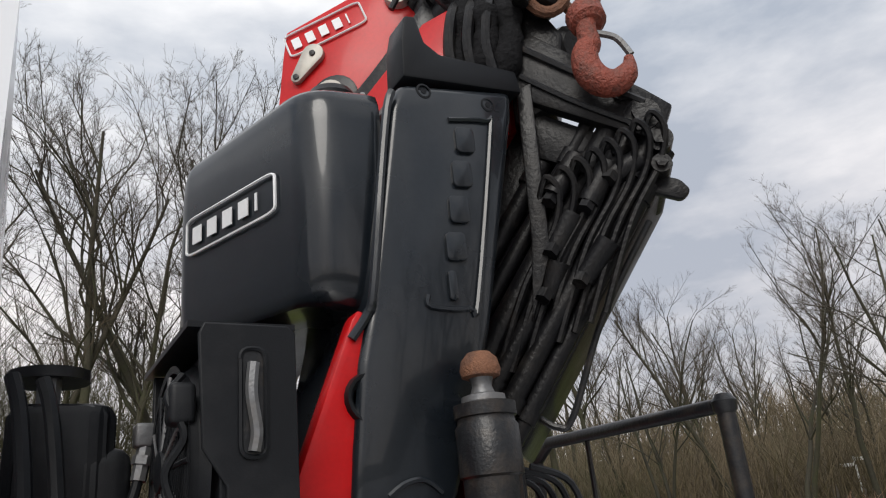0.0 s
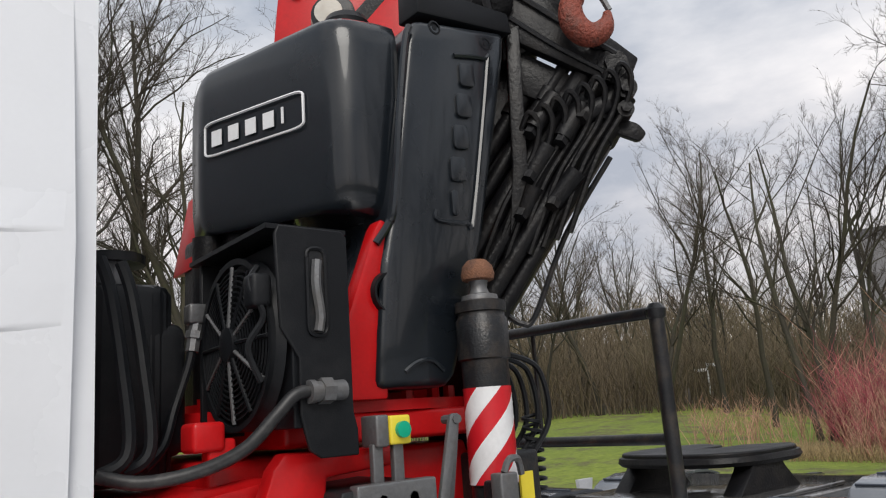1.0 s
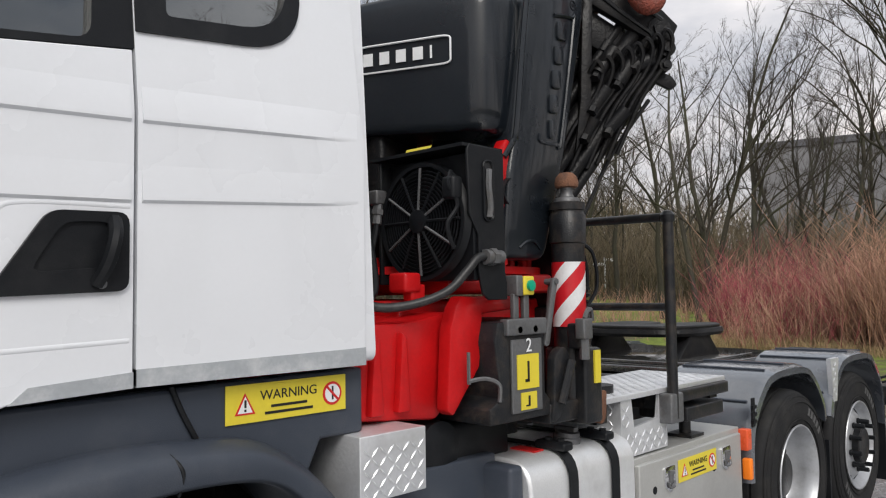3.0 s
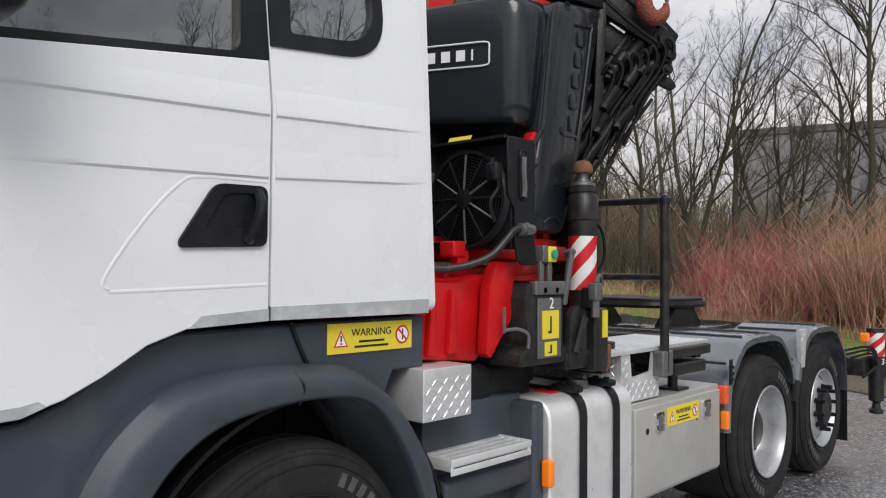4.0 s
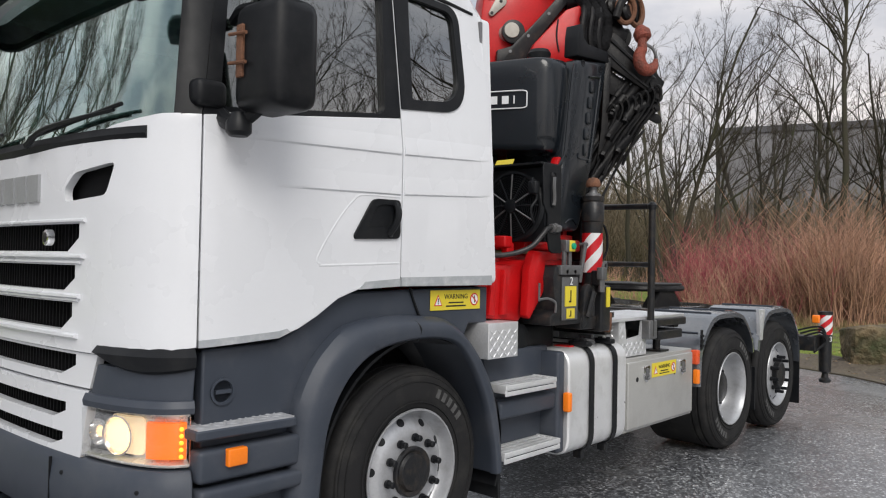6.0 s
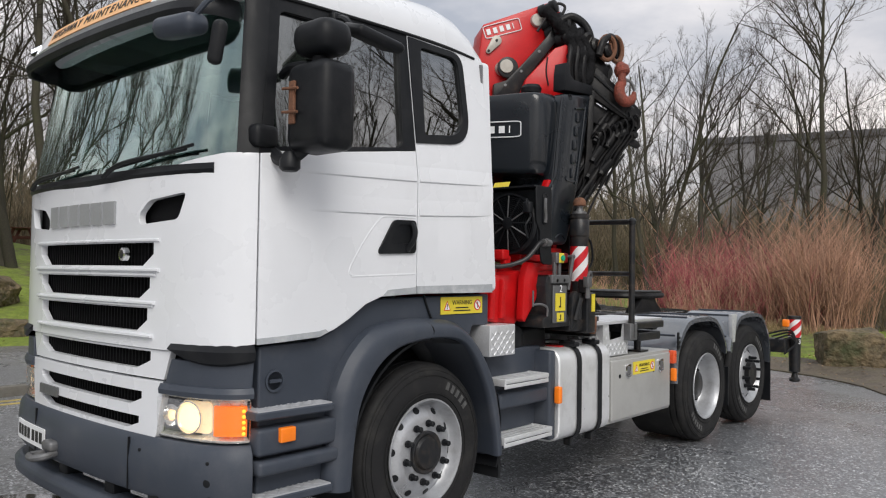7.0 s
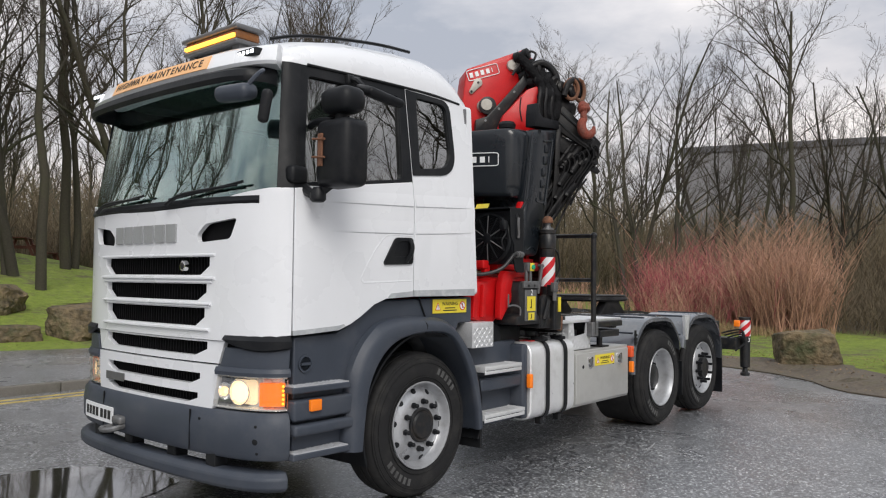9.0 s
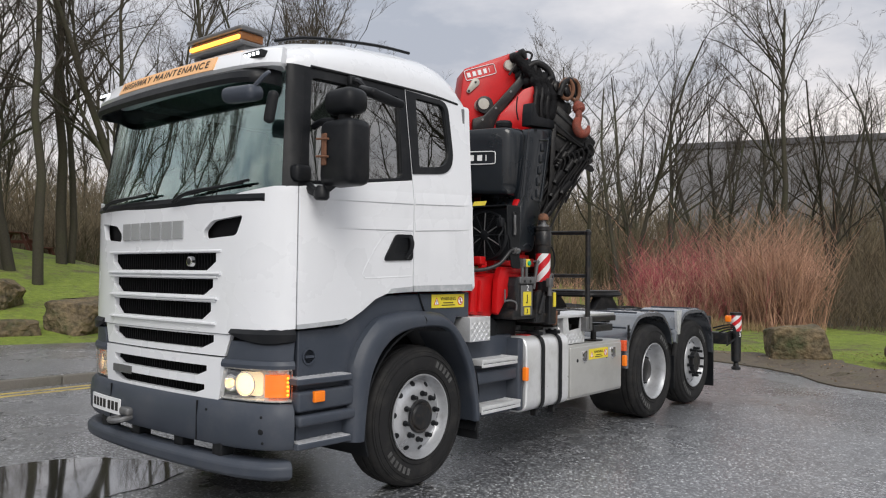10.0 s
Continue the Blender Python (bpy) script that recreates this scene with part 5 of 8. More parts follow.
# steps between arch and tank
bm = bmesh.new()
box(bm, 0.62, 1.26, 0.16, 0.5, 0.34, 1.02, 0.01)
part("step_housing", bm, GREY, truck, "dark grey housing of the catwalk steps")
bm = bmesh.new()
box(bm, 1.19, 1.27, 0.03, 0.5, 0.36, 0.99, 0.02)
part("step_end", bm, GREY, truck)
bm = bmesh.new()
box(bm, 0.64, 1.2, 0.05, 0.2, 0.64, 0.74, 0.02)
part("step_rail", bm, GREY, truck)
for z, x1 in ((0.845, 1.11), (0.468, 1.16)):
    bm = bmesh.new()
    for k in range(5):
        box(bm, 0.62, x1, 0.0 + 0.045 * k, 0.022 + 0.045 * k, z - 0.03, z)
    box(bm, 0.61, 0.63, -0.005, 0.22, z - 0.045, z + 0.004, 0.004)
    box(bm, x1 - 0.01, x1 + 0.01, -0.005, 0.22, z - 0.045, z + 0.004, 0.004)
    box(bm, 0.61, x1 + 0.01, -0.008, 0.0, z - 0.024, z + 0.004, 0.003)
    box(bm, 0.61, x1 + 0.01, -0.006, 0.002, z - 0.06, z - 0.034, 0.003)
    part("catwalk_step", bm, ALU, truck, "ribbed aluminium step")
# small chequered box behind the cab
bm = bmesh.new()
box(bm, 0.49, 0.765, 0.03, 0.42, 1.0, 1.20, 0.004)
cb = part("chequer_box", bm, CHEQ, truck, "chequer-plate box behind the cab")
bm = bmesh.new()
lozenges(bm, (0.50, 0.029, 1.005), (1, 0, 0), (0, 0, 1), 0.26, 0.19, 0.032)
tagged(part("raised_pattern", bm, CHEQ, cb), kind="stuff")
# black block added where the gap is only dark; the round hub is real
bm = bmesh.new()
box(bm, 0.80, 1.40, 0.20, 0.84, 0.96, 1.15, 0.03)
lathe(bm, (0.98, 0.16, 1.07), (0, 1, 0), [(0, 0.04), (0.02, 0.10), (0.2, 0.11)], 20)
part("dark_gap_block", bm, BLACK, truck, "black block with a round hub, added for the dark gap behind the cab")
# stainless locker
bm = bmesh.new()
box(bm, 2.03, 3.17, 0.05, 0.6, 0.35, 0.875, 0.006)
locker = part("locker", bm, INOX, truck, "stainless steel side locker with two latches")
bm = bmesh.new()
box(bm, 2.07, 3.13, 0.022, 0.05, 0.375, 0.85, 0.008)
ldoor = part("locker_door", bm, INOX, locker)
for x in (2.33, 2.93):
    bm = bmesh.new()
    prism(bm, rounded([(x - 0.05, 0.81), (x + 0.05, 0.81), (x + 0.05, 0.72), (x, 0.685), (x - 0.05, 0.72)], 0.02), "y", 0.012, 0.03, 0.003)
    lt = part("latch", bm, CHROME, ldoor, "recessed chrome latch")
    bm = bmesh.new()
    tube(bm, [(x - 0.028, 0.008, 0.74), (x - 0.02, 0.004, 0.715), (x + 0.02, 0.004, 0.715), (x + 0.028, 0.008, 0.74)], 0.006, 6)
    rod(bm, (x, 0.012, 0.735), (x, 0.004, 0.79), 0.012, 8)
    part("latch_ring", bm, GALV, lt)
    bm = bmesh.new()
    lathe(bm, (x - 0.13, 0.024, 0.72), (0, -1, 0), [(0, 0.018), (0.004, 0.018), (0.005, 0.0)], 12)
    part("lock_button", bm, BLACK, ldoor)
bm = bmesh.new()
box(bm, 3.175, 3.235, 0.005, 0.06, 0.745, 0.86, 0.008)
part("side_reflector", bm, pbr("red_orange_reflector", (0.75, 0.10, 0.03), 0.3, var=0.1), truck, "orange-red side reflector")
bm = bmesh.new()
box(bm, 3.195, 3.235, 0.0, 0.05, 0.585, 0.70, 0.01)
part("marker_lamp", bm, AMBER, truck, "amber side marker lamp")


def warning_sticker(x, y, z, w, h):
    """Yellow safety sticker: a triangle sign, the word, two unreadable lines, a round ban sign."""
    bm = bmesh.new()
    box(bm, x - w / 2, x + w / 2, y - 0.003, y, z - h / 2, z + h / 2)
    st = part("warning_sticker", bm, YELLOW, truck, "yellow warning sticker with black print")
    M = Matrix.Translation((x, y - 0.004, z + h * 0.16)) @ pose(0, 0, 0, 90)
    letters("word", "WARNING", h * 0.36, M, INK, st, 0.0008, 1.05)
    for k, ww in ((0, 0.30), (1, 0.40)):
        bm = bmesh.new()
        box(bm, x - w * ww / 2, x + w * ww / 2, y - 0.0045, y - 0.003, z - h * (0.13 + 0.17 * k) - h * 0.04, z - h * (0.13 + 0.17 * k) + h * 0.03)
        part("text_bar", bm, INK, st)
    bm = bmesh.new()
    xt = x - w * 0.355
    prism(bm, [(xt - h * 0.30, z - h * 0.28), (xt + h * 0.30, z - h * 0.28), (xt, z + h * 0.28)], "y", y - 0.0045, y - 0.003)
    part("triangle_border", bm, REDPRINT, st)
    bm = bmesh.new()
    prism(bm, [(xt - h * 0.22, z - h * 0.235), (xt + h * 0.22, z - h * 0.235), (xt, z + h * 0.19)], "y", y - 0.0052, y - 0.0044)
    part("triangle", bm, WPRINT, st)
    bm = bmesh.new()
    box(bm, xt - h * 0.03, xt + h * 0.03, y - 0.006, y - 0.005, z - h * 0.1, z + h * 0.1)
    box(bm, xt - h * 0.03, xt + h * 0.03, y - 0.006, y - 0.005, z - h * 0.2, z - h * 0.14)
    part("mark", bm, INK, st)
    xr = x + w * 0.375
    bm = bmesh.new()
    lathe(bm, (xr, y - 0.003, z), (0, -1, 0), [(0, h * 0.33), (0.0015, h * 0.33), (0.0016, 0)], 24)
    part("ban_ring", bm, REDPRINT, st)
    bm = bmesh.new()
    lathe(bm, (xr, y - 0.0045, z), (0, -1, 0), [(0, h * 0.26), (0.001, h * 0.26), (0.0011, 0)], 24)
    part("ban_field", bm, WPRINT, st)
    bm = bmesh.new()
    box(bm, -h * 0.035, h * 0.035, -0.0005, 0.0005, -h * 0.3, h * 0.3, m=Matrix.Translation((xr, y - 0.006, z)) @ pose(0, 0, 0, 0, -45))
    part("ban_bar", bm, REDPRINT, st)
    bm = bmesh.new()
    box(bm, xr - h * 0.03, xr + h * 0.03, y - 0.0062, y - 0.0055, z - h * 0.18, z + h * 0.2)
    part("mark", bm, INK, st)


warning_sticker(0.285, 0.097, 1.333, 0.405, 0.105)
warning_sticker(2.62, 0.021, 0.765, 0.40, 0.105)
bm = bmesh.new()
tube(bm, [(-0.07, 0.095, 1.40), (-0.04, 0.094, 1.33), (0.02, 0.094, 1.22)], 0.008, 6)
part("skirt_joint", bm, BLACK, truck)

# deck, steps and handrail behind the crane
bm = bmesh.new()
box(bm, 1.75, 3.02, 0.05, 0.55, 1.14, 1.165, 0.003)
box(bm, 1.75, 2.3, 0.55, 1.9, 1.14, 1.165, 0.003)
deck = part("deck_plate", bm, CHEQ, truck, "worn chequer-plate catwalk")
bm = bmesh.new()
lozenges(bm, (1.77, 0.06, 1.165), (1, 0, 0), (0, 1, 0), 1.22, 0.48, 0.036)
lozenges(bm, (1.77, 0.56, 1.165), (1, 0, 0), (0, 1, 0), 0.5, 1.3, 0.036)
tagged(part("raised_pattern", bm, CHEQ, deck), kind="stuff")
bm = bmesh.new()
for x0 in (1.80, 2.35, 2.86):
    box(bm, x0, x0 + 0.08, 0.06, 0.9, 1.06, 1.14)
    part("deck_bearer", bm, STEEL_BLK, truck, "black bearer under the catwalk")
    bm = bmesh.new()
box(bm, 2.42, 3.02, 0.03, 0.12, 1.08, 1.14, 0.01)
part("deck_edge", bm, STEEL_BLK, truck)
bm = bmesh.new()
box(bm, 2.55, 2.95, 0.03, 0.3, 0.98, 1.05, 0.01)
rod(bm, (2.75, 0.15, 0.87), (2.75, 0.15, 1.0), 0.03)
box(bm, 2.68, 2.82, 0.08, 0.22, 0.875, 0.89)
part("deck_bearer", bm, STEEL_BLK, truck, "rusty black bearers under the catwalk")
bm = bmesh.new()
prism(bm, [(1.99, 0.885), (2.40, 0.885), (2.40, 1.135), (2.33, 1.135), (2.31, 1.03), (2.10, 1.01), (2.08, 1.14), (1.99, 1.14)], "y", 0.06, 0.075)
box(bm, 1.99, 2.08, 0.075, 0.55, 1.127, 1.14)
box(bm, 1.99, 2.003, 0.075, 0.55, 0.885, 1.127)
cs = part("chequer_step", bm, CHEQ, truck, "chequer-plate step beside the tank")
bm = bmesh.new()
lozenges(bm, (1.992, 0.0595, 0.89), (1, 0, 0), (0, 0, 1), 0.41, 0.125, 0.034)
lozenges(bm, (1.992, 0.0595, 1.015), (1, 0, 0), (0, 0, 1), 0.085, 0.115, 0.034)
lozenges(bm, (1.9895, 0.54, 0.89), (0, -1, 0), (0, 0, 1), 0.47, 0.24, 0.034)
tagged(part("raised_pattern", bm, CHEQ, cs), kind="stuff")
bm = bmesh.new()
rod(bm, (2.02, 0.20, 1.13), (2.02, 0.20, 1.20), 0.075, 20)
rod(bm, (2.2, 0.3, 0.9), (2.2, 0.3, 1.13), 0.05, 14)
part("step_boss", bm, STEEL_BLK, cs)
bm = bmesh.new()
box(bm, 2.33, 2.45, -0.005, 0.07, 1.0, 1.14, 0.01)
part("rail_socket", bm, GALV, truck, "grimy grey handrail socket")
bm = bmesh.new()
tube(bm, [(2.39, 0.02, 1.02), (2.39, 0.02, 1.98)], 0.026, 12, straight=True)
lathe(bm, (2.39, 0.02, 1.95), (0, 0, 1), [(0, 0.026), (0.01, 0.034), (0.035, 0.036), (0.055, 0.02), (0.06, 0.0)], 14)
rail = part("handrail", bm, STEEL_BLK, truck, "scuffed black tubular handrail")
bm = bmesh.new()
tube(bm, [(2.39, 0.02, 1.975), (2.39, 0.84, 1.99), (2.39, 0.93, 1.93), (2.39, 0.97, 1.17)], 0.022, 12, straight=True)
part("top_bar", bm, STEEL_BLK, rail)
bm = bmesh.new()
tube(bm, [(2.39, 0.02, 1.545), (2.39, 0.96, 1.545)], 0.02, 12, straight=True)
part("middle_bar", bm, STEEL_BLK, rail)
bm = bmesh.new()
tube(bm, [(2.39, 0.63, 1.98), (2.39, 0.63, 1.545)], 0.009, 8, straight=True)
part("stay", bm, STEEL_BLK, rail)

# fifth wheel coupling
bm = bmesh.new()
out = []
for k in range(40):
    a = 2 * math.pi * k / 40
    c, s = math.cos(a), math.sin(a)
    q = 1 / (abs(c) ** 3 + abs(s) ** 3) ** (1 / 3)
    out.append((4.46 + 0.47 * q * c, YC + 0.46 * q * s))
slotp = [(5.0, YC - 0.30), (4.75, YC - 0.07), (4.45, YC - 0.05), (4.45, YC + 0.05), (4.75, YC + 0.07), (5.0, YC + 0.30)]
out = [p for p in out if not (p[0] > 4.7 and abs(p[1] - YC) < 0.28)]
i = max(range(len(out)), key=lambda k: (out[(k + 1) % len(out)][1] - out[k][1]))
out = out[i + 1 :] + out[: i + 1]
out += [(4.74, YC - 0.07), (4.45, YC - 0.05), (4.45, YC + 0.05), (4.74, YC + 0.07)]
prism(bm, out, "z", 1.325, 1.365)
plate5 = part("coupling_plate", bm, GREASY, truck, "greasy black fifth-wheel plate", bevel=0.01)
bm = bmesh.new()
tube(bm, [(p[0], p[1], 1.315) for p in out[:-4]], 0.03, 6, straight=True)
part("plate_rim", bm, GREASY, plate5)
for yy in (YC - 0.38, YC + 0.38):
    bm = bmesh.new()
    prism(bm, [(4.02, 1.10), (4.74, 1.10), (4.56, 1.26), (4.52, 1.33), (4.24, 1.33), (4.20, 1.26)], "y", yy - 0.06, yy + 0.06, 0.01)
    part("pedestal", bm, GREASY, plate5, "greasy cast pedestal")
bm = bmesh.new()
box(bm, 3.7, 5.1, 0.62, 1.94, 1.06, 1.11, 0.008)
box(bm, 3.85, 4.95, 0.7, 1.86, 1.11, 1.135, 0.008)
part("base_plate", bm, WETSTEEL, plate5, "wet dark steel mounting plate")
for y0 in (0.75, 1.55):
    bm = bmesh.new()
    prism(bm, [(4.95, 1.16), (6.4, 1.02), (6.4, 0.98), (4.95, 1.10)], "y", y0, y0 + 0.28)
    part("ramp", bm, WETSTEEL, truck, "wet worn steel ramp")
bm = bmesh.new()
box(bm, 6.35, 6.5, 0.3, 2 * YC - 0.3, 0.72, 1.0, 0.01)
part("tail_beam", bm, STEEL_BLK, truck)
bm = bmesh.new()
box(bm, 6.42, 6.47, 0.0, 0.08, 0.93, 1.02, 0.015)
part("tail_lamp", bm, AMBER, truck, "small amber rear lamp")
bm = bmesh.new()
for k in range(14):
    tube(bm, ring(Vector((1.98 + 0.012 * k, 0.42 + 0.018 * k, 1.235)), Vector((0.012, 0.018, 0.0)), 0.06, 14) + [ring(Vector((1.98 + 0.012 * k, 0.42 + 0.018 * k, 1.235)), Vector((0.012, 0.018, 0.0)), 0.06, 14)[0]], 0.008, 5, straight=True)
tagged(part("coiled_air_line", bm, BLACK, truck, "black coiled air line lying on the deck"), kind="stuff")

# ---- loader crane ----
crane = thing("loader_crane", (1.4, YC, 1.0), "red hydraulic loader crane with black moulded covers, folded behind the cab", "crane", lift=LIFT)
bm = bmesh.new()
prism(bm, [(0.55, 1.22), (0.95, 1.18), (1.10, 1.32), (1.12, 1.50), (1.02, 1.56), (0.80, 1.53), (0.55, 1.53)], "y", 0.16, 2 * YC - 0.16, 0.02)
base = part("base_beam", bm, RED, crane, "red outrigger beam across the chassis")
for x in (0.62, 0.74):
    bm = bmesh.new()
    prism(bm, [(x, 1.23), (x + 0.06, 1.23), (x + 0.045, 1.48), (x + 0.02, 1.50)], "y", 0.13, 0.17, 0.01)
    part("stiffener", bm, RED, base)
bm = bmesh.new()
prism(bm, [(0.97, 1.58), (1.0, 1.615), (1.33, 1.61), (1.33, 1.565), (1.11, 1.55), (1.09, 1.36), (0.95, 1.20), (0.92, 1.22), (0.94, 1.5)], "y", 0.08, 0.14, 0.01)
part("end_plate", bm, RED, base)
bm = bmesh.new()
box(bm, 0.9, 1.75, 0.3, 1.6, 1.21, 1.6, 0.02)
part("base_block", bm, RED, crane, "red crane base")
bm = bmesh.new()
box(bm, 0.92, 1.72, 0.42, 1.6, 1.0, 1.21, 0.01)
part("subframe", bm, STEEL_BLK, crane, "black steel subframe under the crane")
bm = bmesh.new()
box(bm, 1.06, 1.70, 0.20, 1.5, 1.62, 1.70, 0.015)
lathe(bm, (1.42, 0.75, 1.70), (0, 0, 1), [(0, 0.56), (0.03, 0.56), (0.035, 0.40), (0.06, 0.40)], 40)
flange = part("slew_flange", bm, RED, crane, "red bolted slewing flange")
for k in range(26):
    a = 2 * math.pi * k / 26
    bm = bmesh.new()
    rod(bm, (1.42 + 0.50 * math.cos(a), 0.75 + 0.50 * math.sin(a), 1.73), (1.42 + 0.50 * math.cos(a), 0.75 + 0.50 * math.sin(a), 1.768), 0.02, 6)
    part("flange_bolt", bm, RED, flange)
bm = bmesh.new()
prism(bm, [(1.14, 1.73), (1.345, 1.73), (1.375, 2.225), (1.352, 2.235), (1.335, 2.21)], "y", 0.15, 0.21, 0.008)
prism(bm, [(1.42, 1.73), (1.7, 1.73), (1.9, 2.9), (1.5, 2.9)], "y", 0.4, 0.85, 0.012)
mast = part("mast", bm, RED, crane, "tapering red crane mast")
# plain black block and rod added to fill the dark area beside the mast
bm = bmesh.new()
box(bm, 1.13, 1.36, 0.66, 1.12, 1.74, 2.36, 0.03)
rod(bm, (1.10, 0.80, 1.74), (1.10, 0.80, 2.30), 0.05, 14)
part("mast_gap_block", bm, GREASY, crane, "black block and rod filling the dark area beside the mast")
# black moulded column cover with raised bars
colp = [(1.475, 2.82), (1.515, 2.90), (1.90, 2.955), (1.885, 2.85), (1.72, 2.2), (1.575, 1.79), (1.545, 1.755), (1.30, 1.755), (1.315, 1.9), (1.34, 2.10), (1.375, 2.24)]
bm = bmesh.new()
prism(bm, colp, "y", 0.13, 0.62, 0.026)
col = part("column_cover", bm, COVER, crane, "black moulded cover over the crane column", smooth=50)
bm = bmesh.new()
tube(bm, [(1.482, 0.128, 2.86), (1.462, 0.128, 2.80), (1.43, 0.128, 2.60), (1.385, 0.128, 2.28), (1.37, 0.14, 2.22), (1.33, 0.15, 2.16)], 0.012, 8)
part("cover_seam", bm, COVER, col)
bm = bmesh.new()
fr = [(1.535, 2.275), (1.54, 2.245), (1.655, 2.247), (1.685, 2.275), (1.795, 2.79), (1.785, 2.825), (1.655, 2.805)]
tube(bm, [(x, 0.128, z) for x, z in fr], 0.008, 6, per=4)
part("raised_frame", bm, COVER, col)
for k in range(5):
    cx, cz = 1.70 - 0.0225 * k, 2.745 - 0.11 * k
    for dz, hw in ((0.0, 0.031 if k < 4 else 0.013),):
        hh = 0.04
        bm = bmesh.new()
        prism(bm, rounded([(cx + 0.2 * dz + a * hw, cz + dz + b * hh + 0.08 * a * hw) for a, b in ((-1, -1), (1, -1), (1, 1), (-1, 1))], 0.016), "y", 0.120, 0.134, 0.003)
        part("raised_block", bm, COVER, col)
bm = bmesh.new()
tube(bm, [(1.39, 0.13, 1.80), (1.43, 0.125, 1.825), (1.48, 0.125, 1.83), (1.525, 0.13, 1.80)], 0.007, 6)
part("foot_rib", bm, COVER, col)
bm = bmesh.new()
lathe(bm, (1.365, 0.14, 2.02), (0, -1, 0), [(-0.02, 0.0), (-0.02, 0.03), (0.004, 0.05), (0.006, 0.058), (-0.01, 0.062)], 20)
part("dimple", bm, BLACK, col)
for x, z in ((1.585, 2.885), (1.80, 2.885)):
    bm = bmesh.new()
    lathe(bm, (x, 0.133, z), (0, -1, 0), [(0, 0.024), (0.004, 0.024), (0.005, 0.018), (-0.006, 0.017), (-0.006, 0.009), (0.004, 0.009), (0.004, 0)], 14)
    part("cover_bolt", bm, BLACK, col)
bm = bmesh.new()
prism(bm, [(1.53, 2.93), (1.535, 3.06), (1.553, 3.145), (1.588, 3.15), (1.612, 3.065), (1.66, 3.035), (1.93, 3.04), (1.945, 2.965)], "y", 0.14, 0.25, 0.008)
part("rubber_buffer", bm, BLACK, crane, "black rubber buffer on the cover")
# big rounded side cover
plan_c = rounded([(1.462, 0.165), (1.262, 0.18), (1.062, 0.775), (1.10, 0.96), (1.46, 1.16)], [0.03, 0.10, 0.03, 0.06, 0.05], 6)
cm = Vector((1.28, 0.55))
rows = []
for z, k in ((2.24, 0.80), (2.235, 0.86), (2.245, 0.93), (2.275, 0.975), (2.34, 0.995), (2.6, 1.0), (2.78, 0.995), (2.84, 0.98), (2.872, 0.95), (2.888, 0.90), (2.893, 0.80)):
    row = []
    for p in plan_c:
        q = cm + (Vector(p) - cm) * k
        if p[0] > 1.44:
            q.x = min(1.462, q.x + 0.02)
        row.append(Vector((q.x, q.y, z + (0.07 if z < 2.4 else -0.02) * (1.46 - q.x) / 0.4)))
    rows.append(row)
bm = bmesh.new()
skin(bm, rows)
side = part("side_cover", bm, COVER, crane, "black rounded moulded tank cover", smooth=60)


def logo(parent, o, u, v, w, h, material, back=None, slant=0.0):
    """A rounded outline with plain blocks for the maker's letters."""
    o, u, v = Vector(o), Vector(u).normalized(), Vector(v).normalized()
    nrm = u.cross(v)
    v = (v + u * slant).normalized()
    at = lambda a, b, d=0.0: o + u * a * w + v * b * h + nrm * d  # noqa: E731
    if back:
        bm = bmesh.new()
        skin(bm, [[at(a, b, d) for a, b in ((0, 0), (1, 0), (1, 1), (0, 1))] for d in (0, 0.002)])
        part("logo_field", bm, back, parent)
    bm = bmesh.new()
    r = rounded([(0, 0), (1, 0), (1, 1), (0, 1)], 0.12, 4)
    r = [Vector((0.5 + (p[0] - 0.5), p[1])) for p in r]
    tube(bm, [at(p[0], p[1], 0.004) for p in r + r[:1]], h * 0.04, 5, straight=True)
    part("logo_outline", bm, material, parent)
    for k in range(5):
        a0 = 0.07 + 0.18 * k
        wd = 0.135 if k < 4 else 0.05
        for b0, b1, a1, a2 in ((0.27, 0.73, 0, wd - 0.03),):
            bm = bmesh.new()
            skin(bm, [[at(a0 + x, y, d) for x, y in ((a1, b0), (a2, b0), (a2, b1), (a1, b1))] for d in (0.001, 0.004)])
            part("logo_block", bm, material, parent)


logo(side, (1.0714, 0.734, 2.556), (0.316, -0.949, -0.02), (0, 0, 1), 0.44, 0.115, WPRINT)
# the crane's booms, slewed out of the truck's line
CRANE = Matrix(((0.769, 0.639, 0, 1.466), (-0.639, 0.769, 0, 0.846), (0, 0, 1, 0), (0, 0, 0, 1)))


def cpart(name, bm, material, parent, label="", smooth=35):
    """A crane part given in the boom's own frame: along, behind, up."""
    bmesh.ops.transform(bm, matrix=CRANE, verts=bm.verts)
    return part(name, bm, material, parent, label, smooth)


PIVOT = pbr("pale_pivot_metal", (0.42, 0.40, 0.36), 0.5, metal=0.3, var=0.15, dirt=(0.2, 0.15, 0.1), amount=0.4, dscale=20)
bm = bmesh.new()
prism(bm, [(-0.10, 2.90), (-0.075, 3.18), (-0.045, 3.45), (-0.03, 3.555), (0.52, 3.775), (0.62, 3.70), (0.55, 3.5), (0.26, 3.06), (0.22, 2.90)], "y", 0.0, 0.36, 0.008)
boom = cpart("inner_boom", bm, RED, crane, "red inner boom with pivot discs")
cw = lambda a, b, z: CRANE @ Vector((a, b, z))  # noqa: E731
logo(boom, cw(-0.008, -0.003, 3.435), cw(1, 0, 0.32) - cw(0, 0, 0), cw(-0.32, 0, 1) - cw(0, 0, 0), 0.315, 0.10, WPRINT)
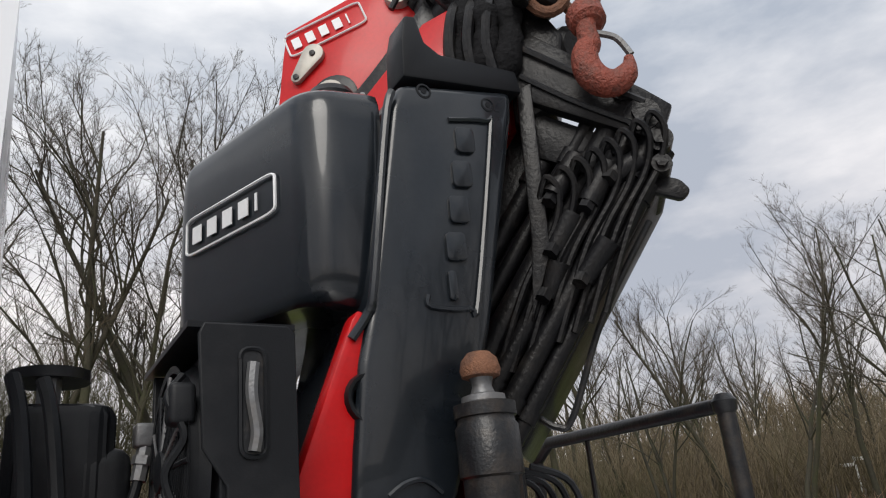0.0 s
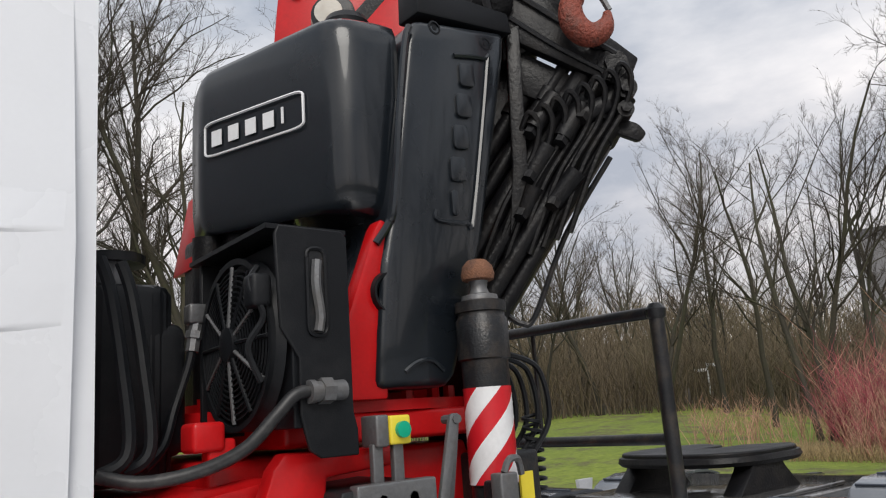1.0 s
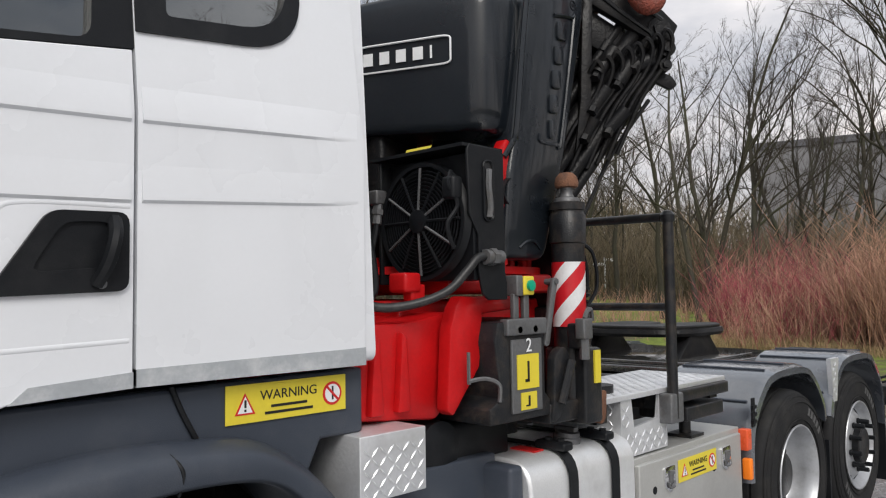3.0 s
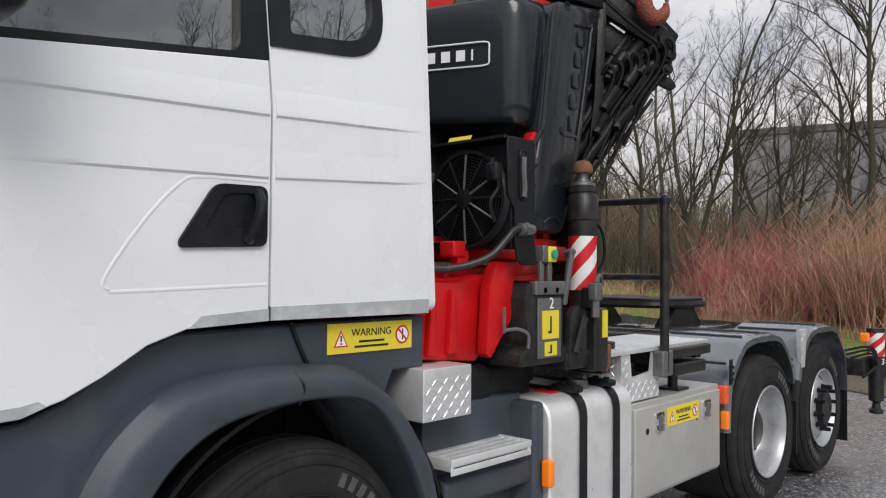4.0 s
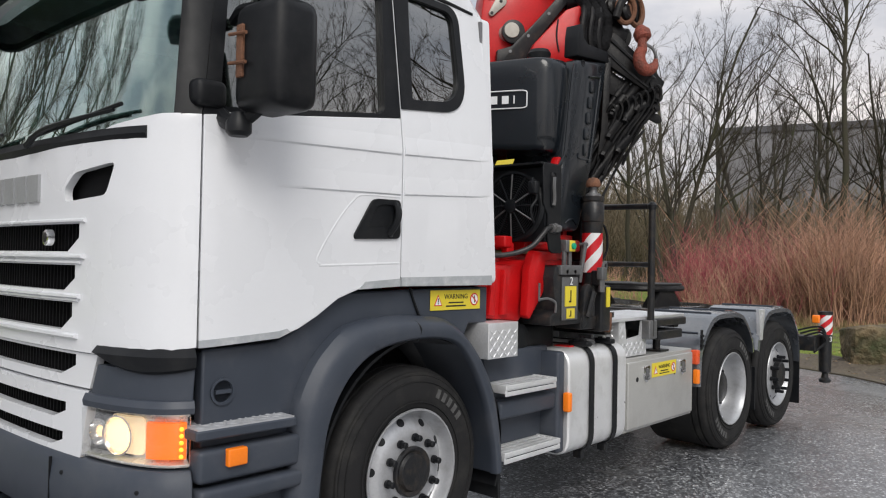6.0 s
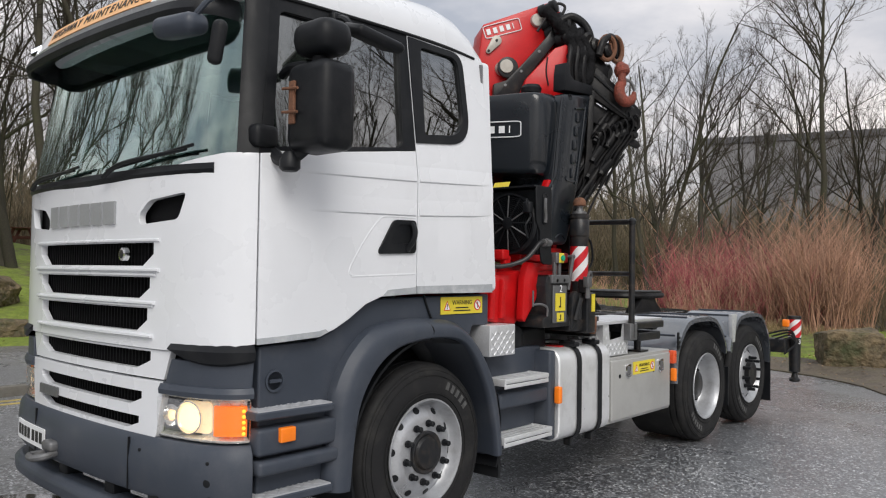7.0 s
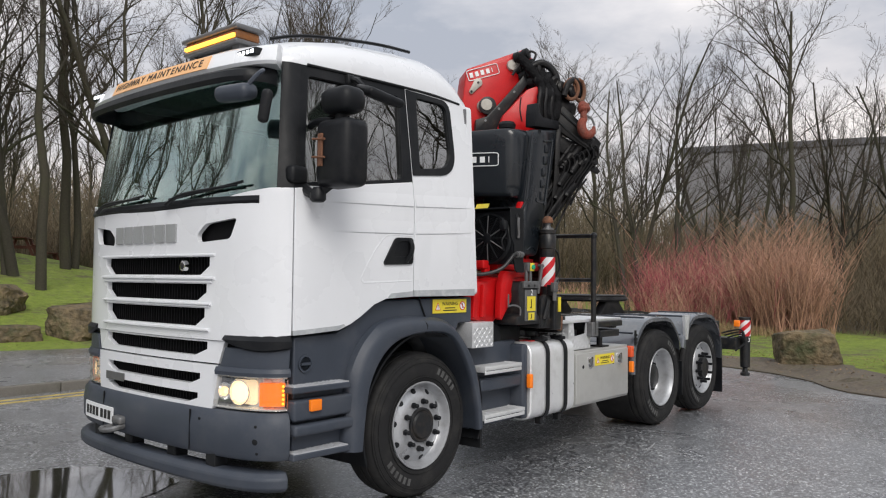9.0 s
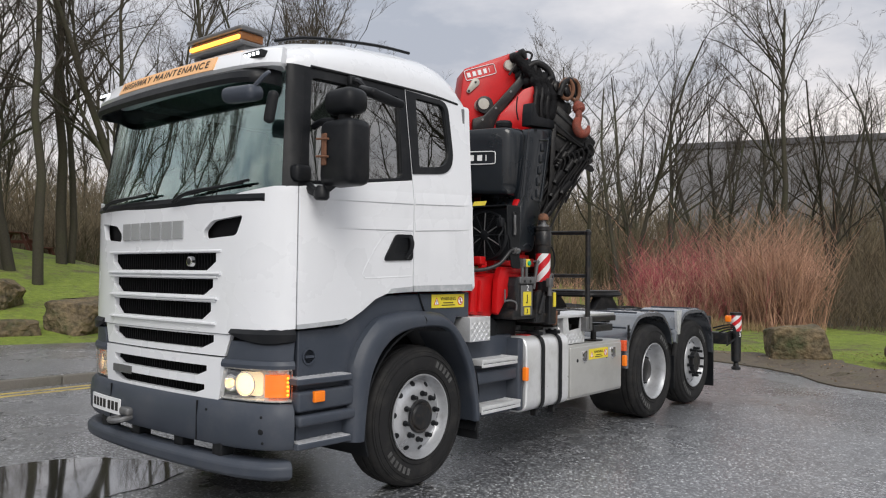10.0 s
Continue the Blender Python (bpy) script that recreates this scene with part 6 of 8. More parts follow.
pear = [(0.078 + 0.042 * math.cos(radians(a)), 3.425 + 0.042 * math.sin(radians(a))) for a in range(-35, 146, 20)] + [(0.012 + 0.021 * math.cos(radians(a)), 3.335 + 0.021 * math.sin(radians(a))) for a in range(145, 326, 20)]
bm = bmesh.new()
prism(bm, pear, "y", -0.022, 0.0, 0.003)
cpart("link_plate", bm, PIVOT, boom, "pale metal link plate")
for x, z in ((0.078, 3.425), (0.012, 3.335)):
    bm = bmesh.new()
    lathe(bm, (x, -0.022, z), (0, -1, 0), [(0, 0.012), (0.006, 0.011), (0.007, 0)], 12)
    cpart("plate_bolt", bm, STEEL_BLK, boom)
for x, z, r in ((0.13, 3.20, 0.058), (0.42, 3.615, 0.055)):
    bm = bmesh.new()
    lathe(bm, (x, 0.0, z), (0, -1, 0), [(0, r * 1.05), (0.02, r), (0.03, r * 0.9), (0.031, 0)], 20)
    cpart("pivot_disc", bm, PIVOT, boom, "pale metal pivot disc")
bm = bmesh.new()
prism(bm, [(0.04, 2.93), (0.045, 3.055), (0.15, 3.09), (0.30, 3.25), (0.48, 3.46), (0.53, 3.53), (0.60, 3.48), (0.50, 3.35), (0.31, 3.10), (0.24, 2.93)], "y", -0.075, -0.02, 0.008)
link = cpart("link_arm", bm, STEEL_BLK, crane, "black steel link arm")
for x, z in ((0.14, 3.05), (0.27, 3.17), (0.42, 3.34)):
    bm = bmesh.new()
    lathe(bm, (x, -0.074, z), (0, -1, 0), [(0, 0.012), (0.004, 0.012), (0.004, 0)], 10)
    cpart("link_hole", bm, GALV, link)
bm = bmesh.new()
lathe(bm, (0.165, -0.03, 3.20), (0, -1, 0), [(0, 0.085), (0.03, 0.085), (0.034, 0.075), (0.035, 0)], 20)
cpart("link_boss", bm, STEEL_BLK, link)
bm = bmesh.new()
lathe(bm, (0.15, -0.066, 3.205), (0, -1, 0), [(0, 0.055), (0.01, 0.054), (0.012, 0)], 20)
cpart("pivot_disc", bm, PIVOT, link, "pale metal pivot disc")
bm = bmesh.new()
prism(bm, [(0.22, 2.90), (0.29, 3.09), (0.52, 3.345), (0.62, 3.385), (0.74, 3.31), (0.78, 3.1), (0.76, 2.90)], "y", -0.17, -0.085, 0.01)
br = cpart("red_bracket", bm, RED, crane, "red mast head bracket")
bm = bmesh.new()
tube(bm, [(0.46, -0.175, 3.27), (0.45, -0.175, 3.15), (0.47, -0.175, 3.04)], 0.006, 6)
cpart("bracket_cable", bm, BLACK, br)
bm = bmesh.new()
tube(bm, [(0.68, -0.175, 3.2), (0.71, -0.18, 3.1), (0.69, -0.18, 3.0)], 0.006, 6)
cpart("bracket_cable", bm, BLACK, br)
bm = bmesh.new()
prism(bm, [(0.30, 2.85), (0.34, 3.3), (0.55, 3.62), (0.78, 3.5), (0.84, 3.2), (0.80, 2.85)], "y", 0.02, 0.30, 0.012)
cpart("boom_head", bm, RED, crane, "red boom head")
# lamp on the cover
bm = bmesh.new()
lathe(bm, (1.40, 0.36, 2.885), (0, 0, 1), [(0, 0.04), (0.02, 0.045), (0.025, 0.075), (0.06, 0.08), (0.085, 0.065), (0.095, 0.0)], 20)
part("work_lamp", bm, BLACK, crane, "round black work lamp")
# knuckle and hydraulic blocks
rng = random.Random(4)


def lump(name, c, r, sx_, material=GREASY, label=""):
    bm = bmesh.new()
    ax = Vector((rng.uniform(-0.3, 0.3), 1, rng.uniform(-0.3, 0.3))).normalized()
    lathe(bm, Vector(c) - ax * sx_ * 0.5, ax, [(0, r * 0.7), (sx_ * 0.06, r), (sx_ * 0.35, r), (sx_ * 0.38, r * 0.82), (sx_ * 0.62, r * 0.82), (sx_ * 0.65, r), (sx_ * 0.94, r), (sx_, r * 0.7)], 14)
    part(name, bm, material, crane, label)


for c, r, w in (((0.50, -0.05, 3.70), 0.055, 0.16), ((0.60, -0.06, 3.53), 0.07, 0.25), ((0.68, -0.08, 3.46), 0.075, 0.25), ((0.755, -0.08, 3.44), 0.07, 0.25), ((0.80, -0.08, 3.36), 0.065, 0.3), ((0.88, -0.1, 3.33), 0.06, 0.3), ((0.55, -0.02, 3.60), 0.06, 0.2), ((0.90, -0.02, 3.22), 0.07, 0.3)):
    lump("knuckle_joint", CRANE @ Vector(c), r, w, label="greasy black knuckle joint")
bm = bmesh.new()
tube(bm, [(0.40, -0.08, 3.50), (0.50, -0.09, 3.66), (0.56, -0.09, 3.735), (0.625, -0.09, 3.72), (0.61, -0.09, 3.66), (0.54, -0.09, 3.58)], 0.012, 8)
cpart("guard_loop", bm, STEEL_BLK, crane, "black steel guard loop")
bm = bmesh.new()
tube(bm, [(0.62, -0.14, 3.46), (0.70, -0.16, 3.39), (0.80, -0.16, 3.36), (0.86, -0.14, 3.40)], 0.03, 10)
cpart("red_link", bm, HOOKRED, crane, "worn red link")
bm = bmesh.new()
prism(bm, [(0.78, 2.90), (0.80, 3.3), (0.90, 3.36), (0.98, 3.2), (0.92, 2.95)], "y", -0.16, 0.1, 0.015)
prism(bm, [(0.55, 3.3), (0.58, 3.52), (0.74, 3.5), (0.88, 3.36), (0.84, 3.2), (0.7, 3.15)], "y", -0.03, 0.25, 0.015)
cpart("boom_block", bm, GREASY, crane, "greasy black boom block")
# black cloth sleeves round the hoses above the buffer
for k, dx in enumerate((0.0, 0.075, 0.15)):
    bm = bmesh.new()
    tube(bm, [(0.47 + dx * 0.4, -0.08, 3.68 - 0.4 * dx), (0.57 + dx * 0.7, -0.13, 3.55 - 0.3 * dx), (0.66 + dx * 0.7, -0.17, 3.40), (0.66 + dx, -0.20 - 0.02 * (k % 2), 3.22), (0.60 + dx, -0.20, 3.02)], lambda t: 0.046 + 0.007 * math.sin(31 * t) + 0.005 * math.sin(57 * t + 1), 12, 8)
    cpart("hose_sleeve", bm, CLOTH, crane, "creased black cloth sleeve round hoses", 70)
bm = bmesh.new()
loop_h = [(0.56, -0.14, 3.56), (0.66, -0.15, 3.615), (0.77, -0.15, 3.56), (0.82, -0.16, 3.44), (0.76, -0.17, 3.36), (0.66, -0.16, 3.38), (0.60, -0.15, 3.46)]
tube(bm, loop_h, 0.034, 10, 8)
cpart("hose", bm, GREASY, crane, "looped thick black hydraulic hose", 70)
for k in range(3):
    bm = bmesh.new()
    x = 0.60 + 0.06 * k
    tube(bm, [(x + 0.05, -0.16, 3.40), (x + 0.03, -0.235, 3.30), (x + 0.01, -0.25, 3.15), (x + 0.03, -0.235, 3.0)], 0.02, 8)
    cpart("hose", bm, GREASY, crane, "thick black hydraulic hose")
# folded outer arms, leaning down to the deck
E0, E1 = Vector((1.235, 0, 2.70)), Vector((0.66, 0, 1.90))
ed = (E1 - E0).normalized()
en = Vector((ed.z, 0, -ed.x))
if en.x > 0:
    en = -en
for off, yy, r, a, b, nm in ((0.03, -0.13, 0.026, -0.02, 0.02, "cylinder"), (0.085, -0.15, 0.032, -0.08, 0.02, "cylinder"), (0.15, -0.15, 0.030, -0.06, 0.0, "pipe"), (0.215, -0.13, 0.042, -0.02, 0.0, "cylinder"), (0.29, -0.12, 0.026, -0.02, -0.05, "pipe"), (0.36, -0.10, 0.032, 0.1, -0.05, "cylinder")):
    p0, p1 = E0 + en * off + ed * a, E1 + en * off + ed * b
    p0.y = p1.y = yy
    bm = bmesh.new()
    rod(bm, p0, p1, r, 14)
    q = p0 + (p1 - p0) * 0.12
    rod(bm, q, q + (p1 - p0) * 0.06, r * 1.3, 14)
    q = p0 + (p1 - p0) * 0.86
    rod(bm, q, q + (p1 - p0) * 0.04, r * 1.25, 14)
    cpart("arm_" + nm, bm, GREASY, crane, "greasy black hydraulic " + nm)
bm = bmesh.new()
for y0, y1, o0, o1 in ((-0.10, 0.32, 0.0, 0.30), (-0.08, 0.25, 0.30, 0.50)):
    q = [E0 + en * o0 - ed * 0.02, E1 + en * o0, E1 + en * o1 - ed * 0.05, E0 + en * o1 + ed * 0.02]
    prism(bm, [(p.x, p.z) for p in q], "y", y0, y1, 0.012)
cpart("outer_arm", bm, GREASY, crane, "black folded outer arm section")
bm = bmesh.new()
prism(bm, [(0.79, 3.02), (0.82, 3.18), (0.88, 3.20), (1.19, 2.93), (1.26, 2.86), (1.21, 2.76), (1.12, 2.79), (0.80, 2.98)], "y", -0.19, -0.14, 0.008)
prism(bm, [(0.80, 2.98), (1.18, 2.74), (1.12, 2.64), (0.80, 2.80)], "y", -0.14, 0.2, 0.008)
prism(bm, [(0.78, 2.5), (0.80, 3.0), (0.85, 3.02), (0.83, 2.45), (0.75, 2.25)], "y", -0.2, -0.15, 0.006)
arm_br = cpart("arm_bracket", bm, GREASY, crane, "greasy black arm bracket")
bm = bmesh.new()
tube(bm, [(0.84, -0.195, 3.15), (1.0, -0.195, 3.02), (1.18, -0.195, 2.88)], 0.012, 6)
tube(bm, [(0.82, -0.195, 3.05), (0.98, -0.195, 2.92), (1.14, -0.195, 2.81)], 0.010, 6)
cpart("bracket_lip", bm, STEEL_BLK, arm_br)
for x, z, r in ((1.165, 2.84, 0.055), (1.20, 2.75, 0.04), (1.12, 2.93, 0.03), (1.19, 2.67, 0.03)):
    bm = bmesh.new()
    rod(bm, (x, -0.2, z), (x, 0.15, z), r, 18)
    rod(bm, (x, -0.215, z), (x, -0.2, z), r * 0.6, 6)
    cpart("arm_pin", bm, GREASY, crane)
bm = bmesh.new()
prism(bm, rounded([(1.17, 2.66), (1.24, 2.63), (1.265, 2.59), (1.235, 2.565), (1.14, 2.61)], 0.015), "y", -0.15, -0.12, 0.004)
cpart("lug", bm, GREASY, crane)
for k, (a, b) in enumerate((((0.86, 2.62), (0.95, 2.74)), ((0.96, 2.58), (1.04, 2.70)), ((1.04, 2.66), (1.13, 2.70)), ((0.84, 2.46), (0.91, 2.56)), ((0.91, 2.36), (1.0, 2.46)), ((0.80, 2.33), (0.85, 2.42)))):
    bm = bmesh.new()
    rod(bm, (a[0], -0.2 + 0.01 * k, a[1]), (b[0], -0.18, b[1]), 0.035, 12)
    rod(bm, (a[0] - 0.015, -0.21, a[1] - 0.025), (a[0], -0.2, a[1]), 0.024, 6)
    cpart("valve_block", bm, GREASY, crane, "greasy black valve")
for k in range(8):
    x, z = 0.82 + 0.048 * k, 2.52 + 0.022 * k
    bm = bmesh.new()
    tube(bm, [(x, -0.19, z + 0.10), (x + 0.03, -0.23, z + 0.15), (x + 0.06, -0.22, z + 0.10), (x + 0.03, -0.19, z), (x - 0.08, -0.18, z - 0.16), (x - 0.2, -0.16, z - 0.42)], 0.011, 7)
    cpart("hose", bm, GREASY, crane, "thin black hydraulic hose")
bm = bmesh.new()
tube(bm, [(1.13, -0.13, 2.52), (0.95, -0.1, 2.26), (0.82, -0.08, 1.99), (0.77, -0.08, 1.965), (0.72, -0.08, 2.0)], 0.010, 8)
cpart("trip_bar", bm, STEEL_BLK, crane, "thin bent black bar")
# hook and its links
hc = Vector((2.125, -0.06, 3.0))
hu = Vector((0.85, -0.52, 0))
bm = bmesh.new()
pts = []
for k in range(15):
    a = radians(130 + 232 * k / 14)
    pts.append(hc + hu * 0.066 * math.cos(a) + Vector((0, 0, 0.082 * math.sin(a))))
tube(bm, [hc + hu * -0.035 + Vector((0, 0, 0.17)), hc + hu * -0.045 + Vector((0, 0, 0.11))] + pts, lambda t: 0.028 + 0.018 * math.sin(math.pi * min(1, t * 1.05)) - 0.014 * max(0, t - 0.85) / 0.15, 14, per=3)
hook = part("hook", bm, HOOKRED, crane, "worn orange-red crane hook", smooth=70)
bm = bmesh.new()
tube(bm, [hc + hu * -0.02 + Vector((0, 0, 0.10)), hc + hu * 0.04 + Vector((0, 0, 0.075)), hc + hu * 0.075 + Vector((0, 0, 0.01))], 0.012, 6)
part("safety_catch", bm, GALV, hook)
bm = bmesh.new()
lathe(bm, hc + hu * -0.03 + Vector((0, 0, 0.13)), (0.1, 0.4, 1), [(0, 0.04), (0.015, 0.058), (0.06, 0.062), (0.085, 0.045), (0.11, 0.03)], 16)
part("swivel", bm, HOOKRED, hook, "rusty hook swivel")
for c, ax, rr in (((2.17, 0.06, 3.37), (0.2, 1, 0), 0.075), ((2.06, 0.08, 3.36), (0.6, 1, 0.2), 0.07)):
    bm = bmesh.new()
    lk = [Vector((p.x, p.y, Vector(c).z + (p.z - Vector(c).z) * 1.35)) for p in ring(Vector(c), Vector(ax), rr, 18)]
    tube(bm, lk + lk[:1], 0.02, 8, straight=True)
    part("chain_link", bm, RUST, hook, "rusty chain link")
bm = bmesh.new()
tube(bm, [(1.96, 0.10, 3.28), (2.0, 0.08, 3.40), (2.1, 0.07, 3.46), (2.2, 0.08, 3.42), (2.25, 0.1, 3.32)], 0.028, 10)
part("shackle", bm, GREASY, hook, "black shackle bow")

# oil cooler with its fan
bm = bmesh.new()
prism(bm, [(1.02, 1.62), (1.05, 1.60), (1.15, 1.60), (1.15, 1.66), (1.14, 1.70), (1.14, 2.125), (1.125, 2.14), (0.955, 2.142), (0.945, 2.12), (0.955, 1.90), (1.0, 1.83), (1.0, 1.70)], "y", -0.005, 0.008)
prism(bm, [(0.94, 1.66), (1.14, 1.66), (1.14, 2.13), (0.94, 2.13)], "y", 0.44, 0.455)
box(bm, 0.99, 1.13, 0.01, 0.44, 1.67, 2.12)
cool = part("oil_cooler", bm, BLACK, crane, "black oil cooler with electric fan and bracket", bevel=0.004)
bm = bmesh.new()
o = rounded([(1.025, 2.09), (1.075, 2.09), (1.075, 1.88), (1.025, 1.88)], 0.025)
prism(bm, o, "y", -0.0065, -0.004)
part("bracket_slot", bm, STEEL_BLK, cool, "slot showing a grey pipe")
bm = bmesh.new()
tube(bm, [(1.05, -0.012, 2.06), (1.045, -0.014, 2.0), (1.055, -0.012, 1.93), (1.05, -0.01, 1.89)], 0.012, 7)
part("slot_pipe", bm, GALV, cool)
bm = bmesh.new()
tube(bm, [(p[0], -0.008, p[1]) for p in o + o[:1]], 0.005, 5, straight=True)
part("slot_edge", bm, BLACK, cool)
bm = bmesh.new()
prism(bm, [(0.925, 2.132), (0.925, 2.144), (1.14, 2.144), (1.14, 2.132)], "y", 0.0, 0.49)
part("cooler_lid", bm, BLACK, cool)
bm = bmesh.new()
prism(bm, [(1.08, 2.149), (1.115, 2.205), (1.119, 2.205), (1.084, 2.149)], "y", 0.34, 0.48)
part("yellow_label", bm, YELLOW, cool, "yellow label")
fc = Vector((0.955, 0.22, 1.885))
for r in [0.05 + 0.0135 * k for k in range(11)]:
    bm = bmesh.new()
    pr = ring(fc + Vector((-0.028 + 0.006 * (r / 0.19) ** 2 * 2, 0, 0)), Vector((1, 0, 0)), r, 40)
    tube(bm, pr + pr[:1], 0.0028, 4, straight=True)
    part("guard_ring", bm, BLACK, cool)
for k in range(12):
    a = 2 * math.pi * k / 12
    d = Vector((0, math.cos(a), math.sin(a)))
    bm = bmesh.new()
    rod(bm, fc + d * 0.04 + Vector((-0.03, 0, 0)), fc + d * 0.195 + Vector((-0.018, 0, 0)), 0.0055, 6)
    part("guard_spoke", bm, GALV if k % 2 else BLACK, cool)
bm = bmesh.new()
lathe(bm, fc + Vector((-0.045, 0, 0)), (1, 0, 0), [(0, 0.02), (0.006, 0.042), (0.03, 0.045), (0.031, 0)], 18)
part("fan_hub", bm, BLACK, cool, "black fan hub")
bm = bmesh.new()
lathe(bm, fc + Vector((-0.02, 0, 0)), (1, 0, 0), [(0, 0.215), (0.001, 0.2), (0.02, 0.2), (0.04, 0.215)], 40, False)
part("fan_shroud", bm, BLACK, cool)
for k in range(8):
    a = 2 * math.pi * k / 8
    d, e = Vector((0, math.cos(a), math.sin(a))), Vector((0, -math.sin(a), math.cos(a)))
    bm = bmesh.new()
    skin(bm, [[fc + d * r + e * w + Vector((0.005 + s, 0, 0)) for w, s in ((-0.025, 0), (0.03, 0.014), (0.03, 0.017), (-0.025, 0.003))] for r in (0.04, 0.11, 0.185)])
    part("fan_blade", bm, MESHBLACK, cool)
bm = bmesh.new()
tube(bm, [(0.93, 0.06, 2.05), (0.90, 0.04, 2.0), (0.93, 0.03, 1.93), (0.90, 0.05, 1.86), (0.93, 0.05, 1.78)], 0.008, 6)
part("fan_cable", bm, BLACK, cool)
bm = bmesh.new()
box(bm, 0.90, 0.95, 0.02, 0.08, 1.95, 2.03, 0.012)
part("connector", bm, BLACK, cool)
# thick return hose
bm = bmesh.new()
rod(bm, (1.11, -0.01, 1.752), (1.02, -0.015, 1.750), 0.024, 14)
rod(bm, (1.075, -0.012, 1.751), (1.045, -0.013, 1.751), 0.031, 6)
rod(bm, (1.03, -0.015, 1.7505), (1.015, -0.015, 1.750), 0.027, 14)
hosef = part("hose_fitting", bm, GALV, crane, "grey steel hose fitting")
bm = bmesh.new()
tube(bm, [(1.03, -0.015, 1.752), (0.985, -0.01, 1.745), (0.94, 0.0, 1.70), (0.88, 0.03, 1.635), (0.80, 0.09, 1.595), (0.70, 0.15, 1.58), (0.62, 0.2, 1.60)], 0.0155, 12)
part("return_hose", bm, pbr("grey_hose", (0.016, 0.016, 0.017), 0.45, var=0.3, dirt=(0.10, 0.095, 0.09), amount=0.5, dscale=22), crane, "thick grey-black return hose")
for x, y in ((0.66, 0.30), (0.72, 0.34)):
    bm = bmesh.new()
    tube(bm, [(x - 0.02, y, 2.1), (x + 0.0, y - 0.02, 2.02), (x + 0.02, y - 0.05, 1.85), (x + 0.03, y - 0.08, 1.65), (x - 0.03, y - 0.08, 1.6)], 0.016, 8)
    part("hose", bm, BLACK, crane, "black hydraulic hose")
bm = bmesh.new()
tube(bm, [(0.915, 0.435, 1.91), (0.90, 0.43, 1.85), (0.86, 0.42, 1.74), (0.82, 0.38, 1.65), (0.76, 0.34, 1.60)], 0.012, 8)
part("hose", bm, BLACK, crane, "printed black hydraulic hose")
bm = bmesh.new()
rod(bm, (0.912, 0.435, 1.89), (0.925, 0.44, 1.965), 0.018, 8)
rod(bm, (0.918, 0.437, 1.925), (0.922, 0.438, 1.945), 0.024, 6)
box(bm, 0.90, 0.955, 0.42, 0.47, 1.965, 2.02, 0.008)
part("hose_fitting", bm, GALV, crane, "grey steel hose fitting")
# hydraulic tank behind the cab
bm = bmesh.new()
prism(bm, rounded([(0.64, 0.42), (0.86, 0.42), (0.88, 1.9), (0.64, 1.9)], 0.05), "z", 1.56, 2.07, 0.03)
htank = part("oil_tank", bm, BLACK, crane, "black plastic oil tank")
bm = bmesh.new()
box(bm, 0.76, 0.90, 0.42, 0.60, 1.62, 1.97, 0.04)
part("filter_housing", bm, BLACK, htank)
for y in (0.48, 0.56):
    bm = bmesh.new()
    rod(bm, (0.72, y, 2.05), (0.72, y, 2.14), 0.025, 10)
    part("tank_pipe", bm, GALV, htank)
bm = bmesh.new()
lathe(bm, (0.72, 0.52, 2.13), (0, 0, 1), [(0, 0.09), (0.025, 0.09), (0.03, 0.0)], 16)
part("filler", bm, BLACK, htank)
bm = bmesh.new()
prism(bm, [(1.12, 2.24), (1.20, 2.26), (1.27, 2.5), (1.18, 2.55)], "y", 1.0, 1.2, 0.01)
part("red_stay", bm, RED, crane, "red inclined stay")
bm = bmesh.new()
box(bm, 0.86, 0.93, 0.19, 0.24, 1.60, 1.66, 0.01)
box(bm, 0.82, 0.9, 0.18, 0.27, 1.63, 1.70, 0.012)
part("red_clamp", bm, RED, crane)

# outrigger: leg, control block, levers
bm = bmesh.new()
lathe(bm, (1.62, 0.06, 1.12), (0, 0, 1), [(0, 0.04), (0.001, 0.064), (0.36, 0.064), (0.362, 0.067), (0.62, 0.067), (0.63, 0.067), (0.70, 0.068), (0.705, 0.075), (0.815, 0.075), (0.825, 0.068), (0.835, 0.068), (0.838, 0.074), (0.868, 0.074), (0.874, 0.05)], 32)
leg = part("outrigger_leg", bm, STEEL_BLK, crane, "black outrigger leg with a red and white band")
bm = bmesh.new()
lathe(bm, (1.62, 0.06, 1.985), (0, 0, 1), [(0, 0.055), (0.022, 0.052), (0.028, 0.030), (0.045, 0.024), (0.06, 0.027), (0.075, 0.034)], 24)
part("leg_neck", bm, GALV, leg)
bm = bmesh.new()
lathe(bm, (1.62, 0.06, 2.05), (0, 0, 1), [(0, 0.036), (0.004, 0.046), (0.02, 0.05), (0.045, 0.044), (0.062, 0.028), (0.068, 0.0)], 24)
part("rusty_ball", bm, RUST, leg, "rusty domed foot pin")


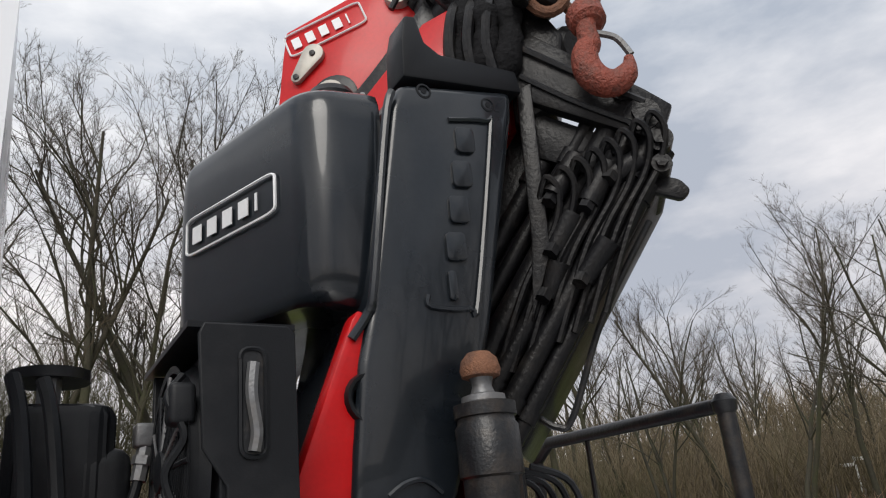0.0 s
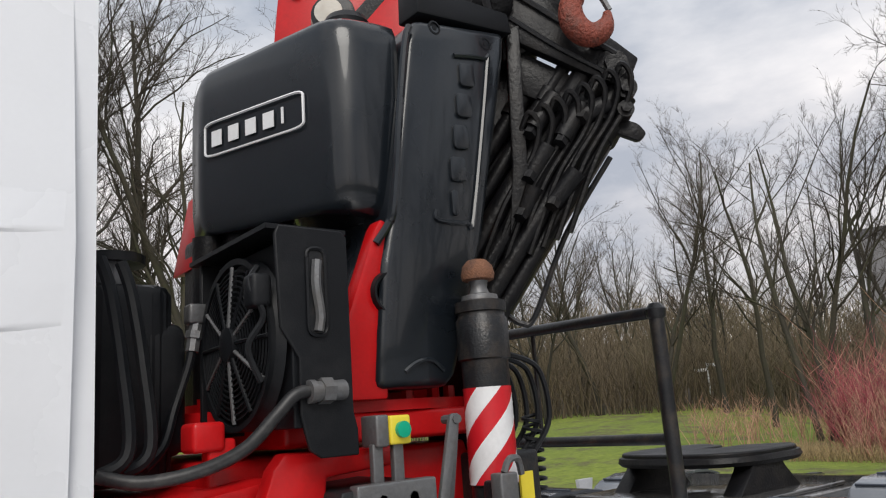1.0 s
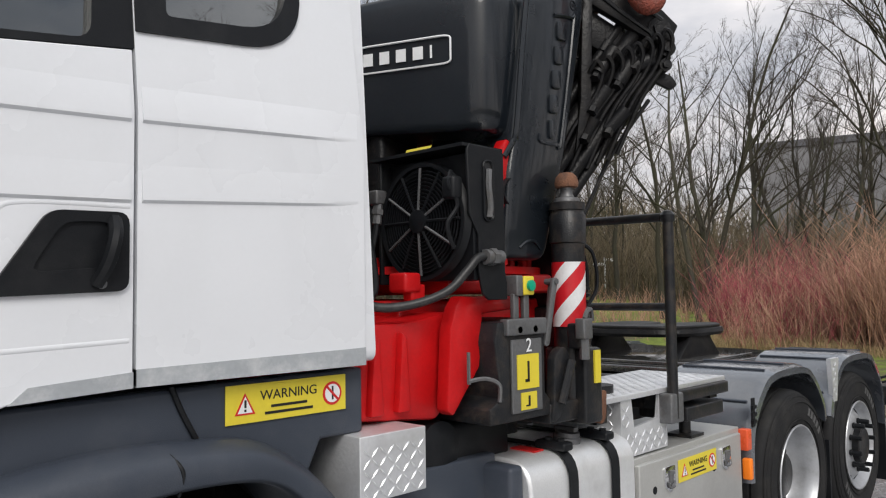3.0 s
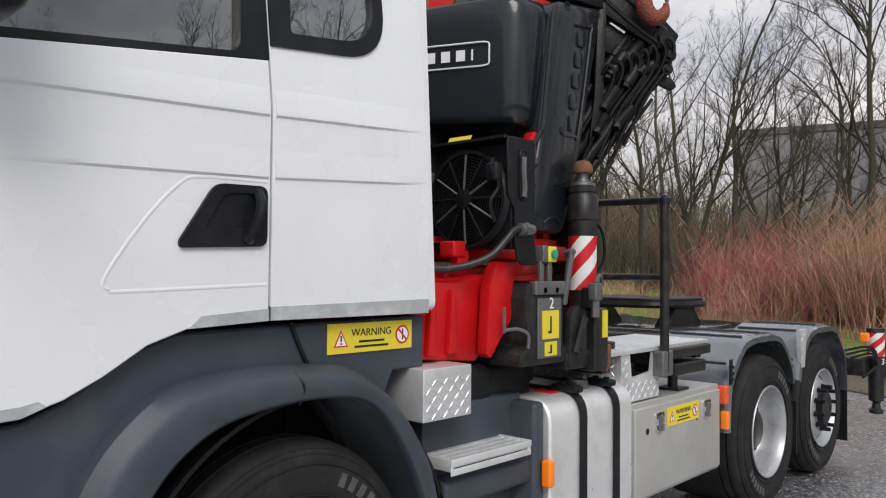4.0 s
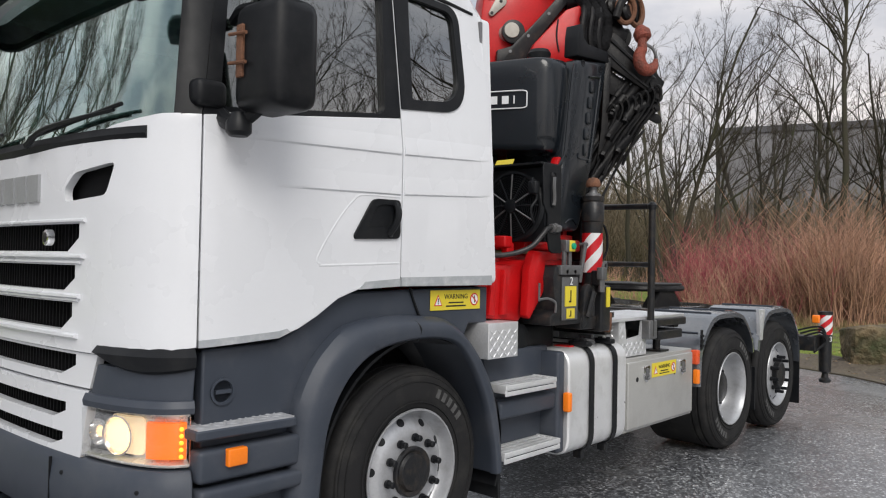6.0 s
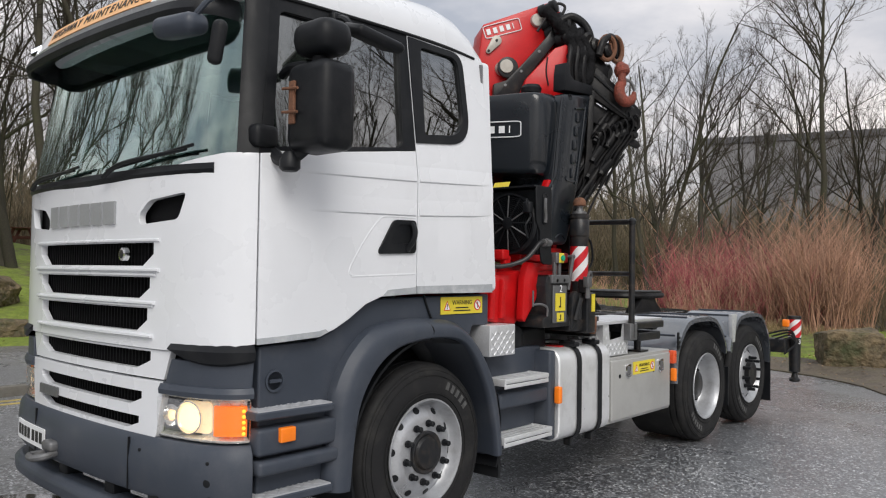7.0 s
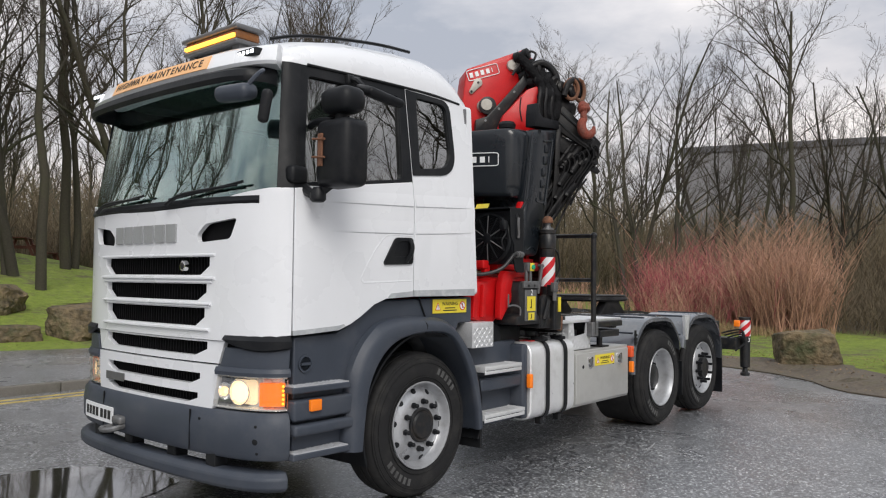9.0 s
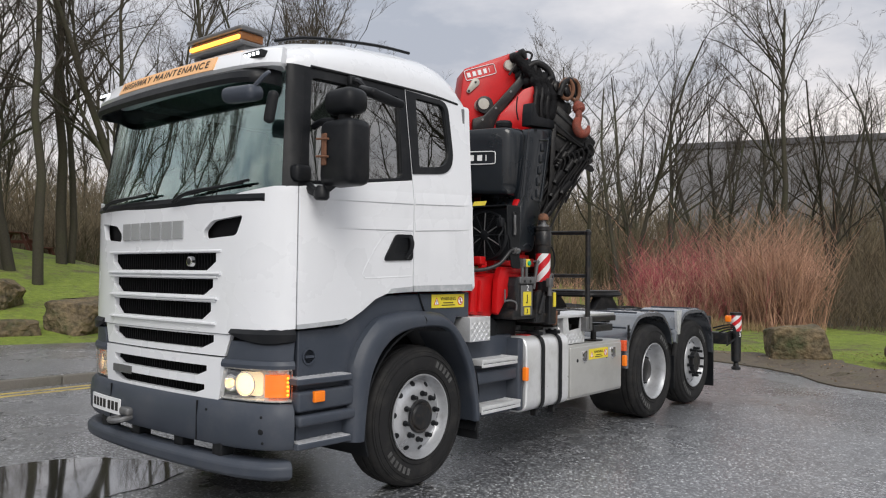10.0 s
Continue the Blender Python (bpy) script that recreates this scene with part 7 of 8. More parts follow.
def striped_band(parent, c, r, z0, z1, sl=1.3, n=4, turn=0.0):
    """A band of slanting red and white strips round a post."""
    h = z1 - z0
    for red in (0, 1):
        bm = bmesh.new()
        for k in range(n):
            f0, f1 = (k + 0.5 * red) / n, (k + 0.5 * red + 0.5) / n
            steps = 6
            grid = []
            for j in range(13):
                g = []
                for i in range(steps + 1):
                    f = f0 + (f1 - f0) * i / steps
                    a = 2 * math.pi * (f + turn + sl * j / 12 / n)
                    g.append(bm.verts.new((c[0] + (r + 0.0015) * math.cos(a), c[1] + (r + 0.0015) * math.sin(a), z0 + h * j / 12)))
                grid.append(g)
            for g, g2 in zip(grid, grid[1:]):
                for i in range(steps):
                    bm.faces.new((g[i], g[i + 1], g2[i + 1], g2[i]))
        part("red_stripe" if red else "white_stripe", bm, STRIPE_R if red else STRIPE_W, parent)


striped_band(leg, (1.62, 0.06), 0.0675, 1.485, 1.745, 1.7, 3)
bm = bmesh.new()
box(bm, 1.58, 1.70, -0.04, 0.16, 1.10, 1.40, 0.015)
box(bm, 1.54, 1.60, -0.05, 0.02, 1.40, 1.50, 0.01)
box(bm, 1.40, 1.72, 0.0, 0.2, 1.12, 1.2, 0.01)
part("leg_clamp", bm, STEEL_BLK, leg)
bm = bmesh.new()
box(bm, 1.635, 1.675, -0.048, -0.04, 1.26, 1.39)
part("yellow_label", bm, YELLOW, leg, "yellow safety label")
bm = bmesh.new()
prism(bm, rounded([(1.68, 1.22), (1.76, 1.22), (1.75, 1.10), (1.71, 1.08)], 0.02), "y", -0.02, 0.02, 0.004)
part("chain_lug", bm, RUST, leg, "rusty lug")
bm = bmesh.new()
rod(bm, (1.56, -0.05, 1.36), (1.56, -0.05, 1.48), 0.02, 8)
box(bm, 1.525, 1.585, -0.075, -0.03, 1.44, 1.52, 0.006)
tube(bm, [(1.55, -0.06, 1.52), (1.57, -0.06, 1.55), (1.61, -0.05, 1.55), (1.63, -0.04, 1.51)], 0.01, 6)
part("leg_valve", bm, GALV, leg)
bm = bmesh.new()
prism(bm, [(1.05, 1.16), (1.40, 1.16), (1.40, 1.22), (1.37, 1.25), (1.37, 1.50), (1.33, 1.53), (1.10, 1.52), (1.08, 1.45), (1.12, 1.25), (1.05, 1.22)], "y", 0.0, 0.30, 0.01)
blk = part("control_block", bm, STEEL_BLK, crane, "black outrigger lock block with control labels")
bm = bmesh.new()
box(bm, 1.16, 1.335, -0.012, 0.0, 1.19, 1.455, 0.004)
cp = part("label_plate", bm, GALV, blk, "grey plate with yellow labels")
for z0, z1, x0, x1 in ((1.275, 1.40, 1.185, 1.31), (1.20, 1.262, 1.205, 1.295)):
    bm = bmesh.new()
    box(bm, x0, x1, -0.016, -0.012, z0, z1)
    yl = part("yellow_label", bm, YELLOW, cp, "yellow pictogram label")
    bm = bmesh.new()
    xm, zm, hh = (x0 + x1) / 2, (z0 + z1) / 2, (z1 - z0)
    box(bm, xm - 0.006, xm + 0.004, -0.018, -0.016, zm - hh * 0.3, zm + hh * 0.3)
    box(bm, xm - 0.02, xm + 0.0, -0.018, -0.016, zm - hh * 0.3, zm - hh * 0.22)
    part("pictogram_bar", bm, INK, yl)
letters("number", "2", 0.07, Matrix.Translation((1.25, -0.0175, 1.43)) @ pose(0, 0, 0, 90), WPRINT, cp, 0.001)
for x in (1.20, 1.29):
    bm = bmesh.new()
    rod(bm, (x, -0.02, 1.49), (x, 0.01, 1.49), 0.014, 6)
    part("block_bolt", bm, GALV, blk)
bm = bmesh.new()
box(bm, 1.13, 1.36, -0.02, 0.02, 1.47, 1.53, 0.006)
box(bm, 1.19, 1.22, 0.0, 0.02, 1.5, 1.62, 0.004)
box(bm, 1.25, 1.28, 0.0, 0.02, 1.5, 1.64, 0.004)
part("stop_bracket", bm, GALV, crane, "grey steel bracket")
bm = bmesh.new()
box(bm, 1.20, 1.235, -0.01, 0.06, 1.615, 1.685, 0.006)
box(bm, 1.235, 1.295, -0.015, 0.06, 1.615, 1.685, 0.006)
stop = part("stop_box", bm, [YELLOW], crane, "small yellow control box with green button")
bm = bmesh.new()
lathe(bm, (1.267, -0.015, 1.65), (0, -1, 0), [(0, 0.02), (0.012, 0.02), (0.014, 0.0)], 16)
part("button", bm, GREEN, stop, "green push button")
bm = bmesh.new()
box(bm, 1.195, 1.232, -0.013, 0.06, 1.612, 1.688, 0.006)
part("box_back", bm, GALV, stop)
for x0, x1 in ((1.385, 1.45), (1.43, 1.475)):
    bm = bmesh.new()
    prism(bm, rounded([(x0 - 0.014, 1.42), (x0 + 0.014, 1.42), (x1 + 0.016, 1.68), (x1 - 0.016, 1.68)], 0.012), "y", 0.0 if x0 < 1.4 else 0.03, 0.014 if x0 < 1.4 else 0.044, 0.003)
    rod(bm, (x1, -0.005 if x0 < 1.4 else 0.02, 1.665), (x1, 0.05, 1.665), 0.012, 8)
    part("lever", bm, GALV, crane, "grey steel lever")
bm = bmesh.new()
prism(bm, rounded([(1.40, 1.12), (1.47, 1.16), (1.52, 1.38), (1.48, 1.42), (1.42, 1.38)], 0.03), "y", -0.01, 0.03, 0.006)
tube(bm, [(1.44, -0.02, 1.2), (1.50, -0.03, 1.36)], 0.018, 8, straight=True)
part("lock_lever", bm, STEEL_BLK, crane, "black lock lever")
bm = bmesh.new()
tube(bm, [(0.98, 0.04, 1.32), (1.05, 0.02, 1.325), (1.10, 0.0, 1.30), (1.10, 0.0, 1.24)], 0.008, 6)
rod(bm, (0.985, 0.04, 1.31), (0.985, 0.04, 1.42), 0.007, 6)
part("spring_pin", bm, GALV, crane)
# second control box behind the leg
bm = bmesh.new()
box(bm, 1.70, 1.84, 0.10, 0.42, 1.17, 1.56, 0.012)
vb = part("valve_box", bm, STEEL_BLK, crane, "black valve box")
bm = bmesh.new()
box(bm, 1.75, 1.80, 0.092, 0.10, 1.30, 1.50)
part("yellow_label", bm, YELLOW, vb, "yellow label")
bm = bmesh.new()
box(bm, 1.72, 1.82, 0.2, 0.5, 1.56, 1.90, 0.02)
part("lever_bank", bm, STEEL_BLK, crane, "black bank of control levers")
for k in range(4):
    bm = bmesh.new()
    tube(bm, [(1.80, 0.16 + 0.05 * k, 1.85), (1.90, 0.13 + 0.05 * k, 1.80), (1.92, 0.12 + 0.05 * k, 1.65), (1.86, 0.14 + 0.05 * k, 1.55)], 0.009, 6)
    part("cable", bm, BLACK, crane)
# coiled line hanging by the leg
bm = bmesh.new()
hel = [Vector((1.90 + 0.028 * math.cos(a), 0.18 + 0.028 * math.sin(a), 1.66 - 0.0045 * a)) for a in [0.6 * k for k in range(160)]]
tube(bm, hel, 0.006, 5, straight=True)
part("coiled_cable", bm, BLACK, crane, "black coiled cable")
# rear outrigger
bm = bmesh.new()
box(bm, 6.35, 6.62, 0.02, 0.4, 0.62, 0.78, 0.01)
lathe(bm, (6.58, -0.02, 0.36), (0, 0, 1), [(0, 0.03), (0.02, 0.065), (0.35, 0.07), (0.36, 0.074), (0.38, 0.074), (0.66, 0.074), (0.665, 0.08), (0.70, 0.08), (0.705, 0.0)], 28)
rleg = part("rear_outrigger", bm, STEEL_BLK, truck, "black rear outrigger leg with striped band")
striped_band(rleg, (6.58, -0.02), 0.0745, 0.80, 1.02, 1.7, 3)
letters("number", "3", 0.08, Matrix.Translation((6.532, -0.092, 0.75)) @ pose(0, 0, 0, 90, 0, -35), WPRINT, rleg, 0.001)
bm = bmesh.new()
lathe(bm, (6.58, -0.02, 0.25), (0, 0, 1), [(0, 0.03), (0.01, 0.06), (0.04, 0.065), (0.06, 0.04), (0.11, 0.03)], 20)
part("leg_foot", bm, STEEL_BLK, rleg)
for k in range(4):
    bm = bmesh.new()
    tube(bm, [(6.35, 0.1 + 0.04 * k, 0.75 + 0.03 * k), (6.42, -0.02, 0.80 + 0.03 * k), (6.48, -0.05, 0.72), (6.40, 0.05, 0.60)], 0.011, 6)
    part("hose", bm, BLACK, rleg)

# ---- surroundings ----


def mesh_of(name, verts, faces, material):
    me = bpy.data.meshes.new(name)
    me.from_pydata(verts, [], faces)
    me.materials.append(material)
    me.shade_smooth()
    return me


def limb(verts, faces, pts, radii, sides):
    """A tapered tube through pts, into plain lists."""
    base = len(verts)
    n = len(pts)
    for i, p in enumerate(pts):
        d = (pts[min(i + 1, n - 1)] - pts[max(i - 1, 0)]).normalized()
        u = d.orthogonal().normalized()
        w = d.cross(u)
        for k in range(sides):
            a = 2 * math.pi * k / sides
            verts.append(p + radii[i] * (math.cos(a) * u + math.sin(a) * w))
    for i in range(n - 1):
        for k in range(sides):
            a, b = base + i * sides + k, base + i * sides + (k + 1) % sides
            faces.append((a, b, b + sides, a + sides))


def point(verts, faces, pts, radii):
    """A three-sided twig through pts that ends in a point."""
    base, n = len(verts), len(pts)
    for i, p in enumerate(pts[:-1]):
        d = (pts[i + 1] - pts[max(i - 1, 0)]).normalized()
        u = d.orthogonal().normalized()
        w = d.cross(u)
        for k in range(3):
            verts.append(p + radii[i] * (math.cos(2.094 * k) * u + math.sin(2.094 * k) * w))
    verts.append(pts[-1])
    for i in range(n - 2):
        for k in range(3):
            a, b = base + i * 3 + k, base + i * 3 + (k + 1) % 3
            faces.append((a, b, b + 3, a + 3))
    for k in range(3):
        faces.append((base + 3 * (n - 2) + k, base + 3 * (n - 2) + (k + 1) % 3, base + 3 * (n - 1)))


def make_tree(seed, height, stems, spread, deepest=4):
    """Meshes of a bare tree: (trunk and limbs), (crown of twigs)."""
    rnd = random.Random(seed)
    tv, tf, cv, cf = [], [], [], []

    def grow(p, d, r, length, level):
        n = 7 if level == 0 else (5 if level == 1 else (3 if level == 2 else (2 if level == 3 else 1)))
        pts, rad = [p.copy()], [r]
        end = r * (0.25 if level == 0 else 0.35)
        for i in range(n):
            wob = 0.10 if level == 0 else 0.20
            d = (d + Vector((rnd.gauss(0, wob), rnd.gauss(0, wob), rnd.gauss(0, wob * 0.6) + (0.05 if level else 0.03)))).normalized()
            p = p + d * length / n
            pts.append(p.copy())
            rad.append(r + (end - r) * (i + 1) / n)
        if level < 2:
            limb(tv, tf, pts, rad, 7 if level == 0 else 5)
        else:
            point(cv, cf, pts, rad)
        if level >= deepest:
            return
        count = (rnd.randint(12, 15), rnd.randint(8, 10), rnd.randint(6, 8), rnd.randint(3, 5))[level]
        if stems > 1 and level < 2:
            count = int(count * (0.75 if stems == 2 else 0.6))
        for k in range(count):
            t = rnd.uniform(0.28 if level == 0 else 0.15, 1.0)
            x = t * n
            i = min(int(x), n - 1)
            q = pts[i].lerp(pts[i + 1], x - i)
            rr = (rad[i] + (rad[i + 1] - rad[i]) * (x - i))
            dd = (pts[i + 1] - pts[i]).normalized()
            side = dd.orthogonal().normalized()
            side.rotate(Matrix.Rotation(rnd.uniform(0, 2 * math.pi), 3, dd))
            ang = rnd.uniform(0.45, 0.95) * spread
            nd = (dd * math.cos(ang) + side * math.sin(ang) + Vector((0, 0, 0.18))).normalized()
            ln = length * rnd.uniform(0.32, 0.55) * (1.1 - 0.45 * t)
            grow(q, nd, max(0.004, rr * 0.52), ln, level + 1)

    for s in range(stems):
        a = rnd.uniform(0, 2 * math.pi)
        tilt = 0.04 if stems == 1 else rnd.uniform(0.08, 0.24)
        d = Vector((math.cos(a) * tilt, math.sin(a) * tilt, 1)).normalized()
        grow(Vector((math.cos(a) * 0.15 * (stems > 1), math.sin(a) * 0.15 * (stems > 1), -0.15)), d, height * (0.0125 if stems == 1 else 0.0095), height * rnd.uniform(0.85, 1.0), 0)
    return mesh_of("trunk", tv, tf, BARK), mesh_of("crown", cv, cf, TWIG)


KINDS = [make_tree(11, 11.0, 1, 0.9), make_tree(23, 10.0, 2, 0.8), make_tree(37, 10.5, 1, 0.75), make_tree(41, 9.5, 3, 0.8), make_tree(59, 9.0, 1, 1.05), make_tree(71, 10.0, 1, 0.85, 3), make_tree(83, 9.5, 2, 0.8, 3)]


def tree(x, y, kind, scale, turn):
    z = lawn_height(x, y) - 0.05
    ob = new("tree")
    trunk, crown = KINDS[kind]
    t = new("trunk", trunk)
    t.parent = ob
    c = new("crown", crown)
    c.parent = ob
    ob.matrix_basis = pose(x, y, z, 0, 0, turn) @ Matrix.Scale(scale, 4)
    tagged(ob, ("tall bare winter tree with mossy trunk", "bare multi-stemmed tree with fine twigs")[kind in (1, 3)], "tree", "bare trees round the road")


rt = random.Random(5)
for az, dist, kind, size in ((69.3, 28, 2, 1.25), (67.3, 25.5, 0, 1.2), (65.4, 31, 4, 1.3), (61.5, 28, 2, 1.3), (57.0, 31, 0, 1.25), (52.5, 30, 4, 1.3), (48.0, 33, 2, 1.2)):
    tree(-4.4 + dist * math.cos(radians(az)), -3.7 + dist * math.sin(radians(az)), kind, size, rt.uniform(0, 360))
NEAR = [(14, 30, 1.1), (18, 35, 1.15), (21.5, 31, 1.15), (25, 28, 1.2), (28, 34, 1.05), (31, 39, 1.0), (35, 37, 0.9), (39, 41, 0.95), (43, 38, 0.85), (47, 34, 0.95), (51, 40, 1.0), (55, 36, 1.0), (58.5, 33, 1.05), (62, 29, 1.05), (66, 25, 1.05), (69, 21.5, 1.0), (72.5, 19, 1.0), (76, 18.2, 0.95), (79.5, 17.2, 1.0), (83, 18.4, 1.0), (87, 17.4, 1.05), (92, 18.5, 1.05), (98, 20, 1.0), (11, 37, 1.15), (7, 33, 1.05), (2, 31, 1.05), (104, 22, 1.0)]
for i, (az, dist, sc) in enumerate(NEAR):
    dist += 6.5 if az > 68 else 0
    sc *= 1.22 if 34 < az < 62 else 1.0
    tree(-2 + dist * math.cos(radians(az)), -2 + dist * math.sin(radians(az)), (0, 2, 4)[i % 3] if az > 68 else i % 5, sc * rt.uniform(1.0, 1.16) * (1.25 if az > 68 else 1), rt.uniform(0, 360))
for i in range(34):
    az, dist = 2 + i * 3.1 + rt.uniform(-1.2, 1.2), rt.uniform(43, 62)
    tree(-2 + dist * math.cos(radians(az)), -2 + dist * math.sin(radians(az)), ((i * 2) % 5, 5, 6)[i % 3], rt.uniform(0.95, 1.3), rt.uniform(0, 360))
for i in range(34):
    az, dist = -2 + i * 3.4 + rt.uniform(-1.2, 1.2), rt.uniform(62, 88)
    tree(-2 + dist * math.cos(radians(az)), -2 + dist * math.sin(radians(az)), 5 + i % 2, rt.uniform(0.9, 1.3), rt.uniform(0, 360))
for i in range(10):
    az, dist = 99 + i * 5.0 + rt.uniform(-1.5, 1.5), rt.uniform(21, 27)
    tree(-1.4 + dist * math.cos(radians(az)), max(20.5, 1.3 + dist * math.sin(radians(az))), (0, 2, 4)[i % 3], rt.uniform(1.25, 1.6), rt.uniform(0, 360))
for i in range(13):
    az, dist = -72 + i * 4.7 + rt.uniform(-1.5, 1.5), rt.uniform(20, 27)
    x, y = dist * math.cos(radians(az)), dist * math.sin(radians(az))
    tree(max(x, 13.5) if y > -20.5 else x, min(y, -6.5), (0, 2, 4, 1)[i % 4], rt.uniform(1.2, 1.6), rt.uniform(0, 360))
for i in range(16):
    az, dist = 116 + i * 15.2 + rt.uniform(-4, 4), rt.uniform(30, 38)
    if 150 < az < 205:
        dist += 14
    tree(dist * math.cos(radians(az)), dist * math.sin(radians(az)), 5 + i % 2, rt.uniform(1.0, 1.2), rt.uniform(0, 360))


def spikes(verts, faces, p, d, length, r, bend, rnd):
    """One thin stem: a three-sided bent taper."""
    q = p + d * length * 0.5 + bend
    e = p + d * length + bend * 3
    base = len(verts)
    u = d.orthogonal().normalized()
    w = d.cross(u)
    for c, s in ((p, r), (q, r * 0.7)):
        for k in range(3):
            a = 2.094 * k
            verts.append(c + s * (math.cos(a) * u + math.sin(a) * w))
    verts.append(e)
    for k in range(3):
        j = (k + 1) % 3
        faces.append((base + k, base + j, base + 3 + j, base + 3 + k))
        faces.append((base + 3 + k, base + 3 + j, base + 6))


def thicket(name, places, hmin, hmax, r, twigs, lean, material, label, category):
    rnd = random.Random(len(places) + 3)
    v, f = [], []
    for x, y, k in places:
        p = Vector((x, y, lawn_height(x, y) - 0.05))
        a = rnd.uniform(0, 6.283)
        d = Vector((math.cos(a) * lean * rnd.random(), math.sin(a) * lean * rnd.random(), 1)).normalized()
        h = rnd.uniform(hmin, hmax) * k
        bend = Vector((rnd.gauss(0, 0.04), rnd.gauss(0, 0.04), 0)) * h
        spikes(v, f, p, d, h, r, bend, rnd)
        for _ in range(twigs):
            t = rnd.uniform(0.25, 0.9)
            q = p + d * h * t + bend * (2 * t * t)
            b = rnd.uniform(0, 6.283)
            td = Vector((math.cos(b), math.sin(b), rnd.uniform(0.5, 1.4))).normalized()
            spikes(v, f, q, td, h * rnd.uniform(0.18, 0.4), r * 0.6, Vector((0, 0, 0.02 * h)), rnd)
    ob = new(name, mesh_of(name, v, f, material))
    tagged(ob, label, category, kind="stuff")


rs = random.Random(8)
pol = lambda a, d: (-4.4 + d * math.cos(radians(a)), -3.7 + d * math.sin(radians(a)))  # noqa: E731
thicket("scrub", [(*(lambda a, d: (-2 + d * math.cos(radians(a)), -2 + d * math.sin(radians(a))))(rs.uniform(-4, 112), 40 + 26 * rs.random() ** 1.4), 1.0) for _ in range(9500)], 1.6, 5.2, 0.026, 4, 0.5, BRUSH, "dense brown and olive winter scrub under the trees", "scrub")
thicket("far_scrub", [(*(lambda a, d: (-2 + d * math.cos(radians(a)), -2 + d * math.sin(radians(a))))(rs.uniform(-6, 116), 64 + 30 * rs.random()), 1.0) for _ in range(5200)], 3.0, 7.0, 0.055, 3, 0.45, BRUSH, "far brown woodland undergrowth on the rise", "scrub")
thicket("hedge_scrub", [(*(lambda a, d: (d * math.cos(radians(a)), d * math.sin(radians(a))))(rs.uniform(-72, -8), 27 + 9 * rs.random()), 1.0) for _ in range(1500)], 1.2, 4.0, 0.03, 4, 0.5, BRUSH, "brown winter scrub along the road", "scrub")
thicket("bank_scrub", [(*(lambda a, d: (-2 + d * math.cos(radians(a)), -2 + d * math.sin(radians(a))))(*(lambda a: (a, 27 + 12 * rs.random() + (19 if 64 < a < 77 else 0)))(rs.uniform(50, 118))), 1.0) for _ in range(2400)], 1.0, 3.2, 0.018, 5, 0.5, BRUSH, "brown winter scrub behind the grass bank", "scrub")
thicket("saplings", [(*(lambda a, d: (0.6 + d * math.cos(radians(a)), -1.5 + d * math.sin(radians(a))))(rs.uniform(77, 106), 29 + 9 * rs.random()), 1.0) for _ in range(420)], 5.0, 10.5, 0.022, 9, 0.25, OLIVE, "dense thin olive-brown saplings behind the bank", "saplings")
red, tan, dry = [], [], []
for _ in range(900):
    a = rs.uniform(17.5, 25.5)
    x, y = pol(a, rs.uniform(25.0, 28.5) + 0.12 * (a - 12))
    (red if rs.random() < 0.75 else tan).append((x, y, (0.75 + 0.25 * math.sin((a - 17) / 9 * math.pi)) * rs.uniform(0.6, 1.1)))
for _ in range(420):
    a = rs.uniform(15.5, 25.0)
    x, y = pol(a, rs.uniform(23.0, 25.5) + 0.12 * (a - 12))
    (red if rs.random() < 0.2 else tan).append((x, y, (1.0 - 0.045 * (a - 15.5)) * rs.uniform(0.4, 0.95)))
for a0, d0, count in ((14.7, 24.4, 150), (15.6, 24.0, 210), (16.6, 24.6, 170), (17.9, 25.0, 110)):
    cx, cy = pol(a0, d0)
    for _ in range(count):
        b, q = rs.uniform(0, 6.283), 0.75 * math.sqrt(rs.random())
        tan.append((cx + q * math.cos(b), cy + q * math.sin(b), (1.12 - 0.25 * q) * rs.uniform(0.7, 1.08)))
for _ in range(160):
    a = rs.uniform(25, 33)
    tan.append((*pol(a, rs.uniform(27, 34)), 0.45))
thicket("red_shrub", red, 1.8, 3.3, 0.009, 5, 0.75, REDSTEM, "red-stemmed leafless dogwood shrub", "shrub")
thicket("tan_shrub", tan, 1.9, 3.6, 0.010, 4, 0.55, TANSTEM, "tan leafless shrub with dry stems", "shrub")
for _ in range(3600):
    a = rs.uniform(13, 28)
    dry.append((*pol(a, rs.uniform(22.6, 25.5) + 0.2 * max(0, a - 16)), 0.55 + 0.45 * min(1, max(0, (a - 15) / 4))))
thicket("dry_grass", dry, 0.15, 0.55, 0.008, 1, 0.9, DEADGRASS, "tufts of dry straw-coloured grass", "grass")
undergrowth = []
for _ in range(1500):
    undergrowth.append((*pol(rs.uniform(-6, 14.0), 24.5 + 11 * rs.random() ** 1.3), rs.uniform(0.5, 1.2)))
thicket("undergrowth", undergrowth, 0.5, 2.6, 0.012, 5, 1.0, BRUSH, "tangled brown undergrowth behind the lawn", "undergrowth")
blades = []
for _ in range(17000):
    x, y = rs.uniform(8.5, 21), rs.uniform(-8, 9)
    if not on_road(x - 0.15, y):
        blades.append((x, y, 1.0))
for _ in range(8000):
    x, y = rs.uniform(-6, 9), rs.uniform(12.8, 20)
    if not on_road(x, y - 0.1):
        blades.append((x, y, 1.0))
thicket("grass", blades, 0.04, 0.11, 0.006, 0, 0.9, GRASSBLADE, "short damp green grass at the road's edge", "grass")


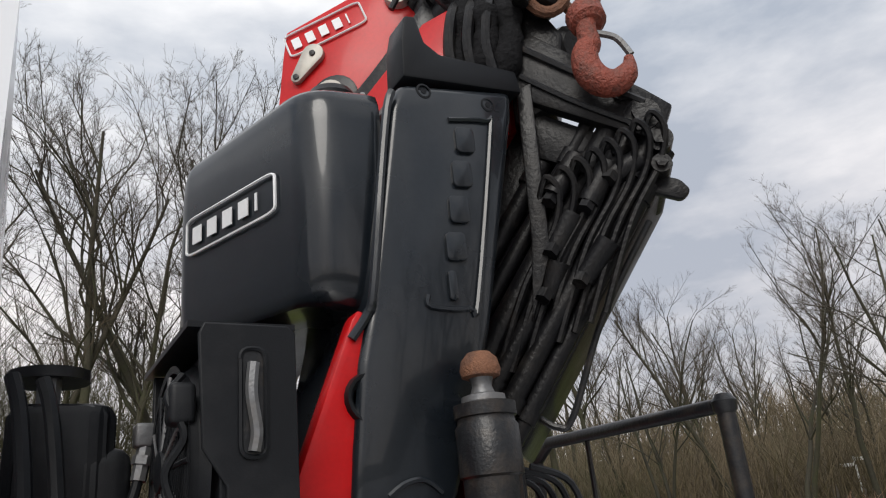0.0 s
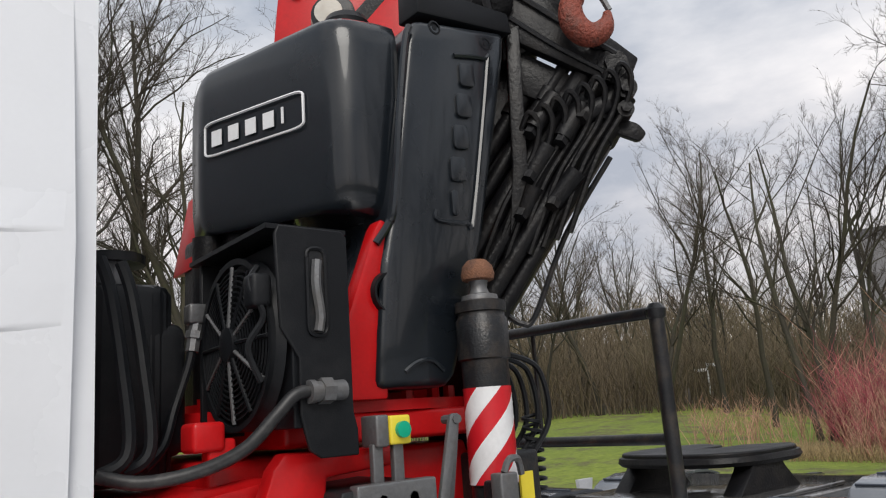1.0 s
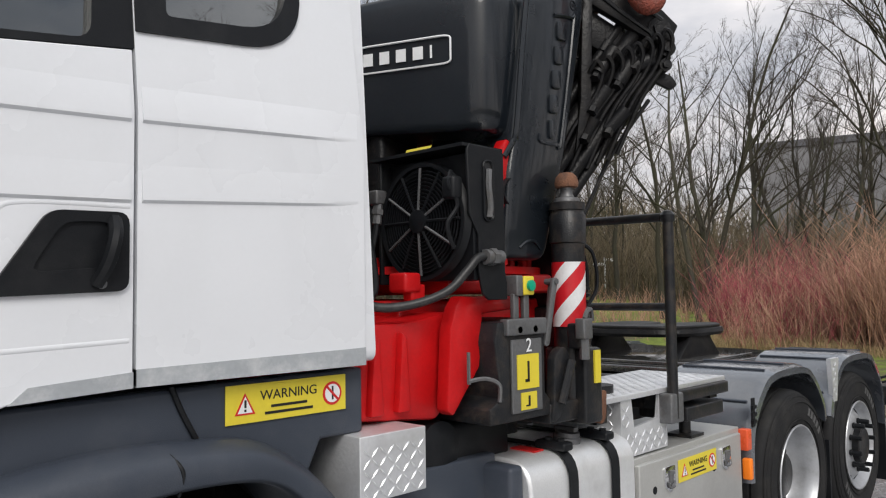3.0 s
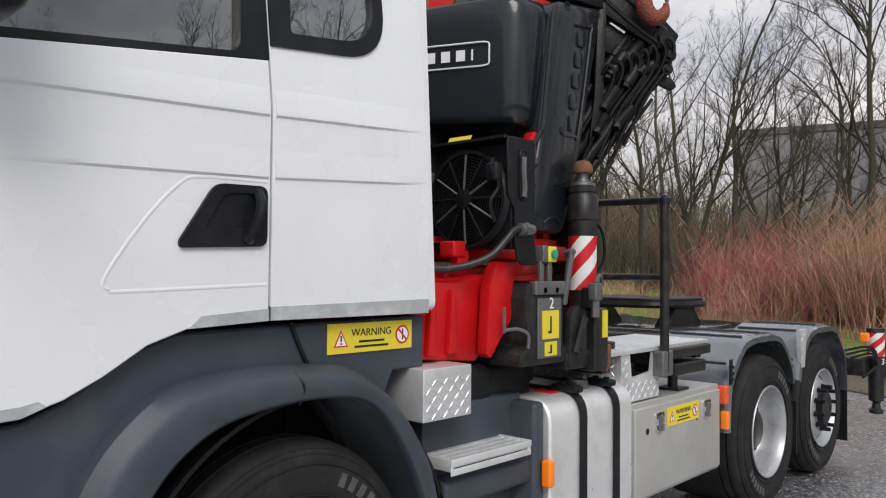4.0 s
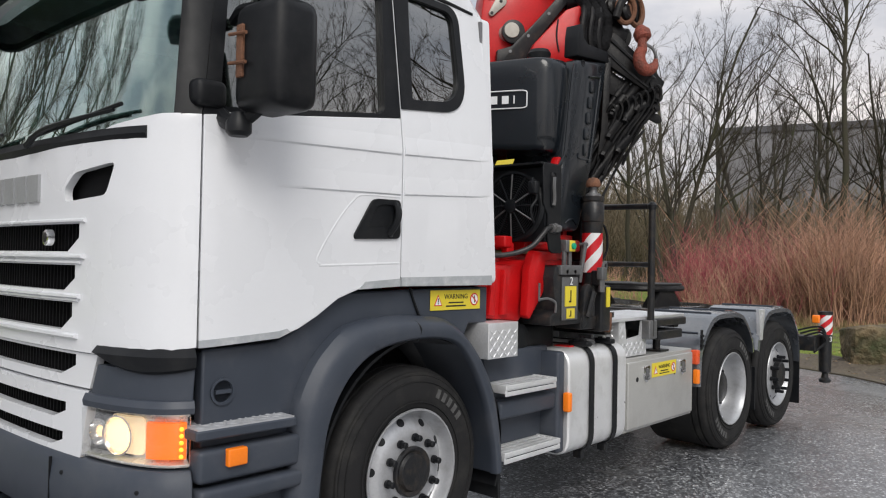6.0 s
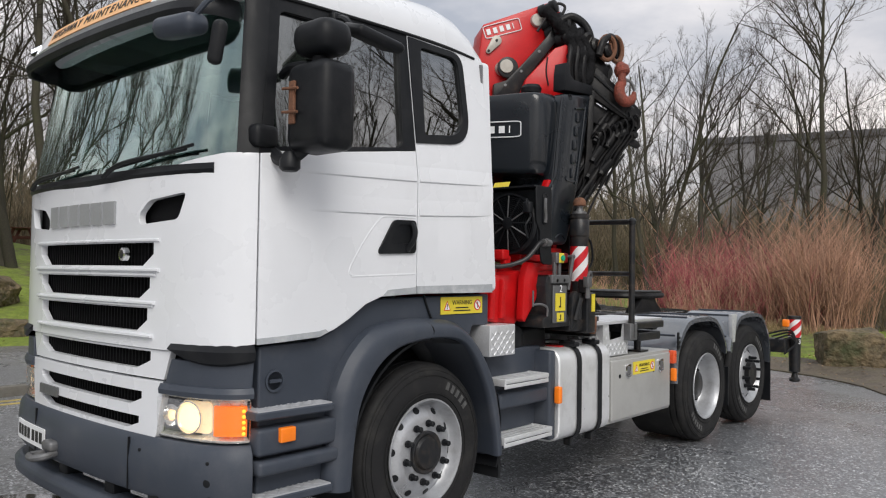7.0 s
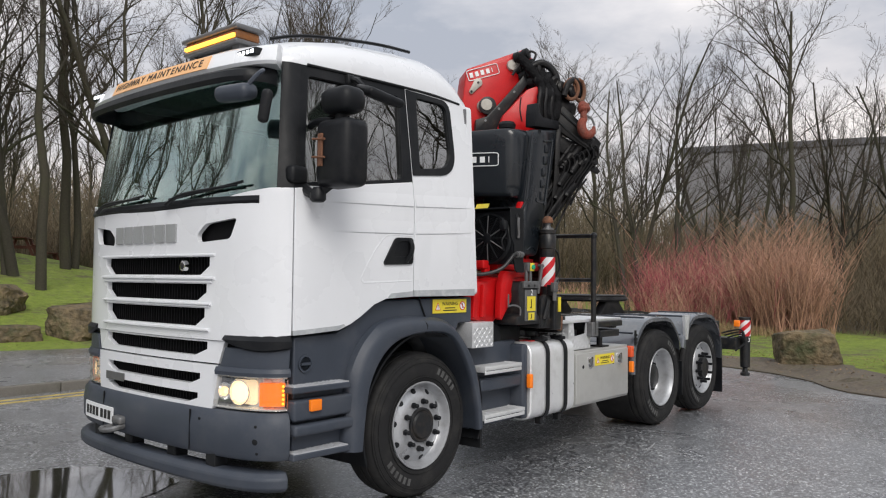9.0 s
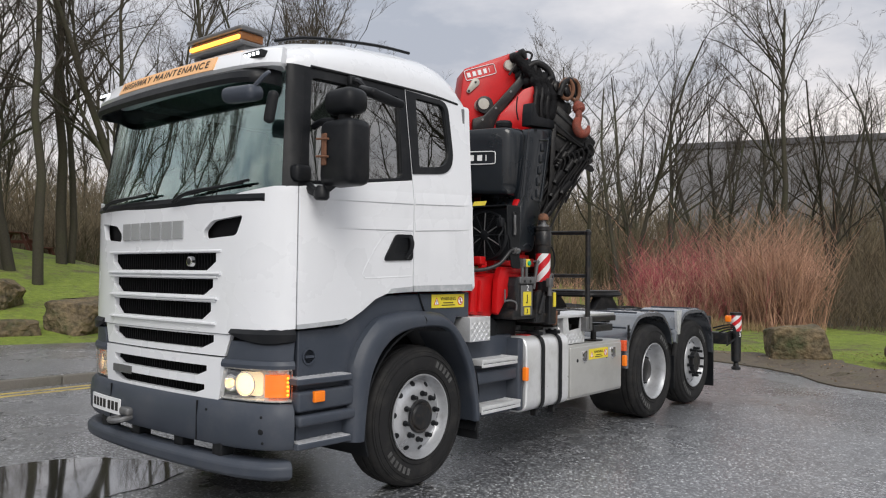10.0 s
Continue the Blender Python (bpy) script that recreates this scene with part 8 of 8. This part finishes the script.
def leaf_litter():
    """Fallen leaves, each a small bent pair of triangles."""
    rnd = random.Random(77)
    v, f = [], []
    while len(v) < 4 * 2600:
        if len(v) < 4 * 1700:
            x, y = rnd.uniform(7.9, 13.5), rnd.uniform(-5, 7)
            if on_road(x + 0.6, y) and on_road(x + 0.2, y):
                continue
        else:
            x, y = rnd.uniform(-4, 8), rnd.uniform(12.9, 18)
        p = Vector((x, y, 0.02 if on_road(x, y) else lawn_height(x, y) + 0.045))
        a, s = rnd.uniform(0, 6.283), rnd.uniform(0.012, 0.03)
        u = Vector((math.cos(a), math.sin(a), rnd.uniform(-0.3, 0.3))) * s
        w = Vector((-math.sin(a), math.cos(a), rnd.uniform(0.1, 0.7))) * s * 0.6
        b = len(v)
        v.extend((p - u, p + w, p + u, p - w + Vector((0, 0, s * 0.7))))
        f.extend(((b, b + 1, b + 2), (b, b + 2, b + 3)))
    tagged(new("leaf_litter", mesh_of("leaf_litter", v, f, LITTER)), "scattered brown fallen leaves on soil and grass", "leaves", kind="stuff")


leaf_litter()


def boulder(x, y, sx_, sy_, sz, seed, turn):
    """An angular block: the hull of a jittered box, split up and roughened."""
    rb = random.Random(seed)
    bm = bmesh.new()
    for c in [(a, b, d) for a in (-1, 1) for b in (-1, 1) for d in (-1, 1)]:
        j = Vector([rb.uniform(0.62, 1.05) for _ in c])
        bm.verts.new((c[0] * j.x, c[1] * j.y, c[2] * j.z))
    for _ in range(5):
        v = Vector((rb.gauss(0, 1), rb.gauss(0, 1), rb.gauss(0, 1))).normalized()
        bm.verts.new(v * rb.uniform(0.95, 1.15))
    bmesh.ops.convex_hull(bm, input=bm.verts[:])
    bmesh.ops.delete(bm, geom=[v for v in bm.verts if not v.link_faces], context="VERTS")
    bmesh.ops.bevel(bm, geom=bm.edges[:], offset=0.07, segments=1, affect="EDGES")
    bmesh.ops.triangulate(bm, faces=bm.faces[:])
    for cuts in (2, 2):
        bmesh.ops.subdivide_edges(bm, edges=[e for e in bm.edges if e.calc_length() > 0.16], cuts=cuts, use_grid_fill=True)
        bmesh.ops.triangulate(bm, faces=bm.faces[:])
    bmesh.ops.recalc_face_normals(bm, faces=bm.faces[:])
    bm.normal_update()
    for q in bm.verts:
        p = q.co
        q.co = p * (1 + 0.06 * noise.noise(p * 2.5 + Vector((seed, 0, 0))) + 0.035 * noise.noise(p * 7 + Vector((0, seed, 0))))
    z = lawn_height(x, y) if not on_road(x, y) else 0.0
    bmesh.ops.transform(bm, matrix=pose(x, y, z + sz * 0.55, 0, 0, turn) @ Matrix.Diagonal((sx_, sy_, sz, 1)), verts=bm.verts)
    solo("boulder", bm, ROCK, "rough brown sandstone boulder with moss on the verge", "boulder", "boulders on the verge", smooth=24)


boulder(11.5, 0.42, 0.55, 0.62, 0.43, 12, 24)
boulder(11.2, -1.75, 0.45, 0.7, 0.34, 9, -20)
boulder(4.3, 14.2, 0.95, 0.6, 0.5, 15, 25)
boulder(2.5, 14.0, 0.6, 0.4, 0.2, 21, -10)
boulder(3.0, 17.2, 0.9, 0.7, 0.42, 27, -30)
boulder(14.8, -1.2, 0.3, 0.25, 0.12, 31, 40)

# picnic tables on the bank


def picnic_table(x, y, turn):
    z = lawn_height(x, y) + 0.02
    ob = new("picnic_table")
    for yy in (-0.28, -0.14, 0.0, 0.14, 0.28):
        bm = bmesh.new()
        box(bm, -0.9, 0.9, yy - 0.062, yy + 0.062, 0.72, 0.76, 0.006)
        part("table_board", bm, WOODTABLE, None).parent = ob
    for yy in (-0.78, -0.64, 0.64, 0.78):
        bm = bmesh.new()
        box(bm, -0.9, 0.9, yy - 0.06, yy + 0.06, 0.42, 0.46, 0.006)
        part("bench_board", bm, WOODTABLE, None).parent = ob
    for xx in (-0.6, 0.6):
        bm = bmesh.new()
        box(bm, xx - 0.03, xx + 0.03, -0.82, 0.82, 0.33, 0.42)
        part("bearer", bm, WOODTABLE, None).parent = ob
        for s in (-1, 1):
            bm = bmesh.new()
            prism(bm, [(s * 0.20, 0.72), (s * 0.32, 0.72), (s * 0.62, 0.0), (s * 0.50, 0.0)], "x", xx - 0.035, xx + 0.035)
            part("leg", bm, WOODTABLE, None).parent = ob
    ob.matrix_basis = pose(x, y, z, 0, 0, turn)
    tagged(ob, "red-brown wooden picnic table standing on the grass bank", "picnic table", "picnic tables on the bank")


picnic_table(8.9, 30.3, 60)
picnic_table(12.0, 35.0, 72)

# finger post at the end of the lawn
px, py = 34.7, 20.9
pz = lawn_height(px, py)
post = thing("signpost", (px, py, pz), "white finger post with two arms at the edge of the lawn", "signpost")
bm = bmesh.new()
rod(bm, (px, py, pz - 0.1), (px, py, pz + 2.1), 0.04, 10)
part("post", bm, WPRINT, post)
for dz, s in ((1.95, 1), (1.72, -1)):
    bm = bmesh.new()
    d = Vector((0.55, -0.83, 0)) * s
    e = Vector((px, py, pz + dz))
    rows = [[e + d * a + Vector((0.83, 0.55, 0)) * b + Vector((0, 0, c)) for b, c in ((-0.015, -0.08), (0.015, -0.08), (0.015, 0.08), (-0.015, 0.08))] for a in (0.0, 0.62)]
    skin(bm, rows)
    part("arm", bm, WPRINT, post)

# warehouse beyond the trees
A, B, top_z = Vector((69.5, 27, 0)), Vector((86, -30, 0)), 15.0
ware = thing("warehouse", (60, 0, 2), "long plain grey clad warehouse behind the trees", "building")
along = (B - A).normalized()
back = Vector((-along.y, along.x, 0))
if back.x < 0:
    back = -back
bm = bmesh.new()
skin(bm, [[A + Vector((0, 0, z)), B + Vector((0, 0, z)), B + back * 30 + Vector((0, 0, z)), A + back * 30 + Vector((0, 0, z))] for z in (0.0, top_z - 0.6)])
wall = part("wall", bm, CLAD, ware)
bm = bmesh.new()
o = -back * 0.15 - along * 0.15
skin(bm, [[A + o + Vector((0, 0, z)), B + o + Vector((0, 0, z)), B + back * 30 + Vector((0, 0, z)), A + back * 30 + o + Vector((0, 0, z))] for z in (top_z - 0.6, top_z)])
part("roof_edge", bm, pbr("dark_roof_edge", (0.12, 0.12, 0.13), 0.6, var=0.05), ware)
for k in range(29):
    bm = bmesh.new()
    p = A + along * (1 + 2 * k) - back * 0.04
    skin(bm, [[p + Vector((0, 0, z)), p + along * 0.12 + Vector((0, 0, z)), p + along * 0.12 + back * 0.05 + Vector((0, 0, z)), p + back * 0.05 + Vector((0, 0, z))] for z in (0.0, top_z - 0.62)])
    part("cladding_rib", bm, CLAD, wall)
